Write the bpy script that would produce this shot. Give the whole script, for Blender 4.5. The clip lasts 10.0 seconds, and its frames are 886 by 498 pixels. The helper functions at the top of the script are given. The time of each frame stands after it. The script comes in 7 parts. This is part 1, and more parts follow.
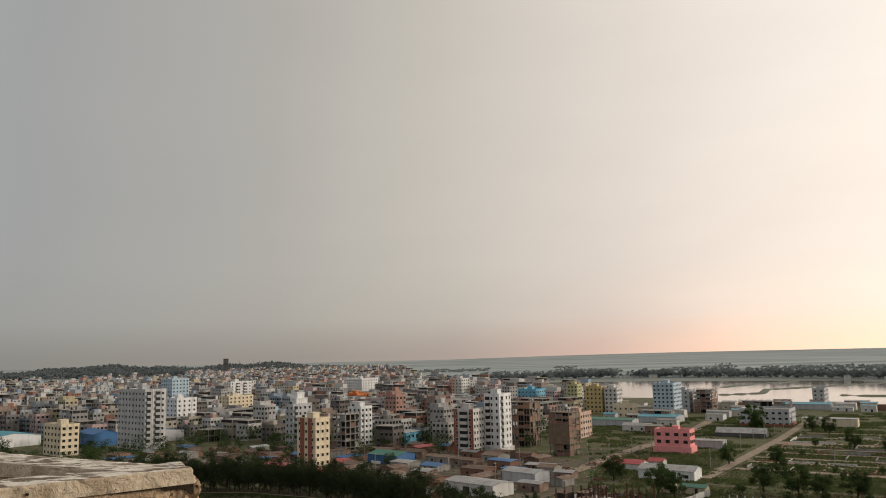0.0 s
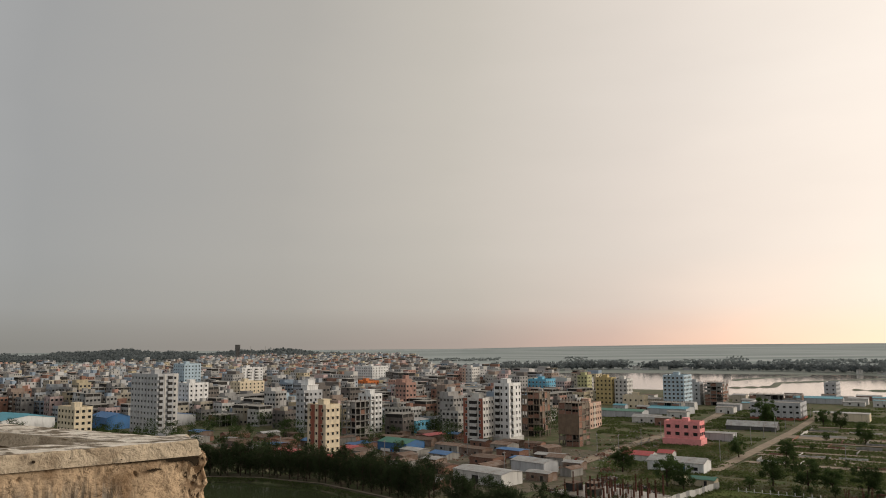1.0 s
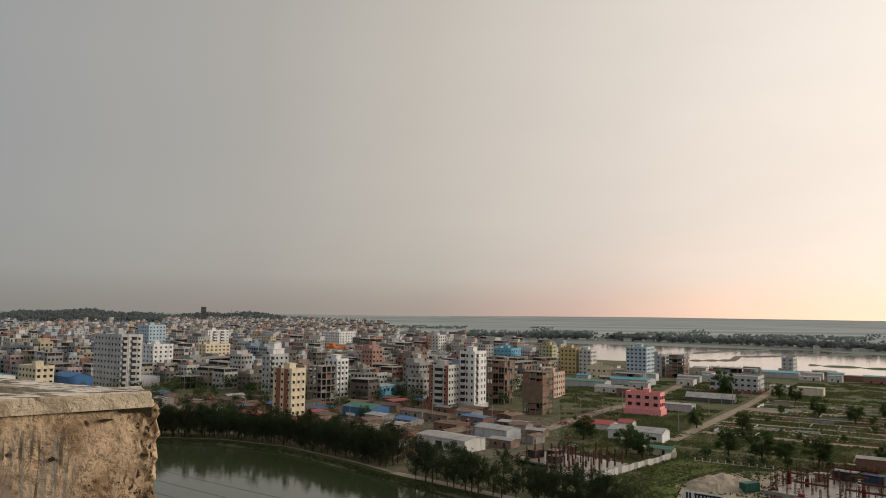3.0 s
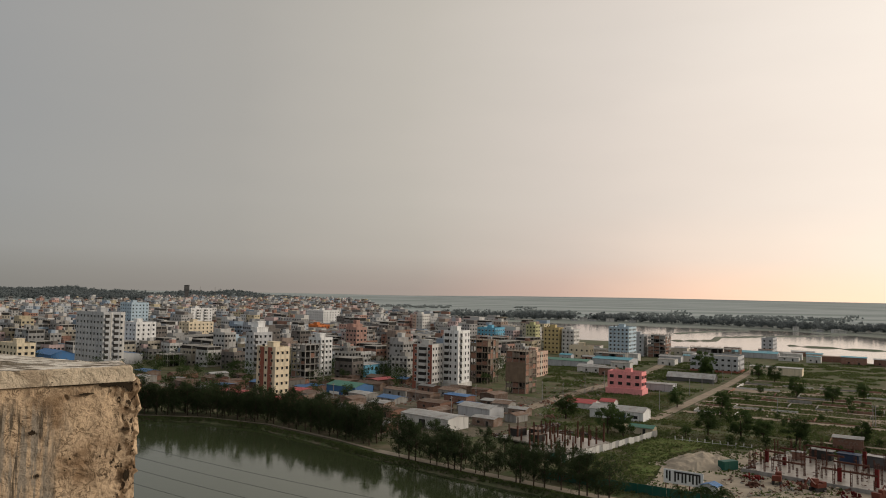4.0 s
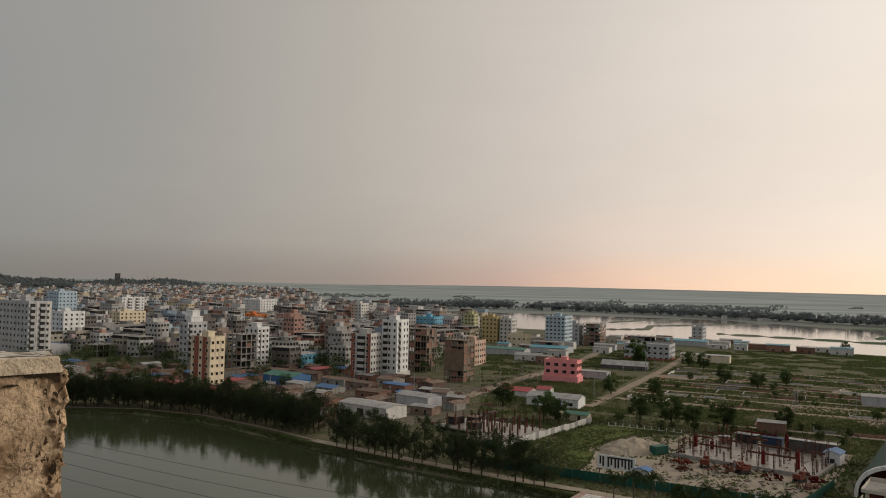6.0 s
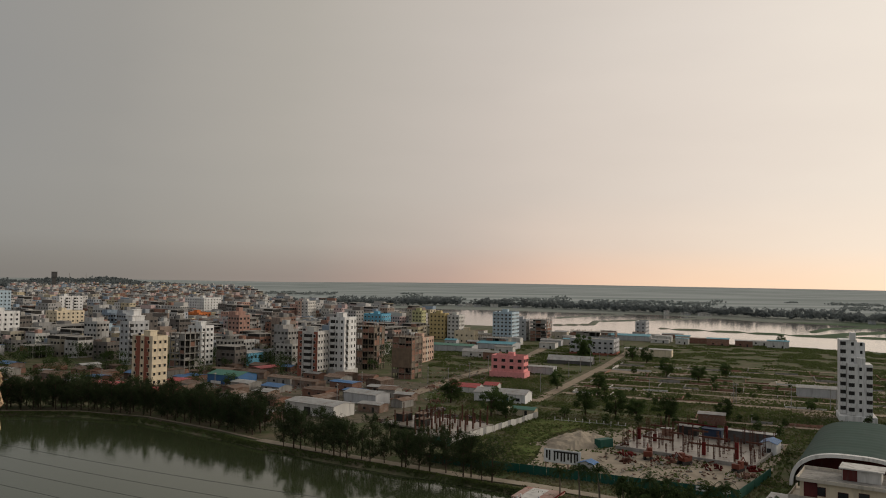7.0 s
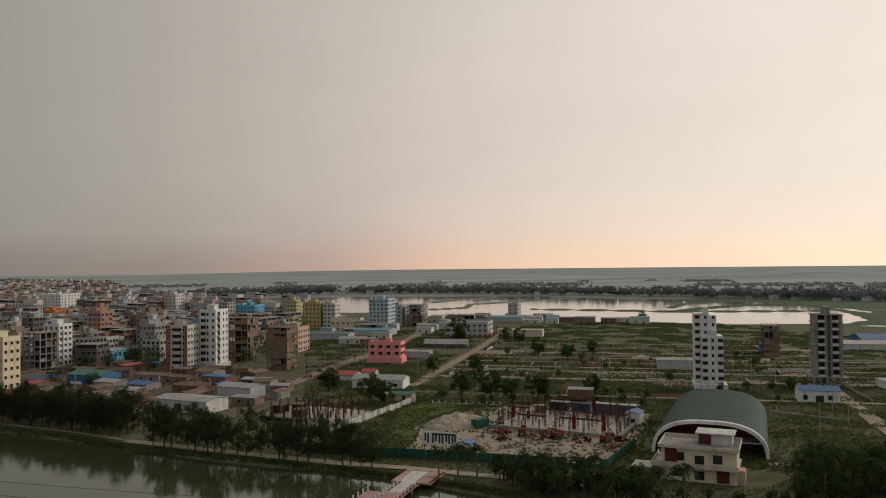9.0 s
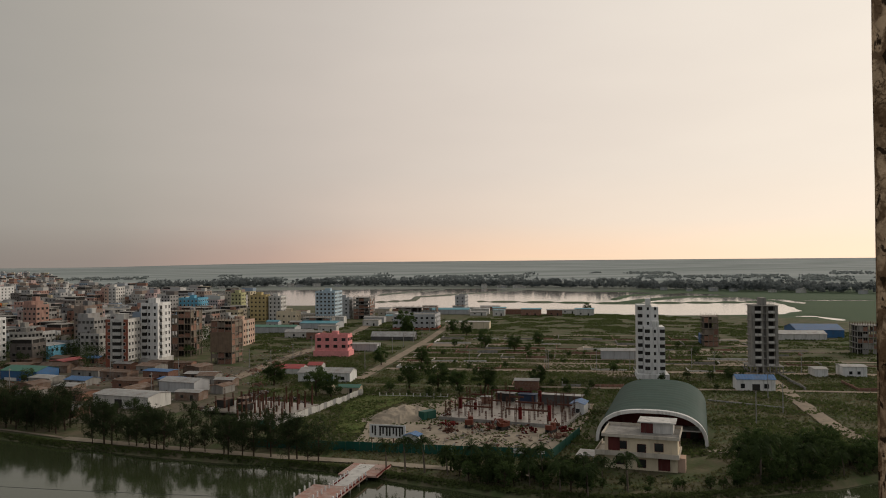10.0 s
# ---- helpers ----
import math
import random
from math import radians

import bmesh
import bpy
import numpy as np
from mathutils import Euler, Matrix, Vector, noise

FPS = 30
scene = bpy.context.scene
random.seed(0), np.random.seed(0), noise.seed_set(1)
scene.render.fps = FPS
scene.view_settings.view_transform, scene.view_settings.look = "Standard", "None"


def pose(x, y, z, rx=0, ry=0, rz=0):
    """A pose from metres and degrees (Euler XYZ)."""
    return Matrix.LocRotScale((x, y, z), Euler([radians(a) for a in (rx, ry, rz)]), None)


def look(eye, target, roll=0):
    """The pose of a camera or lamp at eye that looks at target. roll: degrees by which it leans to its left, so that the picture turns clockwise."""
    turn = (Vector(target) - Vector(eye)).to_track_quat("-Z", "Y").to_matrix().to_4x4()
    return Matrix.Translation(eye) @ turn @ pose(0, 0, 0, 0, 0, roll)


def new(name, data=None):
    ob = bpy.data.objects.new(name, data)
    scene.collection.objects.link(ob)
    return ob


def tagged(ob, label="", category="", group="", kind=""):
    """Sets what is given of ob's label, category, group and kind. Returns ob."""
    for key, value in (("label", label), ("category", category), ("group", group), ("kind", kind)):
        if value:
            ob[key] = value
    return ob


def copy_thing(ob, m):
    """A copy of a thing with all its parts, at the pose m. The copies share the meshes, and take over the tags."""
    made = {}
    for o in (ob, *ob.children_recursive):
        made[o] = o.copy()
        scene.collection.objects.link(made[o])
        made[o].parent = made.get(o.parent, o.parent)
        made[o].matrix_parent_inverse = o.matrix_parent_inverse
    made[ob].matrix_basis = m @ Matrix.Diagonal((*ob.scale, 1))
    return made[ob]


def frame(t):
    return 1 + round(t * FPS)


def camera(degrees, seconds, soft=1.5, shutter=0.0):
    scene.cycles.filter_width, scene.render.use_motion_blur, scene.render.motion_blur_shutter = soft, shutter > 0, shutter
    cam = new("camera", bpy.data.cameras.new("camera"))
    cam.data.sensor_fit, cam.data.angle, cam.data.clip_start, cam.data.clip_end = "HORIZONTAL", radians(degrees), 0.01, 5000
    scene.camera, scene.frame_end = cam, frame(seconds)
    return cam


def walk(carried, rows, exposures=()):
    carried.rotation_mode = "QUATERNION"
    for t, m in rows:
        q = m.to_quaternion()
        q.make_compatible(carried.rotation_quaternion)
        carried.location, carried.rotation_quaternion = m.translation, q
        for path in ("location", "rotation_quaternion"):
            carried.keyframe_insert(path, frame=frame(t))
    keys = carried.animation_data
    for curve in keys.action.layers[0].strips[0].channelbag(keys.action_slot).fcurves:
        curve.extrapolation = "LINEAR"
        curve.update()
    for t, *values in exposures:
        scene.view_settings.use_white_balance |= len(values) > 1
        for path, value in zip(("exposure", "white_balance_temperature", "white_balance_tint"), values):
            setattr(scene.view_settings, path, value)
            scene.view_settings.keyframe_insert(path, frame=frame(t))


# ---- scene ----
cam = camera(59.157, 10.0, soft=1.0)
EYE = 48.0
PATH = [
    (0, pose(-0.06, -0.02, EYE + 0.09, 97.689, 1.300, 0.100)),
    (0.5, pose(-0.055, -0.01, EYE + 0.075, 97.339, 0.915, 0.664)),
    (1, pose(-0.045, 0, EYE + 0.045, 96.907, 0.512, 0.867)),
    (1.5, pose(-0.03, 0, EYE + 0.03, 96.349, 0.047, 0.463)),
    (2, pose(-0.015, 0, EYE + 0.024, 95.811, -0.413, -0.217)),
    (2.5, pose(-0.01, 0, EYE + 0.02, 95.304, -0.651, -0.869)),
    (4, pose(0, 0, EYE + 0, 93.071, -1.156, -2.654)),
    (4.5, pose(0, 0, EYE + 0, 92.817, -1.268, -3.212)),
    (5, pose(0, 0, EYE + 0, 92.711, -1.352, -4.127)),
    (5.5, pose(0, 0, EYE + 0, 92.478, -1.365, -5.509)),
    (7, pose(0, 0, EYE + 0, 92.225, -1.016, -10.959)),
    (7.5, pose(0, 0, EYE + 0, 92.117, -0.781, -13.233)),
    (8, pose(0, 0, EYE + 0, 91.894, -0.287, -15.581)),
    (8.5, pose(0, 0, EYE + 0, 91.552, 0.242, -17.852)),
    (9, pose(0, 0, EYE + 0, 91.267, 0.551, -20.096)),
    (9.5, pose(0, 0, EYE + 0, 91.022, 0.623, -22.222)),
    (10, pose(0, 0, EYE + 0, 90.680, 0.539, -23.950)),
]
EXPOSURES = [(0, 0.0), (1, 0.0), (2.5, -0.06), (4.5, -0.15), (5.5, -0.25), (7, -0.42), (8.5, -0.47), (10, -0.45)]
walk(cam, PATH, EXPOSURES)

# ---- world, sun ----
GLOW_AZ = -64.0  # the bright side of the overcast, degrees to the left of +y
SUN_AZ = -84.0
SUN_EL = 16.0


def sky_world():
    world = bpy.data.worlds.new("world")
    scene.world = world
    world.use_nodes = True
    nt = world.node_tree
    nt.nodes.clear()
    n, link = nt.nodes.new, nt.links.new
    out, bg = n("ShaderNodeOutputWorld"), n("ShaderNodeBackground")
    tc, sep = n("ShaderNodeTexCoord"), n("ShaderNodeSeparateXYZ")
    link(tc.outputs["Generated"], sep.inputs[0])

    def maths(op, a, b=None):
        m = n("ShaderNodeMath")
        m.operation = op
        for i, v in enumerate((a, b)):
            if v is None:
                continue
            if isinstance(v, (int, float)):
                m.inputs[i].default_value = v
            else:
                link(v, m.inputs[i])
        return m.outputs[0]

    def ramp(fac, stops, gain=1.0):
        r = n("ShaderNodeValToRGB")
        r.color_ramp.interpolation = "LINEAR"
        els = r.color_ramp.elements
        while len(els) < len(stops):
            els.new(0.5)
        for e, (p, c) in zip(els, stops):
            e.position, e.color = p, (*[(v / 255) ** 2.2 / gain for v in c], 1)
        link(fac, r.inputs[0])
        return r.outputs[0]

    def mix(f, a, b):
        m = n("ShaderNodeMix")
        m.data_type = "RGBA"
        if isinstance(f, float):
            m.inputs[0].default_value = f
        else:
            link(f, m.inputs[0])
        link(a, m.inputs[6]), link(b, m.inputs[7])
        return m.outputs[2]

    az = radians(GLOW_AZ)
    x, y, z = sep.outputs
    flat = maths("SQRT", maths("ADD", maths("MULTIPLY", x, x), maths("ADD", maths("MULTIPLY", y, y), 1e-5)))
    toward = maths("DIVIDE", maths("ADD", maths("MULTIPLY", x, -math.sin(az)), maths("MULTIPLY", y, math.cos(az))), flat)
    # soft unevenness of the overcast
    noise_tex = n("ShaderNodeTexNoise")
    noise_tex.inputs["Scale"].default_value = 2.2
    noise_tex.inputs["Detail"].default_value = 4
    stretch = n("ShaderNodeMapping")
    stretch.inputs["Scale"].default_value = (1, 1, 4)
    link(tc.outputs["Generated"], stretch.inputs[0])
    link(stretch.outputs[0], noise_tex.inputs["Vector"])
    wob = maths("MULTIPLY", maths("SUBTRACT", noise_tex.outputs[0], 0.5), 0.06)
    f = maths("ADD", maths("ADD", maths("MULTIPLY", toward, 0.5), 0.5), wob)
    high = ramp(f, SKY_HIGH, 1.6)
    low = ramp(f, SKY_LOW, 1.6)
    band = ramp(z, [(0.0, (255, 255, 255)), (0.016, (232, 232, 232)), (0.045, (158, 158, 158)), (0.11, (96, 96, 96)), (0.3, (0, 0, 0))])
    veil = mix(band, high, low)
    sky = n("ShaderNodeTexSky")
    sky.sky_type, sky.sun_disc = "NISHITA", False
    sky.sun_elevation, sky.sun_rotation = radians(SUN_EL), radians(-SUN_AZ)
    dim = n("ShaderNodeVectorMath")
    dim.operation = "SCALE"
    dim.inputs["Scale"].default_value = 0.05
    link(sky.outputs[0], dim.inputs[0])
    both = mix(0.94, dim.outputs[0], veil)
    link(both, bg.inputs["Color"])
    bg.inputs["Strength"].default_value = 1.6
    link(bg.outputs[0], out.inputs["Surface"])


SKY_HIGH = [(0.0, (196, 197, 199)), (0.33, (180, 181, 182)), (0.474, (162, 162, 161)), (0.62, (179, 175, 168)), (0.72, (202, 195, 184)), (0.83, (232, 221, 210)), (0.91, (260, 247, 234)), (1.0, (292, 278, 260))]
SKY_LOW = [(0.0, (128, 128, 130)), (0.474, (140, 138, 133)), (0.62, (154, 147, 140)), (0.72, (174, 160, 151)), (0.80, (217, 186, 171)), (0.86, (268, 225, 197)), (0.91, (292, 250, 214)), (1.0, (318, 282, 244))]
sky_world()
sun = new("sun", bpy.data.lights.new("sun", "SUN"))
sun.data.energy, sun.data.angle, sun.data.color = 2.1, radians(14), (1.0, 0.91, 0.80)
sun.matrix_world = look((-math.sin(radians(SUN_AZ)) * 100, math.cos(radians(SUN_AZ)) * 100, 100 * math.tan(radians(SUN_EL)) + 50), (0, 0, 50))


# ---- materials ----
def material(name, a, b=None, scale=0.5, rough=0.85, metal=0.0, bump=0.0, fine=8.0, stain=None, amount=0.3, spread=0.0, streak=False):
    """Two-tone surface: wide mottling from a to b, fine grain, stains of their own shape, slight change from thing to thing."""
    b = b or tuple(v * 0.8 for v in a)
    m = bpy.data.materials.new(name)
    m.use_nodes = True
    nt = m.node_tree
    n, link = nt.nodes.new, nt.links.new
    p = nt.nodes["Principled BSDF"]
    p.inputs["Roughness"].default_value, p.inputs["Metallic"].default_value = rough, metal
    p.inputs["Specular IOR Level"].default_value = 0.5 if rough < 0.4 else (0.25 if rough < 0.65 else 0.08)
    tc = n("ShaderNodeTexCoord")
    mp = n("ShaderNodeMapping")
    link(tc.outputs["Object"], mp.inputs[0])
    if streak:
        mp.inputs["Scale"].default_value = (1, 1, 0.18)
    big, small = n("ShaderNodeTexNoise"), n("ShaderNodeTexNoise")
    for t, s, d in ((big, scale, 5), (small, scale * fine, 3)):
        t.inputs["Scale"].default_value, t.inputs["Detail"].default_value = s, d
        link(mp.outputs[0], t.inputs["Vector"])
    r = n("ShaderNodeValToRGB")
    r.color_ramp.elements[0].position, r.color_ramp.elements[1].position = 0.35, 0.68
    r.color_ramp.elements[0].color, r.color_ramp.elements[1].color = (*a, 1), (*b, 1)
    add = n("ShaderNodeMath")
    add.operation = "MULTIPLY_ADD"
    add.inputs[1].default_value = 0.35
    link(small.outputs[0], add.inputs[0])
    sub = n("ShaderNodeMath")
    sub.operation = "SUBTRACT"
    sub.inputs[1].default_value = 0.175
    link(big.outputs[0], sub.inputs[0]), link(sub.outputs[0], add.inputs[2])
    link(add.outputs[0], r.inputs[0])
    col = r.outputs[0]
    if stain:
        s = n("ShaderNodeTexNoise")
        s.inputs["Scale"].default_value, s.inputs["Detail"].default_value = scale * 2.3, 6
        off = n("ShaderNodeMapping")
        off.inputs["Location"].default_value = (7.3, 2.1, 4.4)
        link(mp.outputs[0], off.inputs[0]), link(off.outputs[0], s.inputs["Vector"])
        sr = n("ShaderNodeValToRGB")
        sr.color_ramp.elements[0].position, sr.color_ramp.elements[1].position = 0.52, 0.66
        link(s.outputs[0], sr.inputs[0])
        k = n("ShaderNodeMath")
        k.operation = "MULTIPLY"
        k.inputs[1].default_value = amount
        link(sr.outputs[0], k.inputs[0])
        mx = n("ShaderNodeMix")
        mx.data_type = "RGBA"
        mx.inputs[7].default_value = (*stain, 1)
        link(k.outputs[0], mx.inputs[0]), link(col, mx.inputs[6])
        col = mx.outputs[2]
    if spread:
        info = n("ShaderNodeObjectInfo")
        hsv = n("ShaderNodeHueSaturation")
        rng = n("ShaderNodeMapRange")
        rng.inputs["To Min"].default_value, rng.inputs["To Max"].default_value = 1 - spread, 1 + spread
        link(info.outputs["Random"], rng.inputs["Value"]), link(rng.outputs[0], hsv.inputs["Value"])
        link(col, hsv.inputs["Color"])
        col = hsv.outputs[0]
    link(col, p.inputs["Base Color"])
    if bump:
        bp = n("ShaderNodeBump")
        bp.inputs["Strength"].default_value = min(1, bump)
        bp.inputs["Distance"].default_value = 0.1 / scale if scale > 1 else 0.1
        link(small.outputs[0], bp.inputs["Height"]), link(bp.outputs[0], p.inputs["Normal"])
    return m


def leafy(m, share):
    """Lets light through the leaves of a foliage material."""
    nt = m.node_tree
    n, link = nt.nodes.new, nt.links.new
    p, out = nt.nodes["Principled BSDF"], nt.nodes["Material Output"]
    tr, mx = n("ShaderNodeBsdfTranslucent"), n("ShaderNodeMixShader")
    link(p.inputs["Base Color"].links[0].from_socket, tr.inputs["Color"])
    mx.inputs[0].default_value = share
    link(p.outputs[0], mx.inputs[1]), link(tr.outputs[0], mx.inputs[2]), link(mx.outputs[0], out.inputs["Surface"])


def house_paint():
    """Painted plaster of the town's houses: each house takes one of the town's colours."""
    m = material("house_paint", (0.5, 0.5, 0.5), stain=(0.1, 0.09, 0.08), amount=0.45, scale=0.25, streak=True)
    nt = m.node_tree
    n, link = nt.nodes.new, nt.links.new
    info, r, mul = n("ShaderNodeObjectInfo"), n("ShaderNodeValToRGB"), n("ShaderNodeMix")
    r.color_ramp.interpolation = "CONSTANT"
    cols = TOWN
    els = r.color_ramp.elements
    while len(els) < len(cols):
        els.new(0.5)
    for i, (e, c) in enumerate(zip(els, cols)):
        e.position, e.color = i / len(cols), (*[min(1, v * 1.9) for v in c], 1)
    link(info.outputs["Random"], r.inputs[0])
    mul.data_type, mul.blend_type = "RGBA", "MULTIPLY"
    mul.inputs[0].default_value = 1
    p = nt.nodes["Principled BSDF"]
    link(p.inputs["Base Color"].links[0].from_socket, mul.inputs[6])
    link(r.outputs[0], mul.inputs[7]), link(mul.outputs[2], p.inputs["Base Color"])
    return m


def island_paint(name, cols):
    """The same town colours, house by house, for the joined far quarters."""
    m = bpy.data.materials.new(name)
    m.use_nodes = True
    nt = m.node_tree
    n, link = nt.nodes.new, nt.links.new
    p, g, r = nt.nodes["Principled BSDF"], n("ShaderNodeNewGeometry"), n("ShaderNodeValToRGB")
    p.inputs["Roughness"].default_value = 0.9
    p.inputs["Specular IOR Level"].default_value = 0.1
    r.color_ramp.interpolation = "CONSTANT"
    els = r.color_ramp.elements
    while len(els) < len(cols):
        els.new(0.5)
    for i, (e, c) in enumerate(zip(els, cols)):
        e.position, e.color = i / len(cols), (*c, 1)
    link(g.outputs["Random Per Island"], r.inputs[0]), link(r.outputs[0], p.inputs["Base Color"])
    return m


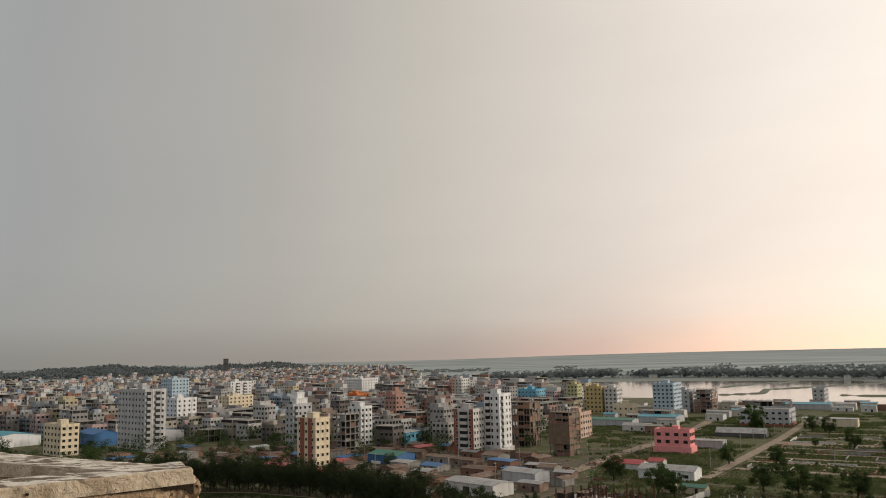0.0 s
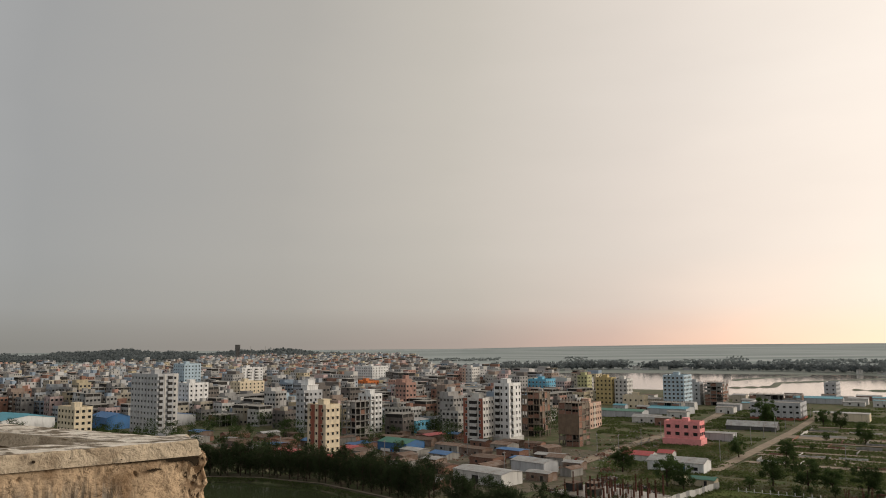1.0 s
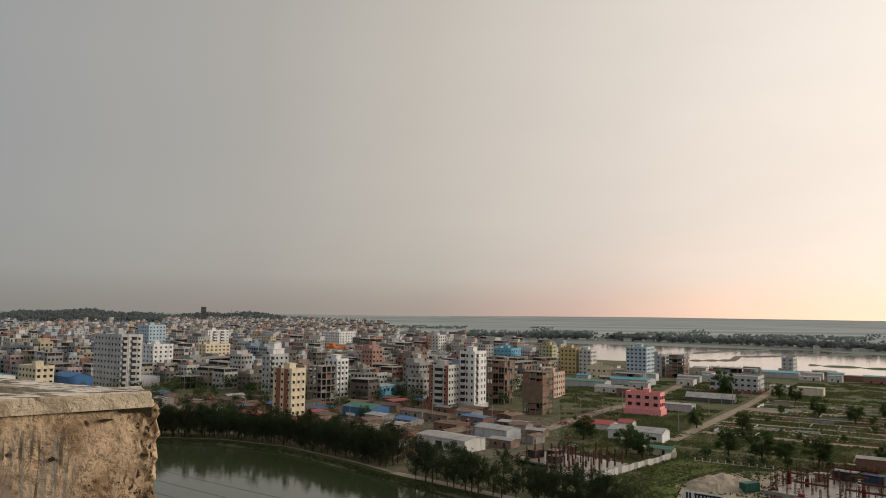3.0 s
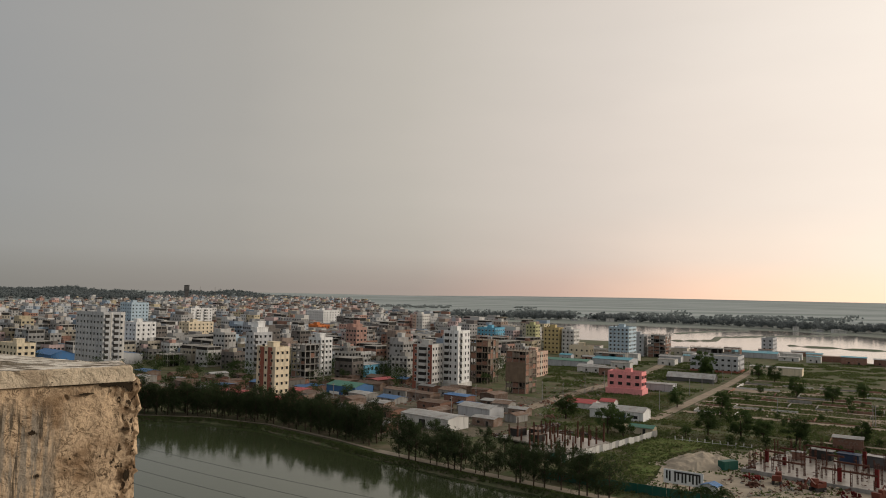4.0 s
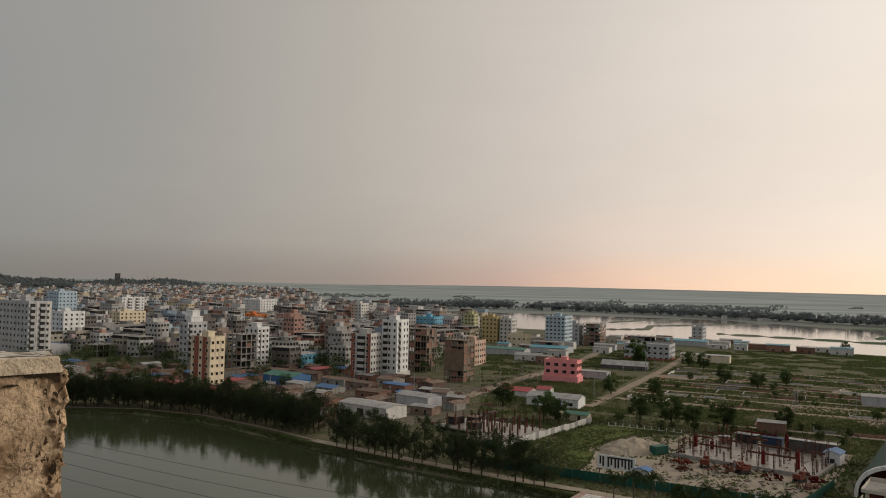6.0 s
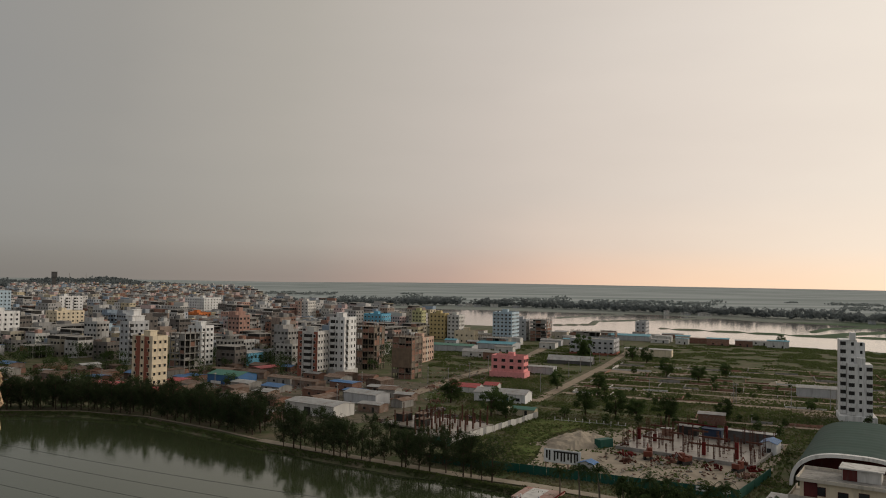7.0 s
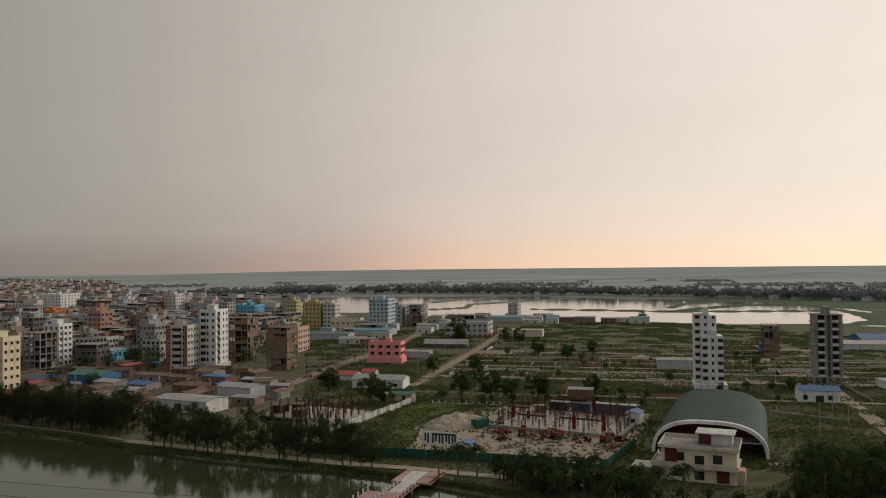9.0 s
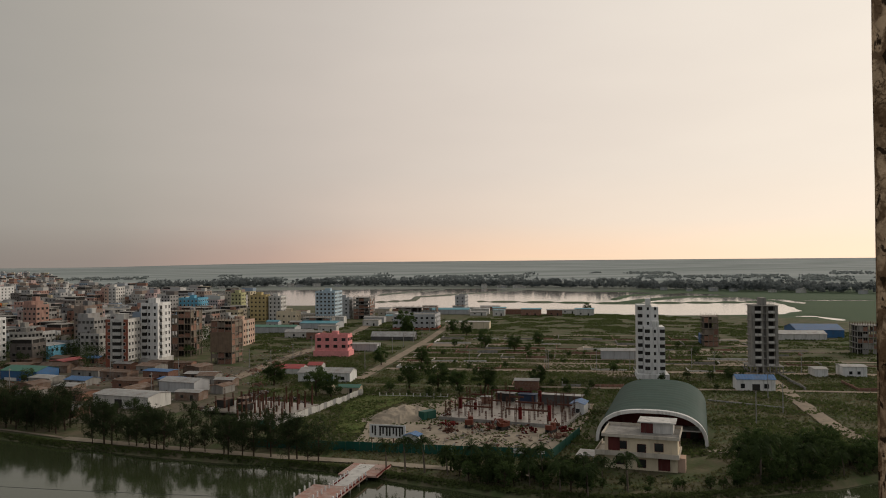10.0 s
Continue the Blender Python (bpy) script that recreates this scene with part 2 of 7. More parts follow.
TOWN = [(0.46, 0.445, 0.415), (0.32, 0.313, 0.30), (0.40, 0.36, 0.29), (0.215, 0.207, 0.20), (0.53, 0.52, 0.50), (0.29, 0.225, 0.185), (0.345, 0.37, 0.395), (0.47, 0.40, 0.275),
        (0.265, 0.15, 0.112), (0.49, 0.475, 0.45), (0.43, 0.26, 0.21), (0.26, 0.32, 0.385), (0.42, 0.41, 0.395), (0.165, 0.146, 0.132), (0.48, 0.36, 0.34), (0.35, 0.336, 0.32)]
DIRT = (0.10, 0.09, 0.075)
M = {
    "ground": None,
    "white": material("white_paint", (0.72, 0.71, 0.69), (0.62, 0.61, 0.59), 0.3, stain=DIRT, amount=0.35, streak=True),
    "offwhite": material("off_white_plaster", (0.60, 0.58, 0.54), (0.50, 0.48, 0.45), 0.3, stain=DIRT, amount=0.4, streak=True),
    "greyplaster": material("grey_plaster", (0.46, 0.46, 0.46), (0.38, 0.38, 0.385), 0.3, stain=DIRT, amount=0.35, streak=True),
    "concrete": material("raw_concrete", (0.31, 0.295, 0.27), (0.22, 0.207, 0.185), 0.4, bump=0.2, stain=(0.08, 0.075, 0.07), amount=0.4, streak=True),
    "cream": material("cream_paint", (0.68, 0.58, 0.42), (0.60, 0.51, 0.37), 0.3, stain=DIRT, amount=0.3, streak=True),
    "brickred": material("brick_red_paint", (0.30, 0.11, 0.075), (0.24, 0.09, 0.06), 0.5, stain=DIRT, amount=0.3, streak=True),
    "brick": material("bare_brick", (0.26, 0.14, 0.10), (0.20, 0.11, 0.08), 0.8, stain=(0.3, 0.27, 0.23), amount=0.4, spread=0.2),
    "pink": material("pink_paint", (0.78, 0.32, 0.31), (0.70, 0.28, 0.27), 0.4, stain=(0.4, 0.14, 0.12), amount=0.3),
    "blue": material("light_blue_paint", (0.42, 0.52, 0.58), (0.36, 0.45, 0.51), 0.3, stain=DIRT, amount=0.25, streak=True),
    "skyblue": material("sky_blue_paint", (0.16, 0.42, 0.58), (0.13, 0.36, 0.5), 0.3, stain=DIRT, amount=0.25),
    "yellow": material("yellow_paint", (0.52, 0.41, 0.20), (0.45, 0.35, 0.17), 0.3, stain=DIRT, amount=0.3, streak=True),
    "yelgreen": material("yellow_green_paint", (0.46, 0.45, 0.25), (0.40, 0.39, 0.215), 0.3, stain=DIRT, amount=0.3, streak=True),
    "beige": material("beige_paint", (0.55, 0.49, 0.41), (0.47, 0.42, 0.35), 0.3, stain=DIRT, amount=0.35, streak=True),
    "orange": material("orange_paint", (0.62, 0.20, 0.07), (0.52, 0.17, 0.06), 0.3, stain=DIRT, amount=0.3),
    "peach": material("peach_paint", (0.56, 0.39, 0.30), (0.48, 0.335, 0.26), 0.3, stain=DIRT, amount=0.3),
    "cloth": material("brown_hessian", (0.20, 0.145, 0.10), (0.15, 0.11, 0.08), 0.6, rough=0.95, bump=0.2),
    "glass": material("dark_window_glass", (0.018, 0.02, 0.022), (0.03, 0.03, 0.03), 0.6, rough=0.12),
    # near-black that puts interior shade into colour; also plain black for lettering and tracks
    "recess": material("interior_shade_black", (0.05, 0.047, 0.044), (0.035, 0.033, 0.03), 0.6),
    "tin": material("galvanised_tin", (0.36, 0.36, 0.35), (0.24, 0.235, 0.225), 0.25, rough=0.5, metal=0.3, stain=(0.2, 0.13, 0.09), amount=0.4, spread=0.15),
    "rust": material("rusty_tin", (0.135, 0.088, 0.064), (0.205, 0.165, 0.138), 0.5, rough=0.8, stain=(0.15, 0.08, 0.05), amount=0.6, spread=0.25),
    "bluetin": material("blue_tin", (0.042, 0.135, 0.30), (0.036, 0.11, 0.24), 0.25, rough=0.45, stain=(0.1, 0.1, 0.1), amount=0.3, spread=0.15),
    "tealtin": material("teal_tin", (0.06, 0.26, 0.33), (0.05, 0.22, 0.28), 0.25, rough=0.45, stain=(0.1, 0.1, 0.1), amount=0.3),
    "greentin": material("green_tin", (0.045, 0.17, 0.12), (0.04, 0.14, 0.10), 0.25, rough=0.5, stain=(0.1, 0.1, 0.1), amount=0.3),
    "redtin": material("red_tin", (0.42, 0.07, 0.07), (0.34, 0.055, 0.055), 0.25, rough=0.5, stain=(0.12, 0.08, 0.07), amount=0.4),
    "hallroof": material("dark_green_roofing", (0.042, 0.075, 0.062), (0.034, 0.062, 0.05), 0.12, rough=0.7, stain=(0.06, 0.08, 0.07), amount=0.4),
    "greenboard": material("green_hoarding", (0.012, 0.085, 0.06), (0.01, 0.07, 0.05), 0.4, rough=0.6, stain=(0.05, 0.06, 0.05), amount=0.3),
    "bark": material("bark", (0.07, 0.05, 0.035), (0.05, 0.037, 0.027), 2.0, bump=0.4),
    "palmbark": material("palm_bark", (0.16, 0.13, 0.10), (0.11, 0.09, 0.07), 3.0, bump=0.4),
    "leaf": material("broad_leaves", (0.060, 0.090, 0.030), (0.042, 0.066, 0.022), 0.5, rough=0.7, spread=0.25),
    "needle": material("casuarina_foliage", (0.042, 0.058, 0.025), (0.029, 0.043, 0.018), 0.5, rough=0.8, spread=0.25),
    "frond": material("palm_fronds", (0.042, 0.062, 0.022), (0.028, 0.046, 0.016), 0.8, rough=0.85, spread=0.2),
    # both far foliage colours are greyed and lightened to carry distance haze
    "hazed_farwood": material("far_woods", (0.185, 0.205, 0.205), (0.15, 0.17, 0.172), 0.02, rough=0.95),
    "hazewood": material("hazed_far_trees", (0.33, 0.36, 0.35), (0.28, 0.31, 0.30), 0.02, rough=0.95),
    # villa panels' own maroon; its darkness doubles as the hall end wall's shade
    "maroon": material("maroon_paint_and_shade", (0.115, 0.034, 0.030), (0.085, 0.026, 0.024), 0.5, stain=DIRT, amount=0.3, streak=True),
    "darkgrey": material("dark_grey_render", (0.12, 0.115, 0.11), (0.09, 0.087, 0.083), 0.2),
    "rawbrown": material("dusty_raw_concrete", (0.24, 0.20, 0.16), (0.165, 0.135, 0.105), 0.4, stain=(0.07, 0.06, 0.05), amount=0.5, streak=True),
    "scrub": material("scrub", (0.095, 0.118, 0.042), (0.066, 0.084, 0.031), 0.3, rough=0.9, spread=0.3),
    "meadow": material("meadow_grass", (0.115, 0.14, 0.052), (0.175, 0.155, 0.085), 0.06, rough=0.9, spread=0.3),
    "dirtroad": material("dirt_road", (0.30, 0.24, 0.18), (0.23, 0.185, 0.14), 0.2, stain=(0.16, 0.14, 0.09), amount=0.5),
    "yard": material("trodden_earth", (0.15, 0.125, 0.095), (0.095, 0.085, 0.06), 0.22, bump=0.5, stain=(0.055, 0.068, 0.028), amount=0.75),
    "sand": material("sand_fill", (0.33, 0.28, 0.215), (0.26, 0.22, 0.17), 0.1, bump=0.5, stain=(0.19, 0.16, 0.12), amount=0.5),
    "wetslab": material("wet_concrete_slab", (0.30, 0.265, 0.225), (0.20, 0.175, 0.145), 0.15, rough=0.35, stain=(0.12, 0.09, 0.07), amount=0.6),
    "grass": material("fresh_grass", (0.075, 0.11, 0.026), (0.11, 0.115, 0.04), 0.25, rough=0.95, bump=0.5, stain=(0.06, 0.075, 0.025), amount=0.6),
    "rebar": material("rusty_rebar", (0.11, 0.05, 0.035), (0.075, 0.035, 0.025), 2.0),
    "redform": material("red_formwork", (0.125, 0.018, 0.016), (0.085, 0.014, 0.012), 1.0, spread=0.3),
    "deck": material("brick_deck", (0.36, 0.20, 0.16), (0.42, 0.33, 0.29), 0.5, stain=(0.2, 0.15, 0.12), amount=0.4),
    "pole": material("concrete_pole", (0.3, 0.29, 0.27), (0.24, 0.23, 0.22), 1.0),
    "wire": material("cable_black", (0.02, 0.02, 0.02), (0.015, 0.015, 0.015), 1.0, rough=0.5),
    "house": house_paint(),
    "farhouse": island_paint("far_house_paint", TOWN),
    "tank": material("black_plastic_tank", (0.02, 0.02, 0.022), (0.03, 0.03, 0.03), 1.0, rough=0.4),
    "navy": material("dark_blue_sheet", (0.026, 0.045, 0.085), (0.02, 0.034, 0.065), 0.4, rough=0.6),
    "orangemach": material("orange_machine_paint", (0.17, 0.045, 0.026), (0.11, 0.03, 0.018), 1.0, rough=0.5),
}

for key in ("leaf", "needle", "frond", "hazed_farwood", "hazewood", "scrub", "meadow"):
    leafy(M[key], 0.45)


def water(name, murk, rough, ripple, ior=1.33):
    m = bpy.data.materials.new(name)
    m.use_nodes = True
    nt = m.node_tree
    n, link = nt.nodes.new, nt.links.new
    p = nt.nodes["Principled BSDF"]
    p.inputs["Base Color"].default_value = (*murk, 1)
    p.inputs["Roughness"].default_value, p.inputs["IOR"].default_value = rough, ior
    tc, t, b, mp = n("ShaderNodeTexCoord"), n("ShaderNodeTexNoise"), n("ShaderNodeBump"), n("ShaderNodeMapping")
    mp.inputs["Scale"].default_value = (0.35, 1.8, 1)
    mp.inputs["Rotation"].default_value = (0, 0, radians(8))
    link(tc.outputs["Object"], mp.inputs[0])
    t.inputs["Scale"].default_value, t.inputs["Detail"].default_value = 1.1, 3
    link(mp.outputs[0], t.inputs["Vector"])
    b.inputs["Strength"].default_value, b.inputs["Distance"].default_value = ripple, 0.05
    link(t.outputs[0], b.inputs["Height"]), link(b.outputs[0], p.inputs["Normal"])
    return m


M["pond"] = water("pond_water", (0.042, 0.052, 0.024), 0.03, 0.22, 1.52)
M["lake"] = water("lake_water", (0.13, 0.115, 0.10), 0.09, 0.12, 1.45)


def tan_plaster(name, base, dark, line, worn):
    """Old trowelled render: tan mottling, crinkled hair lines, small dark pits and, where asked, grey upright run-off streaks and a crumbled brown corner."""
    m = bpy.data.materials.new(name)
    m.use_nodes = True
    nt = m.node_tree
    n, link = nt.nodes.new, nt.links.new
    p = nt.nodes["Principled BSDF"]
    p.inputs["Roughness"].default_value, p.inputs["Specular IOR Level"].default_value = 0.95, 0.08
    tc = n("ShaderNodeTexCoord")

    def cloud(scale, detail=5, twist=0.0, size=(1, 1, 1), rough=0.55):
        t, mp = n("ShaderNodeTexNoise"), n("ShaderNodeMapping")
        mp.inputs["Scale"].default_value = size
        link(tc.outputs["Object"], mp.inputs[0]), link(mp.outputs[0], t.inputs["Vector"])
        t.inputs["Scale"].default_value, t.inputs["Detail"].default_value = scale, detail
        t.inputs["Distortion"].default_value, t.inputs["Roughness"].default_value = twist, rough
        return t.outputs[0]

    def ramp(fac, *stops):
        r = n("ShaderNodeValToRGB")
        els = r.color_ramp.elements
        while len(els) < len(stops):
            els.new(0.5)
        for e, (q, c) in zip(els, stops):
            e.position, e.color = q, (c, c, c, 1) if isinstance(c, (int, float)) else (*c, 1)
        link(fac, r.inputs[0])
        return r.outputs[0]

    def times(a, b):
        k = n("ShaderNodeMath")
        k.operation = "MULTIPLY"
        link(a, k.inputs[0])
        if isinstance(b, float):
            k.inputs[1].default_value = b
        else:
            link(b, k.inputs[1])
        return k.outputs[0]

    def over(fac, under, colour):
        x = n("ShaderNodeMix")
        x.data_type = "RGBA"
        x.inputs[7].default_value = (*colour, 1)
        link(fac, x.inputs[0]), link(under, x.inputs[6])
        return x.outputs[2]

    col = ramp(cloud(9, 7, 0.3), (0.37, dark), (0.5, base), (0.64, tuple(min(1, v * 1.22) for v in base)))
    fine = cloud(80, 5, 0.3)
    col = over(times(ramp(fine, (0.36, 1), (0.47, 0)), 0.55), col, tuple(v * 0.62 for v in dark))
    crinkle = cloud(26, 6, 0.55, rough=0.62)
    band = ramp(crinkle, (0.472, 0), (0.496, 1), (0.504, 1), (0.528, 0))
    where = ramp(cloud(7, 3), (0.46, 0), (0.58, 1))
    col = over(times(times(band, where), line), col, tuple(v * 0.4 for v in dark))
    pits = ramp(cloud(48, 2), (0.74, 0), (0.765, 1))
    col = over(times(pits, 0.9), col, (0.03, 0.022, 0.015))
    if worn:
        # metres from the corner along the wall
        dot, plus = n("ShaderNodeVectorMath"), n("ShaderNodeMath")
        dot.operation, plus.operation = "DOT_PRODUCT", "ADD"
        dot.inputs[1].default_value = (-math.cos(radians(38)), -math.sin(radians(38)), 0)
        plus.inputs[1].default_value = 0.970
        link(tc.outputs["Object"], dot.inputs[0]), link(dot.outputs["Value"], plus.inputs[0])
        wob = n("ShaderNodeMath")
        wob.operation = "MULTIPLY_ADD"
        wob.inputs[1].default_value = 0.20
        link(cloud(9, 4), wob.inputs[0]), link(plus.outputs[0], wob.inputs[2])

        def stretch_of(lo, hi, a, b):
            r = n("ShaderNodeMapRange")
            for key, v in (("From Min", lo), ("From Max", hi), ("To Min", a), ("To Max", b)):
                r.inputs[key].default_value = v
            link(wob.outputs[0], r.inputs["Value"])
            return r.outputs[0]

        run = stretch_of(0.30, 0.38, 0, 1)
        z = n("ShaderNodeSeparateXYZ")
        link(tc.outputs["Object"], z.inputs[0])
        low = n("ShaderNodeMapRange")
        low.inputs["From Min"].default_value, low.inputs["From Max"].default_value = 47.64, 47.56
        link(z.outputs[2], low.inputs["Value"])
        run = times(run, low.outputs[0])
        runs = ramp(cloud(1, 4, 0.5, (48, 48, 4.0)), (0.44, 0), (0.56, 1))
        col = over(times(times(runs, run), 0.85), col, (0.23, 0.20, 0.16))
        dark_runs = ramp(cloud(1.3, 3, 0.4, (50, 50, 4)), (0.56, 0), (0.62, 1))
        col = over(times(times(dark_runs, run), 0.85), col, (0.085, 0.066, 0.047))
        eaten = stretch_of(0.13, 0.19, 1, 0)
        crumbs = ramp(cloud(44, 6, 0.6, (1, 1, 0.6)), (0.47, 0), (0.55, 1))
        col = over(times(times(crumbs, eaten), 0.85), col, (0.13, 0.078, 0.042))
        holes = ramp(cloud(60, 4, 0.5, (1, 1, 0.6)), (0.585, 0), (0.62, 1))
        col = over(times(times(holes, stretch_of(0.16, 0.24, 1, 0)), 0.95), col, (0.028, 0.018, 0.011))
    link(col, p.inputs["Base Color"])
    b1, b2 = n("ShaderNodeBump"), n("ShaderNodeBump")
    for b, h, st, ds in ((b1, crinkle, 0.8, 0.016), (b2, fine, 0.6, 0.006)):
        b.inputs["Strength"].default_value, b.inputs["Distance"].default_value = st, ds
        link(h, b.inputs["Height"])
    link(b1.outputs[0], b2.inputs["Normal"]), link(b2.outputs[0], p.inputs["Normal"])
    return m


M["plaster"] = tan_plaster("worn_plaster", (0.48, 0.345, 0.22), (0.25, 0.162, 0.094), 0.9, True)
M["coping"] = tan_plaster("weathered_coping", (0.53, 0.43, 0.31), (0.40, 0.31, 0.215), 0.35, False)
# near-black colour stands for the shade inside the parapet's cracks
M["cavity"] = material("dark_crack_shade", (0.022, 0.016, 0.010), (0.045, 0.032, 0.020), 30.0, rough=1.0)


def flaked_top():
    """The upper side of the coping: pale lime wash, flaked off in long dark patches."""
    m = material("flaked_lime_top", (0.66, 0.61, 0.53), (0.50, 0.44, 0.36), 14.0, rough=0.95, bump=1.0, fine=5.0)
    nt = m.node_tree
    n, link = nt.nodes.new, nt.links.new
    p = nt.nodes["Principled BSDF"]
    tc, mp, t, r, mx = n("ShaderNodeTexCoord"), n("ShaderNodeMapping"), n("ShaderNodeTexNoise"), n("ShaderNodeValToRGB"), n("ShaderNodeMix")
    mp.inputs["Rotation"].default_value = (0, 0, radians(-38))
    mp.inputs["Scale"].default_value = (9, 24, 1)
    link(tc.outputs["Object"], mp.inputs[0]), link(mp.outputs[0], t.inputs["Vector"])
    t.inputs["Scale"].default_value, t.inputs["Detail"].default_value, t.inputs["Distortion"].default_value = 1.0, 6, 0.8
    r.color_ramp.elements[0].position, r.color_ramp.elements[1].position = 0.46, 0.53
    r.color_ramp.elements[1].color = (0.95, 0.95, 0.95, 1)
    link(t.outputs[0], r.inputs[0])
    mx.data_type = "RGBA"
    mx.inputs[7].default_value = (0.125, 0.098, 0.068, 1)
    link(r.outputs[0], mx.inputs[0]), link(p.inputs["Base Color"].links[0].from_socket, mx.inputs[6]), link(mx.outputs[2], p.inputs["Base Color"])
    return m


M["flaked_top"] = flaked_top()


def ground_material():
    m = material("field_ground", (0.066, 0.088, 0.035), (0.145, 0.122, 0.082), 0.13, rough=0.95, bump=0.6, fine=9.0, stain=(0.085, 0.07, 0.045), amount=0.7)
    nt = m.node_tree
    n, link = nt.nodes.new, nt.links.new
    p = nt.nodes["Principled BSDF"]
    # the wide flats beyond the lake: long strips, haze put into their paler colour
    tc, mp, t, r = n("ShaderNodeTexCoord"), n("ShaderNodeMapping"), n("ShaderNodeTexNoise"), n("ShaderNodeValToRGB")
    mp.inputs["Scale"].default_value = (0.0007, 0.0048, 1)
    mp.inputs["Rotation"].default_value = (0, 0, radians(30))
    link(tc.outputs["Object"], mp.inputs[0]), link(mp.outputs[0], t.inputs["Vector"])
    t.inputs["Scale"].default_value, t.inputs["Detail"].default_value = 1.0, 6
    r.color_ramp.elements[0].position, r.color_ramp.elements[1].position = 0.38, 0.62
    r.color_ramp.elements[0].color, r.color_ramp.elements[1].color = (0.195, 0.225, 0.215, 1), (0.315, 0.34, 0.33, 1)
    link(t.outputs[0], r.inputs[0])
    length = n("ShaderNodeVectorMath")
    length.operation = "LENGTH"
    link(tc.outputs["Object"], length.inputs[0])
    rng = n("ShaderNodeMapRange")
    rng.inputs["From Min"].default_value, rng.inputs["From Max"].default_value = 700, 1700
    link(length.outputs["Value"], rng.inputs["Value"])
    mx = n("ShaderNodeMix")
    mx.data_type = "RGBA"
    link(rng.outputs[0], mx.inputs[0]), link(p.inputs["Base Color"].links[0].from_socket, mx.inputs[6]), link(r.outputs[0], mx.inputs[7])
    # the wet green marsh at the end of the lake, with an uneven rim
    away, edge, soft, wet = n("ShaderNodeVectorMath"), n("ShaderNodeTexNoise"), n("ShaderNodeMapRange"), n("ShaderNodeMix")
    away.operation = "DISTANCE"
    away.inputs[1].default_value = (700, 610, 0)
    link(tc.outputs["Object"], away.inputs[0])
    edge.inputs["Scale"].default_value, edge.inputs["Detail"].default_value = 0.012, 5
    link(tc.outputs["Object"], edge.inputs["Vector"])
    rim = n("ShaderNodeMath")
    rim.operation = "MULTIPLY_ADD"
    rim.inputs[1].default_value = 220
    link(edge.outputs[0], rim.inputs[0]), link(away.outputs["Value"], rim.inputs[2])
    soft.inputs["From Min"].default_value, soft.inputs["From Max"].default_value = 390, 440
    soft.inputs["To Min"].default_value, soft.inputs["To Max"].default_value = 0.9, 0.0
    link(rim.outputs[0], soft.inputs["Value"])
    wet.data_type = "RGBA"
    wet.inputs[7].default_value = (0.062, 0.098, 0.052, 1)
    link(soft.outputs[0], wet.inputs[0]), link(mx.outputs[2], wet.inputs[6])
    link(wet.outputs[2], p.inputs["Base Color"])
    return m


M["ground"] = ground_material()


# ---- mesh helpers ----
def empty(name, m):
    ob = new(name)
    ob.empty_display_size = 0.5
    ob.matrix_world = m
    return ob


def part(name, bm, mat, parent=None, label="", m=None):
    """Links a bmesh as one mesh object under a thing."""
    me = bpy.data.meshes.new(name)
    bm.to_mesh(me)
    bm.free()
    for x in mat if isinstance(mat, (list, tuple)) else (mat,):
        me.materials.append(M[x])
    return piece(name, me, parent, label, m)


def piece(name, me, parent=None, label="", m=None):
    """Links a mesh that may be shared."""
    ob = new(name, me)
    if parent is not None:
        ob.parent = parent
    if m is not None:
        ob.matrix_local = m
    if label:
        ob["label"] = label
    return ob


def box(bm, x0, y0, z0, x1, y1, z1, mat=0):
    vs = [bm.verts.new(p) for p in ((x0, y0, z0), (x1, y0, z0), (x1, y1, z0), (x0, y1, z0), (x0, y0, z1), (x1, y0, z1), (x1, y1, z1), (x0, y1, z1))]
    for ids in ((0, 3, 2, 1), (4, 5, 6, 7), (0, 1, 5, 4), (1, 2, 6, 5), (2, 3, 7, 6), (3, 0, 4, 7)):
        bm.faces.new([vs[i] for i in ids]).material_index = mat


def boxes(*rows):
    bm = bmesh.new()
    for r in rows:
        box(bm, *r)
    return bm


def tube(bm, a, b, r0, r1, n=7, mat=0):
    """A tapered round bar from a to b."""
    a, b = Vector(a), Vector(b)
    q = (b - a).to_track_quat("Z", "Y")
    rings = []
    for p, r in ((a, r0), (b, r1)):
        rings.append([bm.verts.new(p + q @ Vector((r * math.cos(2 * math.pi * i / n), r * math.sin(2 * math.pi * i / n), 0))) for i in range(n)])
    for i in range(n):
        bm.faces.new((rings[0][i], rings[0][(i + 1) % n], rings[1][(i + 1) % n], rings[1][i])).material_index = mat
    bm.faces.new(rings[1]).material_index = mat
    bm.faces.new(rings[0][::-1]).material_index = mat


def raw(name, verts, faces, mats, parent=None, indices=None):
    me = bpy.data.meshes.new(name)
    me.from_pydata(verts, [], faces)
    for x in mats:
        me.materials.append(M[x])
    if indices is not None:
        me.polygons.foreach_set("material_index", indices)
    me.update()
    ob = new(name, me)
    if parent is not None:
        ob.parent = parent
    return ob


RIGHT = Matrix.Identity(4)
LEFT = pose(0, 0, 0, 0, 0, -90)  # turns a piece made for the wall at y = 0 to the wall at x = 0

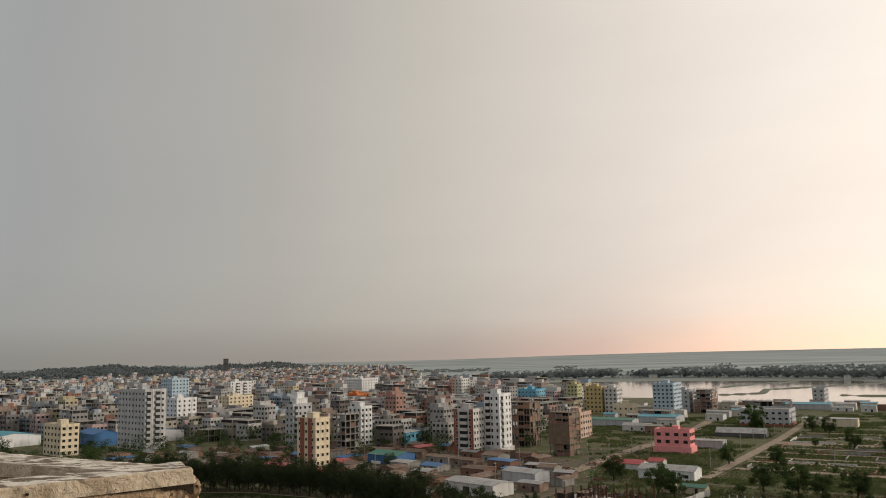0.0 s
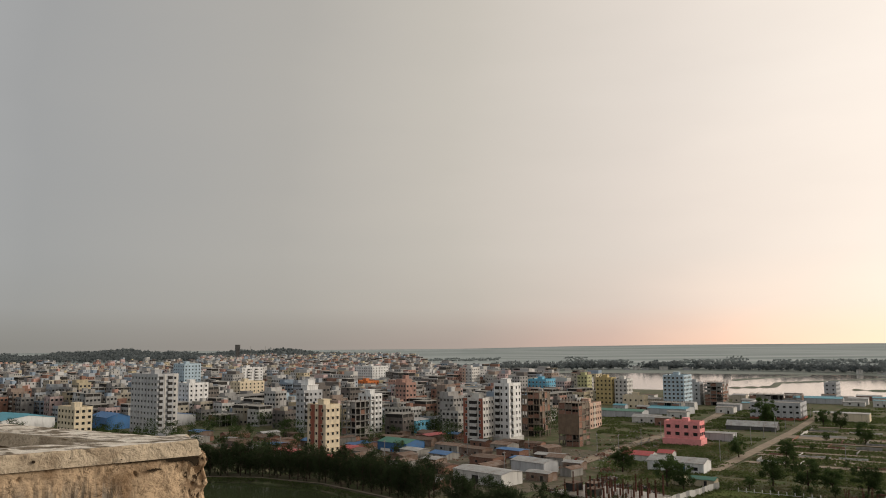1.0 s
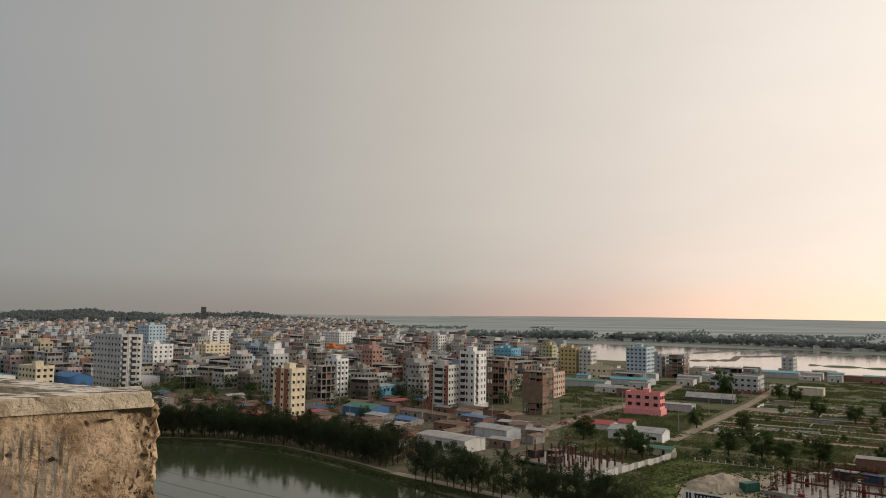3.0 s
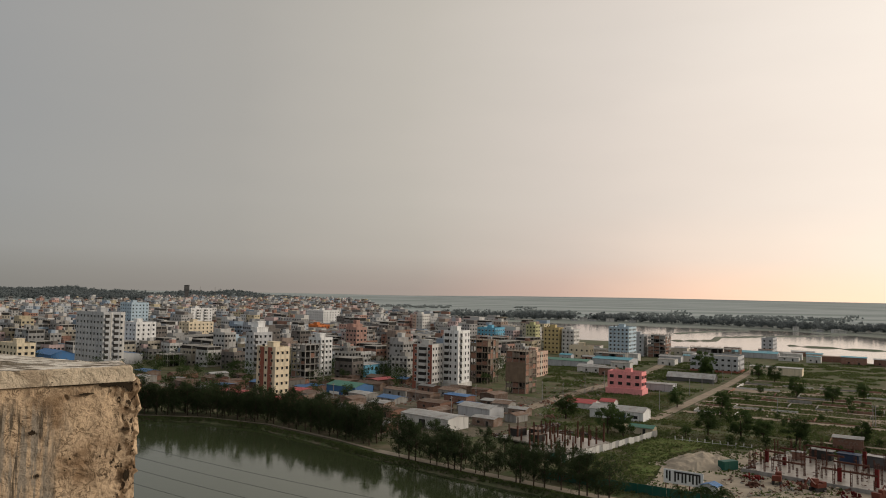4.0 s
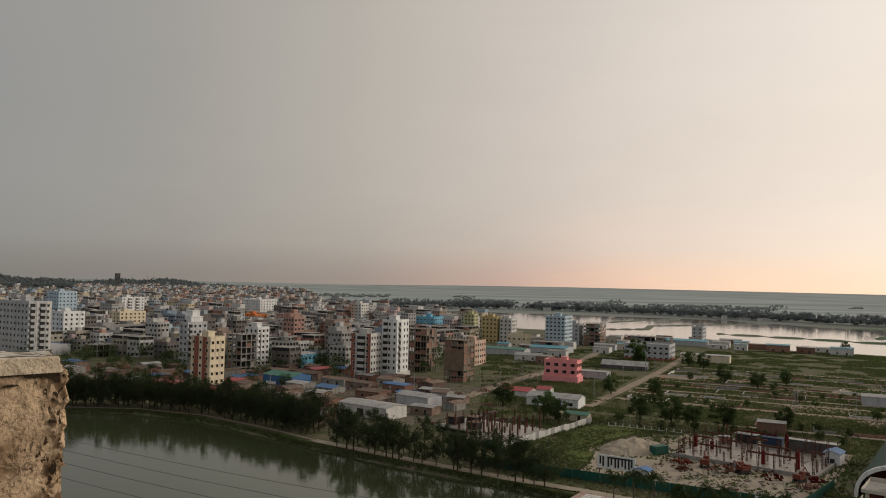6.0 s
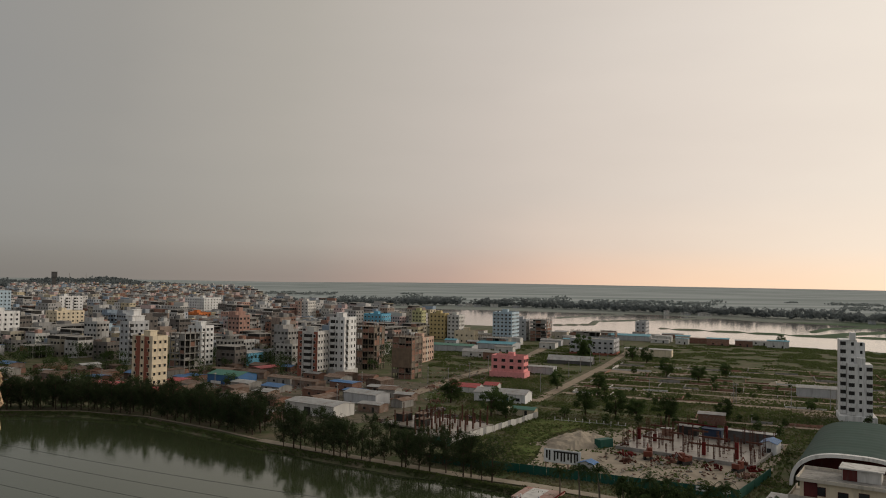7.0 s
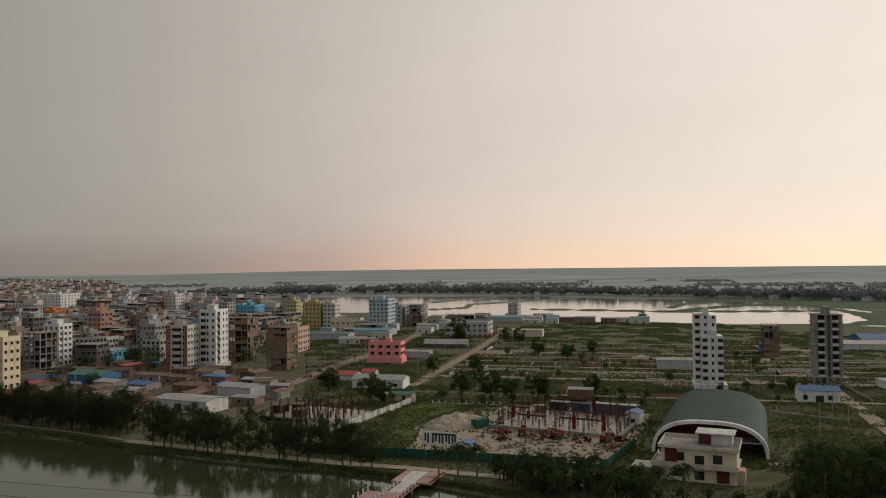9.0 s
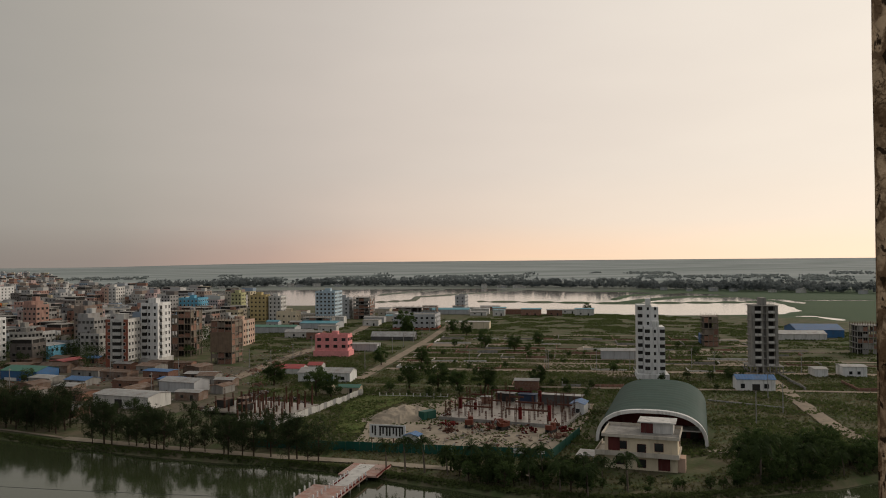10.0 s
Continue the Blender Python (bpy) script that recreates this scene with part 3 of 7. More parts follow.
# ---- the ground ----
POND = np.array([(-150, 292), (-98, 289), (-72, 286.5), (-49, 273), (-25, 248), (-10, 230), (15, 205.5), (40, 183.5), (53, 171), (62, 158), (76, 141), (92, 128), (112, 121), (140, 116),
                 (158, 116), (175, 100), (150, 20), (-150, 20)], float)
LAKE = np.array([(36, 1080), (60, 960), (89, 890), (150, 850), (233, 797), (259, 700), (324, 640), (362, 566), (409, 527), (479, 489), (517, 470), (560, 490), (600, 545), (650, 610),
                 (720, 760), (700, 830), (610, 950), (560, 1110), (356, 1215), (190, 1286), (60, 1200)], float)
POOLS = [np.array([(496, 458), (526, 455), (512, 412), (500, 405), (515, 440)], float), np.array([(684, 597), (742, 562), (760, 575), (700, 612)], float),
         np.array([(640, 560), (660, 575), (690, 640), (676, 645)], float)]
DYKES = [([(345, 990), (420, 1060), (495, 1109)], 4.0), ([(290, 833), (337, 844), (371, 916), (470, 961), (579, 1019)], 4.0), ([(391, 779), (442, 731), (500, 668), (560, 640), (627, 609)], 5.0),
         ([(540, 735), (600, 790), (713, 826)], 6.0), ([(500, 668), (560, 705), (640, 735), (720, 690)], 12.0)]


def inside(poly, x, y):
    c = np.zeros(x.shape, bool)
    for (x0, y0), (x1, y1) in zip(poly, np.roll(poly, -1, 0)):
        c ^= ((y0 > y) != (y1 > y)) & (x < (x1 - x0) * (y - y0) / (y1 - y0 + 1e-12) + x0)
    return c


def line_distance(pts, x, y, closed=False):
    pts = np.asarray(pts, float)
    ends = np.roll(pts, -1, 0) if closed else pts[1:]
    best = np.full(x.shape, 1e9)
    for (x0, y0), (x1, y1) in zip(pts, ends):
        dx, dy = x1 - x0, y1 - y0
        k = np.clip(((x - x0) * dx + (y - y0) * dy) / (dx * dx + dy * dy), 0, 1)
        best = np.minimum(best, np.hypot(x - x0 - k * dx, y - y0 - k * dy))
    return best


def wobble(x, y, s):
    return (np.sin(x / s * 1.7 + y / s * 0.6) + np.sin(y / s * 2.3 - x / s * 0.9 + 1.3) + np.sin((x + y) / s * 4.1) * 0.5) / 2.5


def ground_height(x, y):
    d = np.hypot(x, y)
    z = 0.12 * wobble(x, y, 23.0)
    for poly, deep, soft, w in [(POND, -3.0, 3.2, 0.6), (LAKE, -2.0, 25.0, 6.0)] + [(p, -2.0, 12.0, 2.0) for p in POOLS]:
        sd = np.where(inside(poly, x, y), 1, -1) * line_distance(poly, x, y, True) + w * wobble(x, y, 9.0 if w < 1 else 40.0)
        z = z + (deep - z) * np.clip(sd / soft + 0.35, 0, 1)
    for pts, w in DYKES:
        z = np.maximum(z, 0.5 - np.maximum(0, line_distance(pts, x, y) - w * 0.5) * 0.5)
    # the wooded rise behind the town, and the far plain lifting to the skyline
    az = np.degrees(np.arctan2(-x, y))
    rise = np.clip((d - 2450) / 500, 0, 1) * np.clip((az - 7) / 6, 0, 1)
    rise = rise * np.clip((3700 - d) / 600, 0, 1)
    z = z + rise * (15 + 7 * np.sin(az * 0.55 + 1.2) + 4 * np.sin(az * 1.7))
    z = z + np.clip((d - 3300) / 1500, 0, 1) ** 1.5 * np.interp(az, [-16, -8, 0, 9], [29, 24, 14, 15])
    return z


def make_ground():
    az = np.radians(np.concatenate([np.arange(-64, 40, 0.26), np.arange(40, 296, 4.0)]))
    r = np.concatenate([[4, 30, 60, 85], np.geomspace(100, 4940, 350)])
    A, R = np.meshgrid(az, r)
    x, y = -np.sin(A) * R, np.cos(A) * R
    z = ground_height(x, y)
    n, k = len(az), len(r)
    verts = np.stack([x, y, z], -1).reshape(-1, 3)
    i, j = np.meshgrid(np.arange(k - 1), np.arange(n), indexing="ij")
    q = np.stack([i * n + j, (i + 1) * n + j, (i + 1) * n + (j + 1) % n, i * n + (j + 1) % n], -1).reshape(-1, 4)[:, ::-1]
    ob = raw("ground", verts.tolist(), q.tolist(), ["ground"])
    for p in ob.data.polygons:
        p.use_smooth = True
    tagged(ob, "flat green and brown open ground with grass and bare soil", "ground", kind="structure")


make_ground()


def sheet(name, poly, z, mat, label, category):
    bm = bmesh.new()
    bm.faces.new([bm.verts.new((x, y, z)) for x, y in poly])
    bmesh.ops.recalc_face_normals(bm, faces=bm.faces)
    ob = part(name, bm, mat)
    if ob.data.polygons[0].normal.z < 0:
        ob.data.flip_normals()
    return tagged(ob, label, category, kind="structure")


sheet("water", [(-170, 330), (-60, 320), (70, 180), (190, 130), (190, 5), (-170, 5)], -0.9, "pond", "still green pond water with tree reflections", "water")
sheet("water", [(0, 1350), (0, 880), (350, 540), (500, 390), (640, 400), (900, 600), (900, 1350)], -0.75, "lake", "pale calm lake water reflecting the evening sky", "water")


def strip(name, pts, width, z, mat, label, category="road"):
    """A road or path of a given width along a line, laid on the ground."""
    pts = [Vector((*p, 0)) for p in pts]
    fine = []
    for a, b in zip(pts, pts[1:]):
        k = max(1, int((b - a).length / 6))
        fine += [a.lerp(b, i / k) for i in range(k)]
    fine.append(pts[-1])
    bm = bmesh.new()
    rows = []
    for i, p in enumerate(fine):
        d = (fine[min(i + 1, len(fine) - 1)] - fine[max(i - 1, 0)]).normalized()
        s = Vector((-d.y, d.x, 0)) * width * 0.5 * (1 + 0.16 * noise.noise(p * 0.13))
        up = Vector((0, 0, z))
        rows.append([bm.verts.new(p + s + up), bm.verts.new(p + up + Vector((0, 0, 0.04))), bm.verts.new(p - s + up)])
    for a, b in zip(rows, rows[1:]):
        bm.faces.new((a[0], a[1], b[1], b[0])), bm.faces.new((a[1], a[2], b[2], b[1]))
    return tagged(part(name, bm, mat), label, category, kind="structure")


U, V = Vector((math.cos(radians(57)), math.sin(radians(57)))), Vector((math.cos(radians(-33)), math.sin(radians(-33))))
O = Vector((112, 324))


def grid(u, v):
    """A point of the building plots: u metres along the lane away, v metres across to the right."""
    p = O + U * u + V * v
    return (p.x, p.y)


strip("road", [grid(-30, 0), grid(120, 1), grid(245, -2)], 4.6, 0.22, "dirtroad", "dusty brown dirt lane between the building plots")
strip("road", [(40, 308), (53, 327), (80, 372), (112, 420), (150, 480), (190, 560)], 6.5, 0.22, "dirtroad", "brown earth road with brick rubble heaps")
for u, w, v1 in ((0, 6, 260), (23, 3, 180), (38, 3.5, 230), (57, 2.5, 150), (75, 3, 210), (98, 3, 190), (124, 3, 170), (150, 3.5, 160), (-42, 3.0, 200)):
    strip("road", [grid(u, 4 if u > -10 else 60), grid(u, v1 * 0.5), grid(u, v1)], w, 0.2, "dirtroad", "narrow earth lane across the building plots")
strip("road", [(248, 240), (231, 216), (212, 190), (188, 156), (180, 140)], 5, 0.25, "dirtroad", "sandy track curving past the plots")
strip("road", [(-109, 296.5), (-72, 291.5), (-46.5, 278), (-22.6, 253.8), (-8.1, 236.5)], 1.3, 0.22, "dirtroad", "narrow trodden path under the bank trees")
strip("road", [(-8.1, 236), (17, 211.5), (41, 189.5), (56, 178), (68, 167), (90, 148)], 3.4, 0.22, "sand", "pale sandy path along the pond bank")
strip("road", [(112, 176), (121, 185), (134, 199), (146, 214)], 4.5, 0.22, "dirtroad", "pale earth drive beside the site")
sheet("grass_patch", [(60, 210), (66, 206), (72, 218), (80, 234), (96, 246), (108, 252), (98, 258), (86, 262), (76, 250), (68, 232)], 0.24, "grass", "fresh green grass beside the sand yard", "grass")
strip("road", [(136, 150), (146, 142), (152, 138)], 3.2, 0.25, "sand", "pale concrete strip beside the hall")

# ---- the roof corner by the camera ----
CORNER = Vector((-0.945, 2.785))
ARM_A = Vector((-math.cos(radians(38)), -math.sin(radians(38))))
ARM_B = Vector((-math.cos(radians(30)), math.sin(radians(30))))
TOP = 47.72


def rough_wall(name, a, b, inward, thick, z0, z1, mat, label, step=0.022, wear=0.012, ragged=0.034, fine_u=9.0, fine_z=9.0, seed=0.0, parent=None):
    """A plastered wall from a to b with pitted, crumbling faces: the outer face, the top and the inner face as one skin.
    Finest within fine_u of the end at a and fine_z of the top; ragged: how far the end at a crumbles."""
    run = b - a

    def marks(length, fine):
        k = min(length, fine)
        out = list(np.linspace(0, k, max(2, int(k / step) + 1)))
        if length > k + 1e-6:
            out += list(np.linspace(k, length, max(2, int((length - k) / (step * 6)) + 1)))[1:]
        return out

    us, downs, nt = marks(run.length, fine_u), marks(z1 - z0, fine_z), max(3, int(thick / step))
    prof = [(0.0, z1 - q) for q in downs[::-1]] + [(thick * i / nt, z1) for i in range(1, nt + 1)] + [(thick, z1 - q) for q in np.linspace(0, z1 - z0, 24)[1:]]
    bm = bmesh.new()
    along = Vector((run.x, run.y, 0)).normalized()
    shift = Vector((seed, seed * 0.7, 0))
    grid_v = []
    for u in us:
        p = a + run * (u / run.length)
        near = max(0.0, 1 - u / 0.08)
        row = []
        for s, z in prof:
            q = Vector((p.x + inward.x * s, p.y + inward.y * s, float(z)))
            w = q + shift
            lumps = 0.55 * noise.fractal(w * 11, 0.9, 2.0, 4) + 0.5 * noise.noise(w * 3.1) + 0.45 * (1 - 2.2 * abs(noise.noise(w * 27)))
            pit = noise.noise(w * 36 + Vector((5, 9, 2)))
            lumps -= 2.4 * min(1.0, (pit - 0.6) / 0.12) if pit > 0.6 else 0.0
            amp = wear * (1 + 1.8 * near)
            if s == 0:
                out = Vector((-inward.x, -inward.y, 0.5 if z == z1 else 0))
            else:
                out = Vector((inward.x, inward.y, 0)) if s == thick and z < z1 else Vector((0, 0, 0.6))
            eaten = near * (ragged * 0.4 + ragged * noise.fractal(Vector((3.3 + seed, s * 8, z * 16)), 0.7, 2.0, 5) + ragged * 0.2 * noise.noise(Vector((seed, s * 40, z * 75))))
            row.append(bm.verts.new(q + out * lumps * amp + along * eaten))
        grid_v.append(row)
    top0, top1 = len(downs) - 1, len(downs) - 1 + nt
    for r0, r1 in zip(grid_v, grid_v[1:]):
        for j in range(len(prof) - 1):
            f = bm.faces.new((r0[j], r0[j + 1], r1[j + 1], r1[j]))
            f.smooth = True
            if top0 <= j < top1 and len(mat) == 2:
                f.material_index = 1
    for row in (grid_v[0], grid_v[-1]):
        bm.faces.new(row)
    bmesh.ops.recalc_face_normals(bm, faces=bm.faces)
    return part(name, bm, mat, parent, label)


def perp(v, toward):
    p = Vector((-v.y, v.x))
    return p if p.dot(toward) > 0 else -p


IN_A, IN_B = perp(ARM_A, ARM_B), perp(ARM_B, ARM_A)
parapet = tagged(empty("parapet_wall", Matrix.Identity(4)), "weathered plastered roof parapet with a crumbling cement coping", "parapet", kind="structure")
rough_wall("wall_face", CORNER - ARM_A * 0.024, CORNER + ARM_A * 2.2, IN_A, 0.16, 46.4, TOP - 0.055, ("plaster",), "cracked tan plaster with flaked patches", 0.006, 0.0055, 0.022, 0.95, 0.72, 1.9, parent=parapet)
rough_wall("wall_face", CORNER + ARM_B * 0.18, CORNER + ARM_B * 3.4, IN_B, 0.16, 46.4, TOP - 0.055, ("plaster",), "", 0.05, 0.006, parent=parapet)
rough_wall("coping", CORNER - ARM_A * 0.006 - IN_A * 0.014, CORNER + ARM_A * 2.25 - IN_A * 0.014, IN_A, 0.2, TOP - 0.054, TOP, ("coping", "flaked_top"), "flaking grey-white cement coping", 0.007, 0.004, 0.030, 1.1, parent=parapet)
rough_wall("coping", CORNER + ARM_B * 0.16 - IN_B * 0.01, CORNER + ARM_B * 3.4 - IN_B * 0.01, IN_B, 0.19, TOP - 0.054, TOP - 0.003, ("coping", "flaked_top"), "", 0.018, 0.005, parent=parapet)

# shade of the lifted coping's crack and render gaps below, as dark strips
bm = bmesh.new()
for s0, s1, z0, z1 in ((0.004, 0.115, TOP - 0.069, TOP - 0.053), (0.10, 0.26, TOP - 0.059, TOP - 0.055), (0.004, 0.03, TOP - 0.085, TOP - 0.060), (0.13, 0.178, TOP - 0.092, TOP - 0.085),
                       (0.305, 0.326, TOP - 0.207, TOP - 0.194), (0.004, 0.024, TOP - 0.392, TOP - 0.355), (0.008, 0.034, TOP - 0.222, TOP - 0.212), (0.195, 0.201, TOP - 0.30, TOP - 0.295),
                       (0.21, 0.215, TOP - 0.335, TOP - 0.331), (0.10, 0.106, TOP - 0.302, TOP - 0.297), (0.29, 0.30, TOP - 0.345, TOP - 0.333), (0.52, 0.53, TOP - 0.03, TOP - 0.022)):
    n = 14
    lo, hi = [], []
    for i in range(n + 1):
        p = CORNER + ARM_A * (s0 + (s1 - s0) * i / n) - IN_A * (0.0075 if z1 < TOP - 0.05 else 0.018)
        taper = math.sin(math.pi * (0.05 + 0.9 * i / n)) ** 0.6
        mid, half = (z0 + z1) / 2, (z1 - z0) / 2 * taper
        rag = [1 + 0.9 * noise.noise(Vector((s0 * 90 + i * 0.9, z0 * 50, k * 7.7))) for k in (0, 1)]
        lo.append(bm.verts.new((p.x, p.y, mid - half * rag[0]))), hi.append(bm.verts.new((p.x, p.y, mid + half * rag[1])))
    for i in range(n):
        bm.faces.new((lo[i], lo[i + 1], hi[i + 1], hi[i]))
crack_shade_strip = part("crack_shade_strip", bm, "cavity", parapet, "dark strips for the shade in the crack under the coping")
crack_shade_strip.modifiers.new("thick", "SOLIDIFY").thickness = 0.004

pillar_at = Vector((math.sin(radians(53.0)), math.cos(radians(53.0)))) * 1.25
side = Vector((0.60, -0.80))
pier = tagged(empty("roof_pier", Matrix.Identity(4)), "rough plastered wall pier with a chipped edge", "pier", kind="structure")
rough_wall("wall_face", pillar_at, pillar_at + side * 0.9, perp(side, pillar_at), 0.25, 46.4, 49.2, ("plaster",), "", 0.009, 0.004, 0.010, 0.3, 9.0, 4.4, parent=pier)
tagged(part("floor", boxes((-4.6, -9, 46.1, 0, 4.4, 46.4), (0, -9, 46.1, 3.2, 2.8, 46.4)), "concrete"), "bare concrete roof deck of the block", "floor", kind="structure")
tagged(part("tower_block", boxes((-14, -26, -0.5, 4, 4.2, 46.09)), "offwhite"), "plain plastered high block under the roof deck", "building", kind="structure")


# ---- buildings ----
SHARED = {}
TAKEN = []


def claim(at, th, wr, wl):
    """Remembers the ground a building stands on."""
    c = Matrix.Rotation(radians(th), 2) @ Vector((wr / 2, wl / 2))
    TAKEN.append((at[0] + c.x, at[1] + c.y, 0.5 * math.hypot(wr, wl)))


def free(x, y, r):
    return all((x - a) ** 2 + (y - b) ** 2 > (r + c) ** 2 for a, b, c in TAKEN)


def window_mesh(w, h, shade=True, frame_mat="offwhite"):
    """The frame of a window for the wall at y = 0, with its concrete sunshade, and the pane's mesh."""
    key = ("window", w, h, shade, frame_mat)
    if key not in SHARED:
        bm = bmesh.new()
        f = 0.09
        outer = [(-w / 2 - f, -f), (w / 2 + f, -f), (w / 2 + f, h + f), (-w / 2 - f, h + f)]
        inner = [(-w / 2, 0), (w / 2, 0), (w / 2, h), (-w / 2, h)]
        of, ob_ = [bm.verts.new((x, -0.07, z)) for x, z in outer], [bm.verts.new((x, 0, z)) for x, z in outer]
        nf, nb = [bm.verts.new((x, -0.07, z)) for x, z in inner], [bm.verts.new((x, 0, z)) for x, z in inner]
        top = None
        for k in range(4):
            q = (k + 1) % 4
            bm.faces.new((of[k], of[q], nf[q], nf[k])), bm.faces.new((nf[k], nf[q], nb[q], nb[k]))
            face = bm.faces.new((of[q], of[k], ob_[k], ob_[q]))
            top = face if k == 2 else top
        if shade:
            up = bmesh.ops.extrude_face_region(bm, geom=[top])
            vs = [v for v in up["geom"] if isinstance(v, bmesh.types.BMVert)]
            for v in vs:
                v.co.z += 0.1
                v.co.x *= 1 + 0.3 / w
            bm.faces.ensure_lookup_table()
            front = [fc for fc in bm.faces if all(abs(v.co.y + 0.07) < 1e-4 for v in fc.verts) and min(v.co.z for v in fc.verts) > h + f - 1e-3][0]
            out = bmesh.ops.extrude_face_region(bm, geom=[front])
            for v in out["geom"]:
                if isinstance(v, bmesh.types.BMVert):
                    v.co.y -= 0.42
        bmesh.ops.recalc_face_normals(bm, faces=bm.faces)
        me = bpy.data.meshes.new("window")
        bm.to_mesh(me)
        me.materials.append(M[frame_mat])
        bm.free()
        bm = boxes((-w / 2 + 0.002, -0.03, 0.002, w / 2 - 0.002, 0.0, h - 0.002))
        pane = bpy.data.meshes.new("pane")
        bm.to_mesh(pane)
        bm.free()
        pane.materials.append(M["glass"])
        SHARED[key] = (me, pane)
    return SHARED[key]


def window(meshes, parent, m):
    ob = piece("window", meshes[0], parent, "", m)
    piece("pane", meshes[1], ob)
    return ob


def balcony_mesh(w, h, wall_mat, deep=1.1):
    """A balcony on the wall at y = 0: dark panel for the door opening's shade, floor slab, solid rail with a gap,
    lintel.
    """
    key = ("balcony", w, h, wall_mat, deep)
    if key not in SHARED:
        bm = bmesh.new()
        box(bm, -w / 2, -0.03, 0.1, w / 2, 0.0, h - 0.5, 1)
        box(bm, -w / 2, -deep, -0.12, w / 2, 0.0, 0.06, 0)
        box(bm, -w / 2, -deep, 0.06, w / 2, -deep + 0.1, 0.95, 0)
        box(bm, -w / 2, -deep + 0.1, 0.06, -w / 2 + 0.1, 0.0, 0.95, 0)
        box(bm, w / 2 - 0.1, -deep + 0.1, 0.06, w / 2, 0.0, 0.95, 0)
        box(bm, -w / 2, -deep, h - 0.55, w / 2, -deep + 0.12, h - 0.13, 0)
        me = bpy.data.meshes.new("balcony")
        bm.to_mesh(me)
        bm.free()
        me.materials.append(M[wall_mat]), me.materials.append(M["recess"])
        SHARED[key] = me
    return SHARED[key]


def tank_mesh():
    if "tank" not in SHARED:
        bm = bmesh.new()
        tube(bm, (0, 0, 0), (0, 0, 1.5), 0.6, 0.6, 10), tube(bm, (0, 0, 1.5), (0, 0, 1.75), 0.6, 0.22, 10)
        me = bpy.data.meshes.new("water_tank")
        bm.to_mesh(me)
        bm.free()
        me.materials.append(M["tank"])
        SHARED["tank"] = me
    return SHARED["tank"]


def spot(face, along, z):
    """A place on a wall: face 'r' is the wall at y = 0, 'l' the wall at x = 0."""
    return pose(along, 0, z) if face == "r" else pose(0, along, z) @ LEFT


def parapet_ring(bm, wr, wl, z, hgt=1.0, t=0.15):
    for r in ((0, 0, z, wr, t, z + hgt), (0, wl - t, z, wr, wl, z + hgt), (0, t, z, t, wl - t, z + hgt), (wr - t, t, z, wr, wl - t, z + hgt)):
        box(bm, *r)


def apartment(label, at, th, wr, wl, h, floors, mat, nr=3, nl=3, win=(1.3, 1.3), trim=None, bands=(), balconies=(), head=True, tanks=2, band_mat="offwhite", slabs=False, ground_open=False, name="apartment_building"):
    """A flat-roofed block. at: its near corner; th: turn of its right wall; wr, wl: lengths of the right and left walls.
    bands: (face, from, to, material) upright panels; balconies: (face, along, width) columns of balconies."""
    claim(at, th, wr, wl)
    ob = empty(name, pose(at[0], at[1], 0, 0, 0, th))
    tagged(ob, label, "building")
    fh = h / floors
    bm = bmesh.new()
    z0 = fh if ground_open else -0.3
    box(bm, 0, 0, z0, wr, wl, h)
    parapet_ring(bm, wr, wl, h, 0.9)
    part("wall", bm, mat, ob)
    part("roof", boxes((0.16, 0.16, h, wr - 0.16, wl - 0.16, h + 0.06)), "concrete", ob, "grey concrete flat roof")
    if ground_open:
        for i in range(4):
            for j in range(3):
                x, y = 0.3 + (wr - 0.6) * i / 3, 0.3 + (wl - 0.6) * j / 2
                part("column", boxes((x - 0.2, y - 0.2, -0.3, x + 0.2, y + 0.2, fh)), "concrete", ob)
        # near-black wall carries the shade under the raised storeys
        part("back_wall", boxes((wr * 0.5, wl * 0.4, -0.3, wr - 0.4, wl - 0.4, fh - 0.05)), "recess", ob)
    for face, a, b, bmat in bands:
        if face == "r":
            part("wall_panel", boxes((a, -0.12, 0.2, b, -0.003, h + 0.6)), bmat, ob)
        else:
            part("wall_panel", boxes((-0.12, a, 0.2, -0.003, b, h + 0.6)), bmat, ob)
    if slabs:
        for f in range(1, floors + 1):
            part("floor_band", boxes((-0.18, -0.18, f * fh - 0.14, wr + 0.1, wl + 0.1, f * fh + 0.1)), band_mat, ob)
    me = window_mesh(win[0], win[1], True, trim or mat)
    taken = [(face, a - w / 2 - 0.5, a + w / 2 + 0.5) for face, a, w in balconies]
    for f in range(1 if ground_open else 0, floors):
        z = f * fh + 0.95
        for face, n, length in (("r", nr, wr), ("l", nl, wl)):
            for i in range(n):
                a = length * (i + 0.5) / n
                if any(face == t[0] and t[1] < a < t[2] for t in taken):
                    continue
                off = next((0.121 for fc, p, q, _ in bands if fc == face and p - 0.3 < a < q + 0.3), 0.0)
                m = spot(face, a, z)
                window(me, ob, m @ pose(0, -off, 0))
        for face, a, w in balconies:
            if f:
                piece("balcony", balcony_mesh(w, fh, trim or mat), ob, "", spot(face, a, f * fh))
    if head:
        sx, sy = min(4.2, wr * 0.45), min(4.2, wl * 0.45)
        part("stair_head", boxes((wr * 0.3, wl * 0.35, h, wr * 0.3 + sx, wl * 0.35 + sy, h + 2.7), (wr * 0.3 - 0.2, wl * 0.35 - 0.2, h + 2.7, wr * 0.3 + sx + 0.2, wl * 0.35 + sy + 0.2, h + 2.9)), mat, ob)
    for i in range(tanks):
        piece("water_tank", tank_mesh(), ob, "black plastic water tank" if i == 0 else "", pose(wr * (0.2 + 0.55 * i), wl * 0.8, h + 0.06))
    return ob


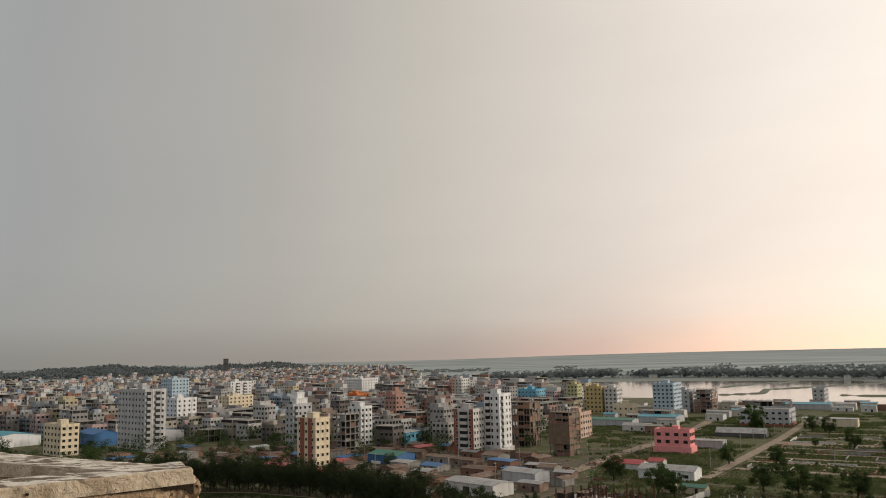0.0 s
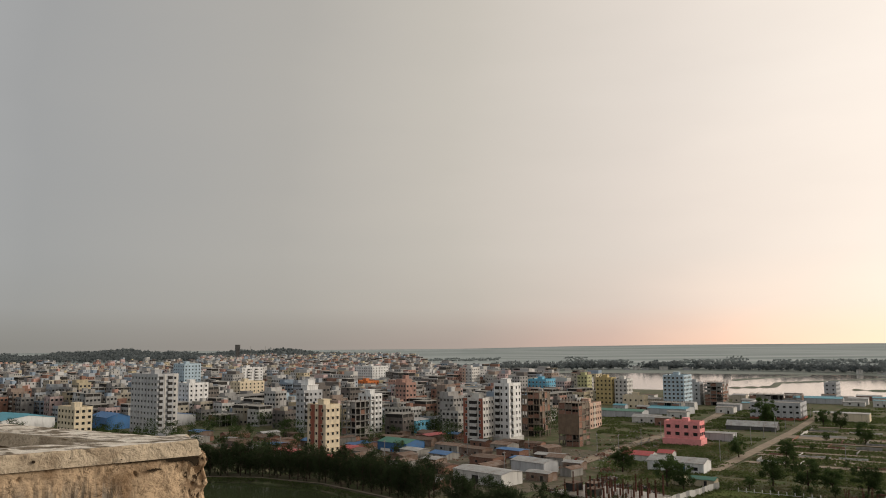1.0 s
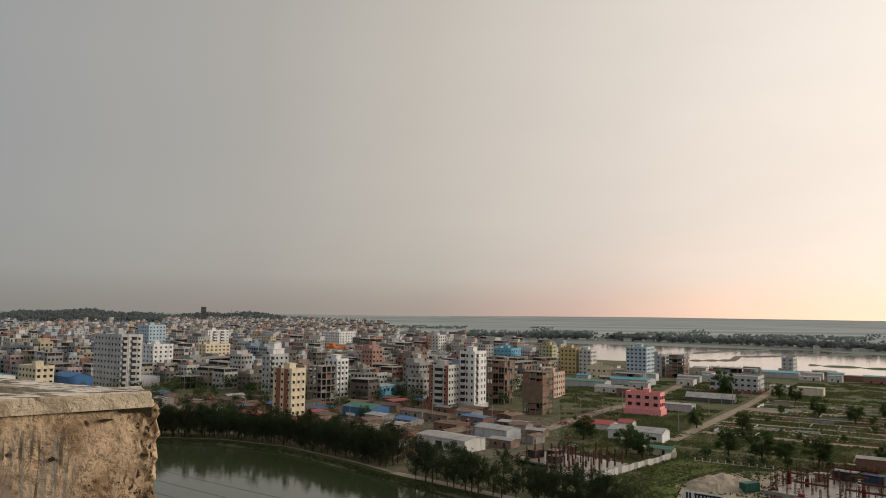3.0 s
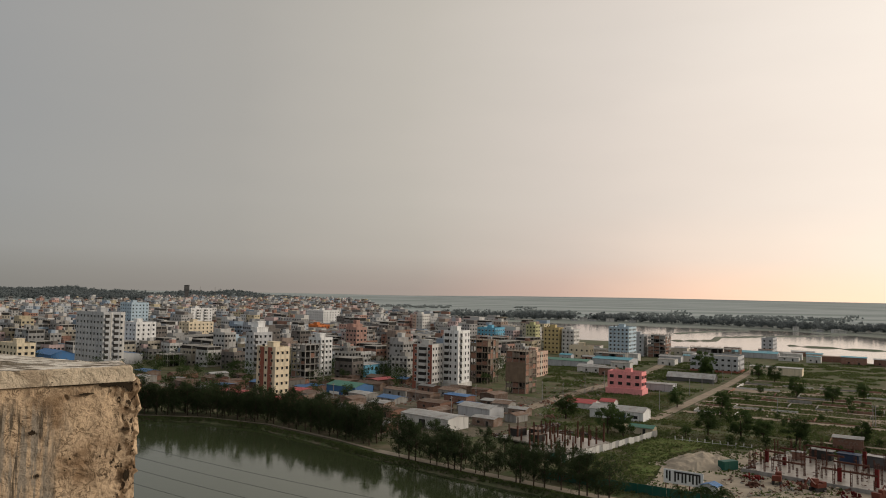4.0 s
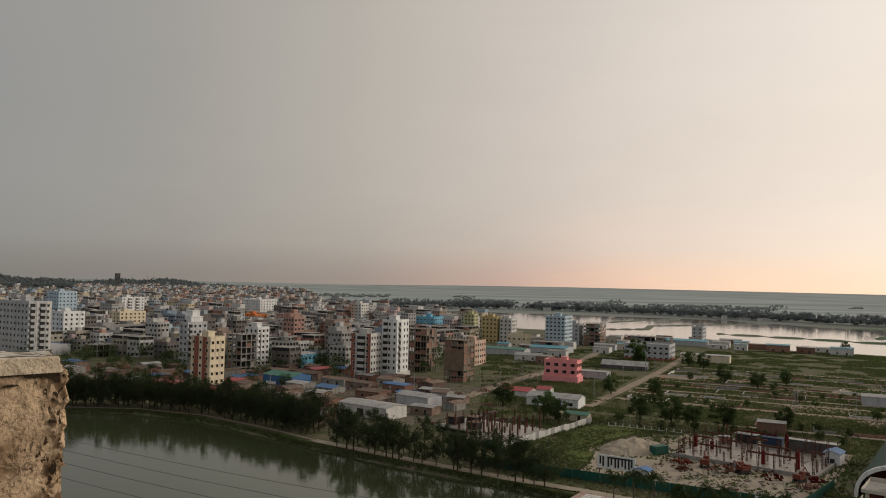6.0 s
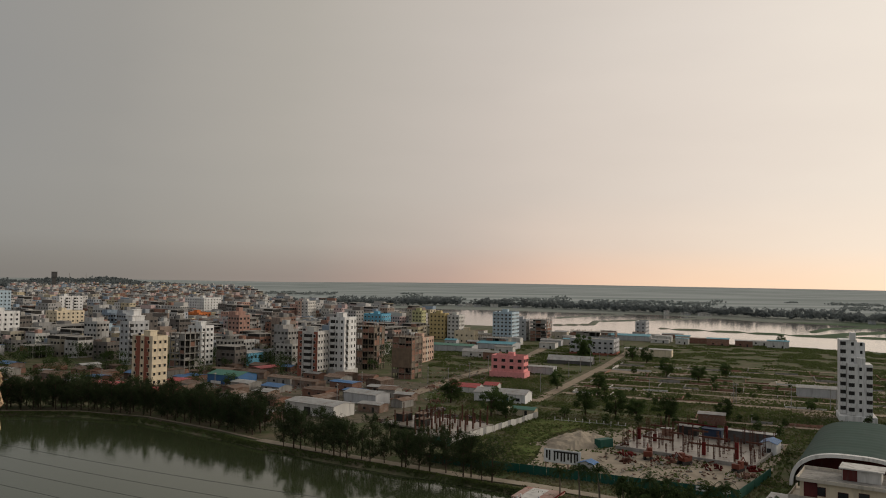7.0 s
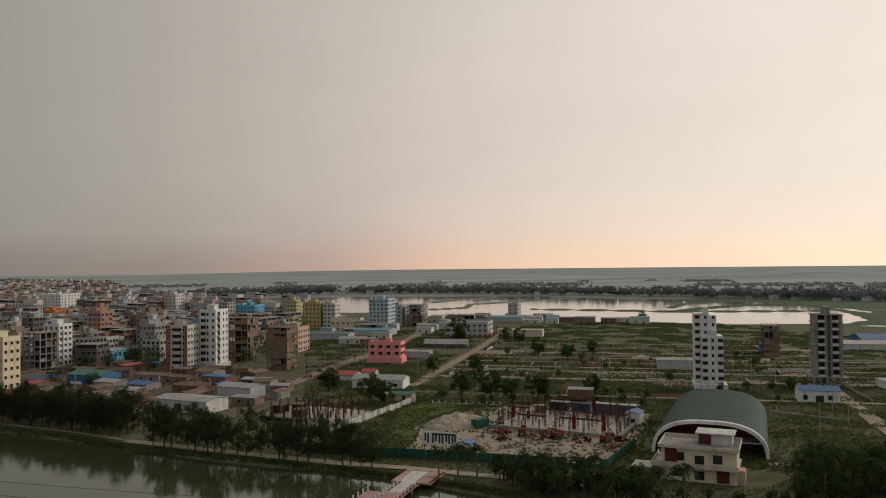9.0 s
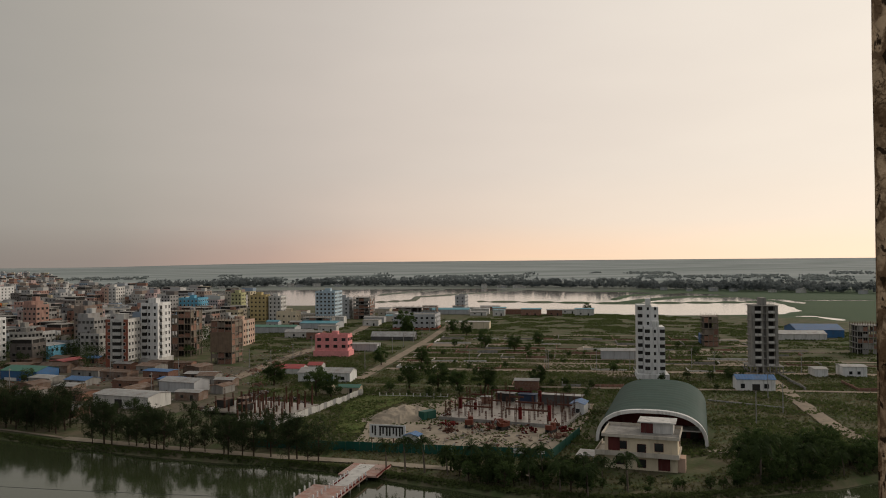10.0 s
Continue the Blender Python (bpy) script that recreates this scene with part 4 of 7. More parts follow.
def concrete_frame(label, at, th, wr, wl, h, floors, nx=4, ny=4, infill=0.5, seed=1, mat="concrete", cloth=None, rebar=True, name="unfinished_building"):
    """A block under construction: slabs, columns, brick infill, stubs of reinforcement on the top."""
    rng = random.Random(seed)
    claim(at, th, wr, wl)
    ob = empty(name, pose(at[0], at[1], 0, 0, 0, th))
    tagged(ob, label, "building")
    fh = h / floors
    for f in range(1, floors + 1):
        part("floor_slab", boxes((-0.5, -0.5, f * fh - 0.22, wr + 0.5, wl + 0.5, f * fh)), mat, ob)
    cols = [(wr * i / (nx - 1), wl * j / (ny - 1)) for i in range(nx) for j in range(ny)]
    bm = boxes((-0.2, -0.2, -0.3, 0.2, 0.2, h))
    me = None
    for x, y in cols:
        if me is None:
            c = part("column", bm, mat, ob, "", pose(x, y, 0))
            me = c.data
        else:
            piece("column", me, ob, "", pose(x, y, 0))
    for f in range(floors):
        for i in range(nx - 1):
            if rng.random() < infill:
                a, b = wr * i / (nx - 1) + 0.2, wr * (i + 1) / (nx - 1) - 0.2
                top_z = fh * (0.4 + 0.6 * rng.random())
                part("infill_wall", boxes((a, -0.1, f * fh, b, 0.1, f * fh + min(top_z, fh - 0.24))), "brick" if rng.random() < 0.6 else mat, ob)
        for j in range(ny - 1):
            if rng.random() < infill:
                a, b = wl * j / (ny - 1) + 0.2, wl * (j + 1) / (ny - 1) - 0.2
                top_z = fh * (0.4 + 0.6 * rng.random())
                part("infill_wall", boxes((-0.1, a, f * fh, 0.1, b, f * fh + min(top_z, fh - 0.24))), "brick" if rng.random() < 0.6 else mat, ob)
        # dark block in each open floor, interior shade as its colour
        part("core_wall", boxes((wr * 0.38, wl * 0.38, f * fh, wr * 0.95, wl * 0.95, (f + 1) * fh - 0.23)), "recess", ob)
    if cloth:
        z0, z1 = cloth
        bm = bmesh.new()
        n = 14
        rows = [[bm.verts.new((-0.75 + 0.12 * math.sin(i * 2.1 + k), wl * i / n, z)) for i in range(n + 1)] for k, z in enumerate((z0, (z0 + z1) / 2, z1))]
        for a, b in zip(rows, rows[1:]):
            for i in range(n):
                bm.faces.new((a[i], a[i + 1], b[i + 1], b[i]))
        c = part("hessian_sheet", bm, "cloth", ob, "brown hessian sheet hung over the scaffold")
        c.modifiers.new("thick", "SOLIDIFY").thickness = 0.04
    if rebar:
        bm = bmesh.new()
        for x, y in cols:
            for k in range(4):
                dx, dy = (-0.12, 0.12)[k % 2], (-0.12, 0.12)[k // 2]
                tube(bm, (x + dx, y + dy, h), (x + dx + rng.uniform(-0.1, 0.1), y + dy, h + rng.uniform(0.9, 1.6)), 0.03, 0.03, 4)
        part("rebar", bm, "rebar", ob, "rusty reinforcement bars")["kind"] = "stuff"
    return ob


def shed(label, at, th, wr, wl, h, roof, wall, rise=1.0, along="l", openings=(), name="shed", vents=False):
    """A low building with a pitched sheet roof. The ridge runs along the left ('l') or the right ('r') wall."""
    claim(at, th, wr, wl)
    ob = empty(name, pose(at[0], at[1], 0, 0, 0, th))
    tagged(ob, label, "building")
    bm = boxes((0, 0, -0.3, wr, wl, h))
    # gable ends
    if along == "l":
        g = [((0, 0), (wr, 0), (wr / 2, 0)), ((0, wl), (wr, wl), (wr / 2, wl))]
    else:
        g = [((0, 0), (0, wl), (0, wl / 2)), ((wr, 0), (wr, wl), (wr, wl / 2))]
    for a, b, c in g:
        bm.faces.new([bm.verts.new((*a, h)), bm.verts.new((*b, h)), bm.verts.new((*c, h + rise))])
    part("wall", bm, wall, ob)
    o, t = 0.35, 0.06
    bm = bmesh.new()
    if along == "l":
        prof, length = [(-o, h - o * 2 * rise / wr), (wr / 2, h + rise), (wr + o, h - o * 2 * rise / wr)], (-o, wl + o)
    else:
        prof, length = [(-o, h - o * 2 * rise / wl), (wl / 2, h + rise), (wl + o, h - o * 2 * rise / wl)], (-o, wr + o)
    steps = 2 * max(4, int((length[1] - length[0]) / 1.0))
    rows = []
    for k in range(steps + 1):
        y, lift = length[0] + (length[1] - length[0]) * k / steps, 0.05 * (k % 2)
        row = [(p, y, z + lift + t) for p, z in prof] + [(p, y, z + lift) for p, z in prof[::-1]]
        rows.append([bm.verts.new((v[1], v[0], v[2]) if along == "r" else v) for v in row])
    for r0, r1 in zip(rows, rows[1:]):
        for k in range(6):
            bm.faces.new((r0[k], r0[(k + 1) % 6], r1[(k + 1) % 6], r1[k]))
    bm.faces.new(rows[0]), bm.faces.new(rows[-1][::-1])
    bmesh.ops.recalc_face_normals(bm, faces=bm.faces)
    part("roof", bm, roof, ob)
    # openings in the recess colour are flat panels painted as inner shade
    for face, a, w, z0, z1, omat in openings:
        bm = boxes((-w / 2, -0.05, z0, w / 2, -0.004, z1))
        part("door" if z0 < 0.2 else "window", bm, omat, ob, "", spot(face, a, 0))
    return ob


L, F = 50, 57
# the town front, near to far
apartment("tall grey-white apartment block with a column of dark balconies", (-164, 433), L, 12.7, 28.8, 31.9, 10, "greyplaster", 3, 8, (1.2, 1.2), balconies=(("r", 2.2, 2.6), ("r", 7.6, 3.0)), tanks=3, slabs=False, bands=(("r", 4.4, 5.2, "offwhite"), ("r", 9.9, 12.5, "offwhite")))
apartment("white seven-storey apartment house with square windows", (-184, 544), L, 15.3, 18, 21.6, 7, "white", 4, 4)
apartment("pale cream six-storey house with stepped roof rooms", (-176, 645), L, 23.7, 14, 17.6, 6, "cream", 6, 3, tanks=1)
apartment("cream apartment house with brick-red panels by the pond", (-58, 354), L, 8.3, 12.7, 20.5, 6, "cream", 3, 3, (1.2, 1.2), bands=(("l", 2.2, 5.0, "brickred"), ("l", 7.6, 10.6, "brickred")), tanks=1, ground_open=False)
tier = apartment("grey house with white stepped upper storeys", (-84, 438), L, 13.3, 6.8, 22.0, 7, "greyplaster", 4, 2, head=False, tanks=1, balconies=(("r", 2.0, 2.4),))
part("upper_storey", boxes((3, 1, 22.1, 11, 6, 25.4), (2.7, 0.7, 25.4, 11.3, 6.3, 25.7), (4.5, 2, 25.7, 9.5, 5.5, 28.6), (4.2, 1.7, 28.6, 9.8, 5.8, 28.9)), "white", tier, "white stepped penthouse")
concrete_frame("concrete frame house with brick infill, half built", (-50, 396), L, 12.8, 9.9, 19.5, 6, 5, 4, 0.35, 3)
apartment("white plastered house behind the concrete frame", (-46, 431), L, 8.5, 10, 20.3, 7, "white", 3, 3, head=True)
apartment("beige and brick-red apartment house with front balconies", (13, 380), F, 10.1, 11.1, 21.1, 7, "offwhite", 4, 3, (1.1, 1.2), bands=(("l", 0.1, 2.2, "brickred"), ("l", 8.8, 11.0, "brickred")), balconies=(("l", 5.5, 4.6),), ground_open=True, tanks=1)
nine = apartment("white nine-storey apartment house with dark windows", (26, 386), F, 12.1, 8.5, 27.6, 9, "white", 4, 3, (1.0, 1.4), balconies=(("r", 3.0, 2.2), ("l", 6.6, 2.6)), tanks=1, slabs=False)
part("annex_wall", boxes((-0.6, -0.6, -0.3, 13.5, 9.4, 2.6)), "offwhite", nine, "low white podium")
concrete_frame("unfinished brick and concrete house with bare floors", (43, 408), F, 11.8, 10.1, 22.7, 7, 5, 4, 0.4, 5, mat="rawbrown")
concrete_frame("unfinished concrete house wrapped in brown hessian", (57, 370), F, 11.8, 10.0, 20.0, 7, 4, 4, 0.7, 8, mat="rawbrown", cloth=(5.4, 14.8))
apartment("pale orange and beige five-storey house", (75, 445), F, 16.2, 9, 13.3, 4, "peach", 5, 2, tanks=1, bands=(("r", 5, 8, "beige"),))
apartment("light blue eight-storey apartment house with white trim", (165, 574), F, 19.6, 15.3, 22.9, 8, "blue", 6, 5, (1.5, 1.3), trim="white", tanks=1)
apartment("grey plastered six-storey town house", (186, 606), F, 10.8, 10, 16.1, 5, "greyplaster", 3, 2, tanks=1)
concrete_frame("grey unfinished house with bare upper floor", (200, 596), F, 16, 13.4, 17.0, 6, 5, 4, 0.9, 12)
apartment("mustard yellow painted seven-storey house", (121, 615), F, 9, 13, 19.8, 6, "yellow", 2, 4, tanks=2)
apartment("yellow-green painted seven-storey house", (107, 643), F, 9.2, 8.6, 20.7, 7, "yelgreen", 3, 3)
apartment("pale beige six-storey house with white bands", (132, 611), F, 12.3, 10.1, 18.8, 6, "offwhite", 4, 3, slabs=True, band_mat="white")
apartment("sky blue painted five-storey house", (76, 666), F, 18.5, 17.0, 16.5, 5, "skyblue", 5, 5, trim="white")
apartment("white and rose tall house near the lake", (16, 763), F, 14.7, 11.6, 24.0, 8, "offwhite", 4, 3, bands=(("l", 7, 11.4, "peach"),))
long_house = apartment("long pale two-storey building with a red base", (207, 480), F, 22, 29.0, 9.7, 3, "greyplaster", 5, 8, (1.6, 1.2), head=False, tanks=0)
part("red_base", boxes((-0.25, -0.25, -0.3, 22.2, 29.2, 1.5)), "brickred", long_house, "brick-red painted base")
apartment("white four-storey block at the lake shore", (308, 645), F, 24, 9, 13.0, 4, "greyplaster", 7, 2, head=False, tanks=0)
apartment("orange painted four-storey town house", (-83, 748), L, 14.9, 19.5, 12.6, 4, "orange", 4, 5)
apartment("tan five-storey house with bare roof posts", (-200, 414), L, 9.5, 20.0, 15.6, 5, "cream", 3, 5, (1.6, 1.4), tanks=0)
apartment("small cream two-storey house with a flat roof", (136, 575), F, 9, 16, 8.5, 2, "cream", 2, 4, tanks=0)
apartment("grey apartment house with long window rows", (-262, 610), L, 20, 18, 19, 6, "greyplaster", 6, 3, (2.0, 1.2))
apartment("tall pale blue apartment house deep in the town", (-262, 760), L, 18, 20, 30, 9, "blue", 5, 5)
apartment("white apartment house with two balcony bays", (-222, 820), L, 26, 12, 24, 8, "white", 6, 3, balconies=(("r", 8, 3), ("r", 17, 3)))
apartment("white long apartment block with window rows", (-95, 905), L, 26, 30, 22, 7, "white", 6, 8)
apartment("pale blue painted town house", (-120, 548), L, 18, 14, 11.5, 3, "blue", 5, 4)
apartment("small pink-washed town house", (-95, 560), L, 14, 10, 11, 3, "peach", 4, 3)
concrete_frame("bare concrete skeleton of two floors", (-140, 470), L, 12, 12, 7.0, 2, 4, 4, 0.1, 21, rebar=False)

# the pink house
pink = apartment("bright pink three-storey house with a wider ground floor", (113, 371), F, 8.1, 16.7, 10.0, 3, "pink", 3, 4, (2.0, 1.5), head=False, tanks=0)
part("ground_floor", boxes((-0.9, -0.7, -0.3, 8.8, 17.4, 2.9)), "pink", pink)
part("roof_room", boxes((3, 6, 10.06, 6, 9, 12.2)), "pink", pink)

# the towers in the plots
def white_tower():
    ob = tagged(empty("apartment_building", pose(195.6, 246.4, 0, 0, 0, F)), "slim white eleven-storey tower with stepped bays and balconies", "building")
    h1, h2 = 28.8, 20.5
    part("wall", boxes((3, -2.6, -0.3, 13, 2.8, h1), (2.6, -2.2, h1, 6, -0.4, h1 + 2.6), (3.0, -5.2, -0.3, 8, -2.6, h2 + 7.5)), "white", ob)
    part("bay_wall", boxes((-0.4, -7.2, -0.3, 9, 0.6, h2), (-0.1, -5.0, h2, 3, -2.4, h2 + 2.2)), "white", ob)
    part("podium", boxes((-1.6, -8.6, -0.3, 12, 3.4, 2.2)), "white", ob)
    fh = 2.88
    for f in range(1, 10):
        if f < 7:
            for a in (-6.2, -0.6):
                piece("balcony", balcony_mesh(1.9, fh, "white", 0.7), ob, "", pose(-0.41, a, f * fh) @ LEFT)
            window(window_mesh(0.9, 1.3, False, "white"), ob, pose(-0.41, -3.4, f * fh + 0.9) @ LEFT)
        piece("balcony", balcony_mesh(1.8, fh, "white", 0.7), ob, "", pose(2.99, 1.8, f * fh) @ LEFT)
        if f > 6:
            window(window_mesh(0.9, 1.2, False, "white"), ob, pose(2.99, -1.2, f * fh + 0.9) @ LEFT)
            window(window_mesh(0.8, 1.2, False, "white"), ob, pose(2.99, -4.0, f * fh + 0.9) @ LEFT)


white_tower()


def grey_tower():
    ob = tagged(empty("unfinished_building", pose(251.7, 233.9, 0, 0, 0, F)), "bare grey concrete tower with open window bays and a stair core", "building")
    h, fh = 27.6, 3.07
    part("core_wall", boxes((1.5, 3.9, -0.3, 9, 5.9, h + 3.0)), "concrete", ob)
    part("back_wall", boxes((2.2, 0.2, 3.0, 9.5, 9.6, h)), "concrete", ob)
    for f in range(1, 10):
        z = f * fh
        part("floor_slab", boxes((-0.2, -0.3, z - 0.3, 10, 10.1, z)), "concrete", ob)
        if f < 9:
            for a, b in ((1.1, 3.6), (6.2, 8.7)):
                # dark panel in the bay, the open window's shade as its colour
                part("opening", boxes((2.08, a, z + 0.8, 2.19, b, z + 2.65)), "recess", ob)
                part("spandrel", boxes((-0.1, a, z, 0.1, b, z + 0.9)), "offwhite", ob)
            for a, b in ((-0.2, 0.9), (3.5, 4.3), (5.5, 6.3), (8.8, 10.0)):
                part("wall_pier", boxes((0.05, a, z, 1.5, b, z + fh - 0.3)), "concrete", ob)
            for a, b in ((0.2, 1.6), (3.8, 6.0), (8.2, 9.8)):
                part("side_wall", boxes((a, -0.25, z, b, 0.1, z + fh - 0.3)), "concrete", ob)
    part("podium_slab", boxes((-1.5, -2, 2.9, 11, 11.5, 3.2)), "concrete", ob)
    for i in range(3):
        for j in range(6):
            x, y = -1.1 + 5.5 * i, -1.6 + 2.5 * j
            part("column", boxes((x - 0.22, y - 0.22, -0.3, x + 0.22, y + 0.22, 2.9)), "concrete", ob)


grey_tower()
concrete_frame("small brown unfinished house with bare floors", (300, 318.4), F, 9, 7.2, 15.8, 5, 3, 4, 0.85, 31, mat="rawbrown")
concrete_frame("unfinished grey house skeleton in the plots", (341, 256.5), F, 10, 9.5, 14.0, 5, 4, 5, 0.45, 33)
shed("small white house with a blue tin roof", (218.3, 204.2), F, 7, 13.0, 4.2, "bluetin", "white", 1.2, "l", (("l", 3, 1.6, 1.0, 2.6, "glass"), ("l", 6.5, 2.6, 0.0, 2.5, "recess"), ("l", 11, 1.4, 1.0, 2.6, "glass")), name="house")
shed("long blue factory shed with a pale front", (394, 318), F, 26, 26, 4.4, "bluetin", "bluetin", 2.5, "l")
shed("long pale roofed factory shed", (374, 313), F, 14, 27, 3.4, "tin", "offwhite", 1.5, "l")
shed("small blue tin house in the plots", (305, 330), F, 6, 5, 5.0, "bluetin", "bluetin", 0.8, "l")
shed("small white site house with a blue roof", (134, 198), 46, 6.5, 4.2, 3.6, "bluetin", "white", 0.7, "r", (("l", 2, 1.2, 1, 2.2, "glass"),), name="house")
shed("dark brick hut with a pale flat roof", (145, 243), F, 6, 8.6, 3.6, "tin", "brick", 0.3, "l")
shed("long low grey storehouse", (230, 295), F, 9, 17, 4.0, "tin", "greyplaster", 0.8, "l")
shed("white shed with a grey tin roof and blue door", (90, 293), F, 10, 21.0, 3.6, "tin", "white", 1.4, "l", (("l", 8, 2.4, 0.0, 2.5, "bluetin"), ("l", 3, 1.6, 1, 2.2, "glass"), ("l", 14, 1.6, 1, 2.2, "glass"), ("l", 18, 1.6, 1, 2.2, "glass")))
shed("little cream hut with a green roof", (85, 266), F, 5, 9.0, 2.4, "greentin", "cream", 0.7, "l", (("l", 3, 1.0, 0, 2, "recess"),))
shed("little cream hut with a flat roof", (77, 270), F, 4, 5.0, 2.6, "cream", "cream", 0.2, "l")
shed("large pale metal warehouse with a low roof", (15, 268), 46, 11, 22.4, 4.2, "tin", "offwhite", 0.8, "l", (("l", 12, 3, 0, 3, "recess"),), name="warehouse")
shed("grey metal shed with a pale roof", (32, 294), 46, 9, 15.5, 4.0, "tin", "greyplaster", 1.0, "l", name="warehouse")
shed("low shed with a red tin roof", (78, 322), F, 8, 12, 2.6, "redtin", "offwhite", 1.2, "l")
shed("low hut with a faded red roof", (88, 328), F, 6, 6, 2.6, "redtin", "offwhite", 1.0, "l")
shed("blue shed with a green roof behind the trees", (-22, 352), L, 12, 18, 4.2, "greentin", "bluetin", 1.4, "l", (("l", 6, 3, 0, 2.6, "recess"), ("l", 13, 6, 0, 1.4, "white")))
shed("bright blue painted low house", (-22, 432), L, 12, 14, 6.5, "tin", "skyblue", 0.6, "r", (("r", 3, 1.3, 3.5, 5, "glass"), ("r", 6, 1.3, 3.5, 5, "glass"), ("r", 9, 1.3, 3.5, 5, "glass")), name="house")
shed("small white factory shed with a blue roof", (-176, 470), L, 24, 26, 6, "bluetin", "greyplaster", 1.5, "l")
shed("blue tin factory hall beside the grey-white block", (-202, 458), L, 14, 22, 7.0, "bluetin", "bluetin", 2.2, "l", (("l", 5, 3.0, 0, 3.2, "recess"), ("l", 14, 2.0, 2, 3.4, "glass")))
shed("teal roofed white factory shed", (-262, 455), L, 30, 40, 6.0, "tealtin", "white", 2.0, "l")
shed("blue roofed long factory shed", (-205, 520), L, 30, 24, 7, "bluetin", "bluetin", 1.5, "l")
shed("teal roofed low market shed", (150, 520), F, 20, 26, 4, "tealtin", "greyplaster", 1.0, "l")
shed("long low store with green roof", (118, 505), F, 12, 30, 4, "greentin", "greyplaster", 1.0, "l")
shed("pale low house with a hipped tin roof", (120, 470), F, 8, 17, 3.5, "tin", "offwhite", 1.4, "l", (("l", 5, 1.2, 1, 2.2, "glass"), ("l", 11, 1.2, 1, 2.2, "glass")))
shed("long grey tin shed by the lane", (170, 425), F, 8, 26, 2.4, "tin", "darkgrey", 2.4, "l")
shed("low grey store beside the pink house", (133, 385), F, 8, 14, 3.6, "tin", "greyplaster", 0.3, "l", (("r", 4, 2, 0, 2.4, "recess"),))
shed("long cream walled store in the plots", (240, 465), F, 10, 30, 5, "tin", "cream", 0.4, "l")
shed("teal roofed shed by the lake block", (290, 600), F, 14, 34, 4, "tealtin", "greyplaster", 1.2, "l")
shed("brick store with a flat tin roof", (330, 575), F, 10, 22, 4, "rust", "brick", 0.4, "l")
shed("white walled house at the edge of the plots", (275, 212), F, 8, 9, 4, "tin", "white", 0.4, "l", (("l", 3, 1.2, 1, 2.2, "glass"), ("l", 6, 1.2, 1, 2.2, "glass")), name="house")
shed("low white house beside a walled yard", (262, 219), F, 8, 5, 3.0, "tin", "white", 0.4, "l", name="house")
concrete_frame("low brown brick house half built", (150, 535), F, 12, 20, 7, 2, 4, 5, 0.9, 41, mat="concrete")
concrete_frame("dark unfinished row by the lake", (255, 590), F, 12, 36, 7.5, 2, 4, 8, 0.7, 43)


# ---- the vaulted hall and the villa ----
def hall():
    ob = tagged(empty("vaulted_hall", pose(129.5, 161.5, 0, 0, 0, -42)), "arched hall with a dark green vaulted roof and white rim", "building")
    w, h, length, n = 27.5, 8.6, 52.0, 36

    def arch(scale, y, lift=0.0):
        return [(math.copysign(abs(math.cos(a)) ** 0.72, math.cos(a)) * w / 2 * scale, y, abs(math.sin(a)) ** 0.8 * (h + lift) * (1 if scale == 1 else (scale * 0.5 + 0.5))) for a in [math.pi * i / n for i in range(n + 1)]]

    ys = [0.6 + (length - 0.6) * i / 26 for i in range(27)]
    bm = bmesh.new()
    rows = [[bm.verts.new(p) for p in arch(1.0, y, -0.05 * (i % 2))] for i, y in enumerate(ys)]
    for a, b in zip(rows, rows[1:]):
        for i in range(n):
            bm.faces.new((a[i], a[i + 1], b[i + 1], b[i]))
    roof = part("roof", bm, "hallroof", ob, "dark green sheet vault")
    roof.modifiers.new("thick", "SOLIDIFY").thickness = 0.15
    for y0, y1, s in ((-0.9, 0.62, 1.012), (length - 0.3, length + 0.1, 1.004)):
        bm = bmesh.new()
        o0, o1 = [bm.verts.new((x, y, z + 0.12)) for x, y, z in arch(s, y0)], [bm.verts.new((x, y, z + 0.12)) for x, y, z in arch(s, y1)]
        i0, i1 = [bm.verts.new((x * 0.955, y, z * 0.925)) for x, y, z in arch(1, y0)], [bm.verts.new((x * 0.955, y, z * 0.925)) for x, y, z in arch(1, y1)]
        for i in range(n):
            bm.faces.new((o0[i], o0[i + 1], o1[i + 1], o1[i])), bm.faces.new((i0[i], i0[i + 1], o0[i + 1], o0[i])), bm.faces.new((i1[i], i1[i + 1], i0[i + 1], i0[i])), bm.faces.new((o1[i], o1[i + 1], i1[i + 1], i1[i]))
        bmesh.ops.recalc_face_normals(bm, faces=bm.faces)
        part("rim", bm, "white", ob, "white arched rim")
    # end wall deep in the vault, the hall's inner shade put into its colour
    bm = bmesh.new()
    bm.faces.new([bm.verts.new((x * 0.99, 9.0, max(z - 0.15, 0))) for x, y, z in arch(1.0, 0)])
    part("end_wall", bm, "maroon", ob, "maroon inner end wall darkened for the shade in the hall")
    bm = bmesh.new()
    bm.faces.new([bm.verts.new((x * 0.99, length - 0.5, max(z - 0.15, 0))) for x, y, z in arch(1.0, 0)])
    part("end_wall", bm, "offwhite", ob)
    for x in (-10.5, -7, 7.5, 10.5):
        part("gallery_slab", boxes((x - 1.6, 3.0, 3.0, x + 1.6, 8.9, 3.3)), "offwhite", ob)
        part("door", boxes((x - 1.0, 8.85, 0.0, x + 1.0, 8.97, 2.5)), "recess", ob)


hall()


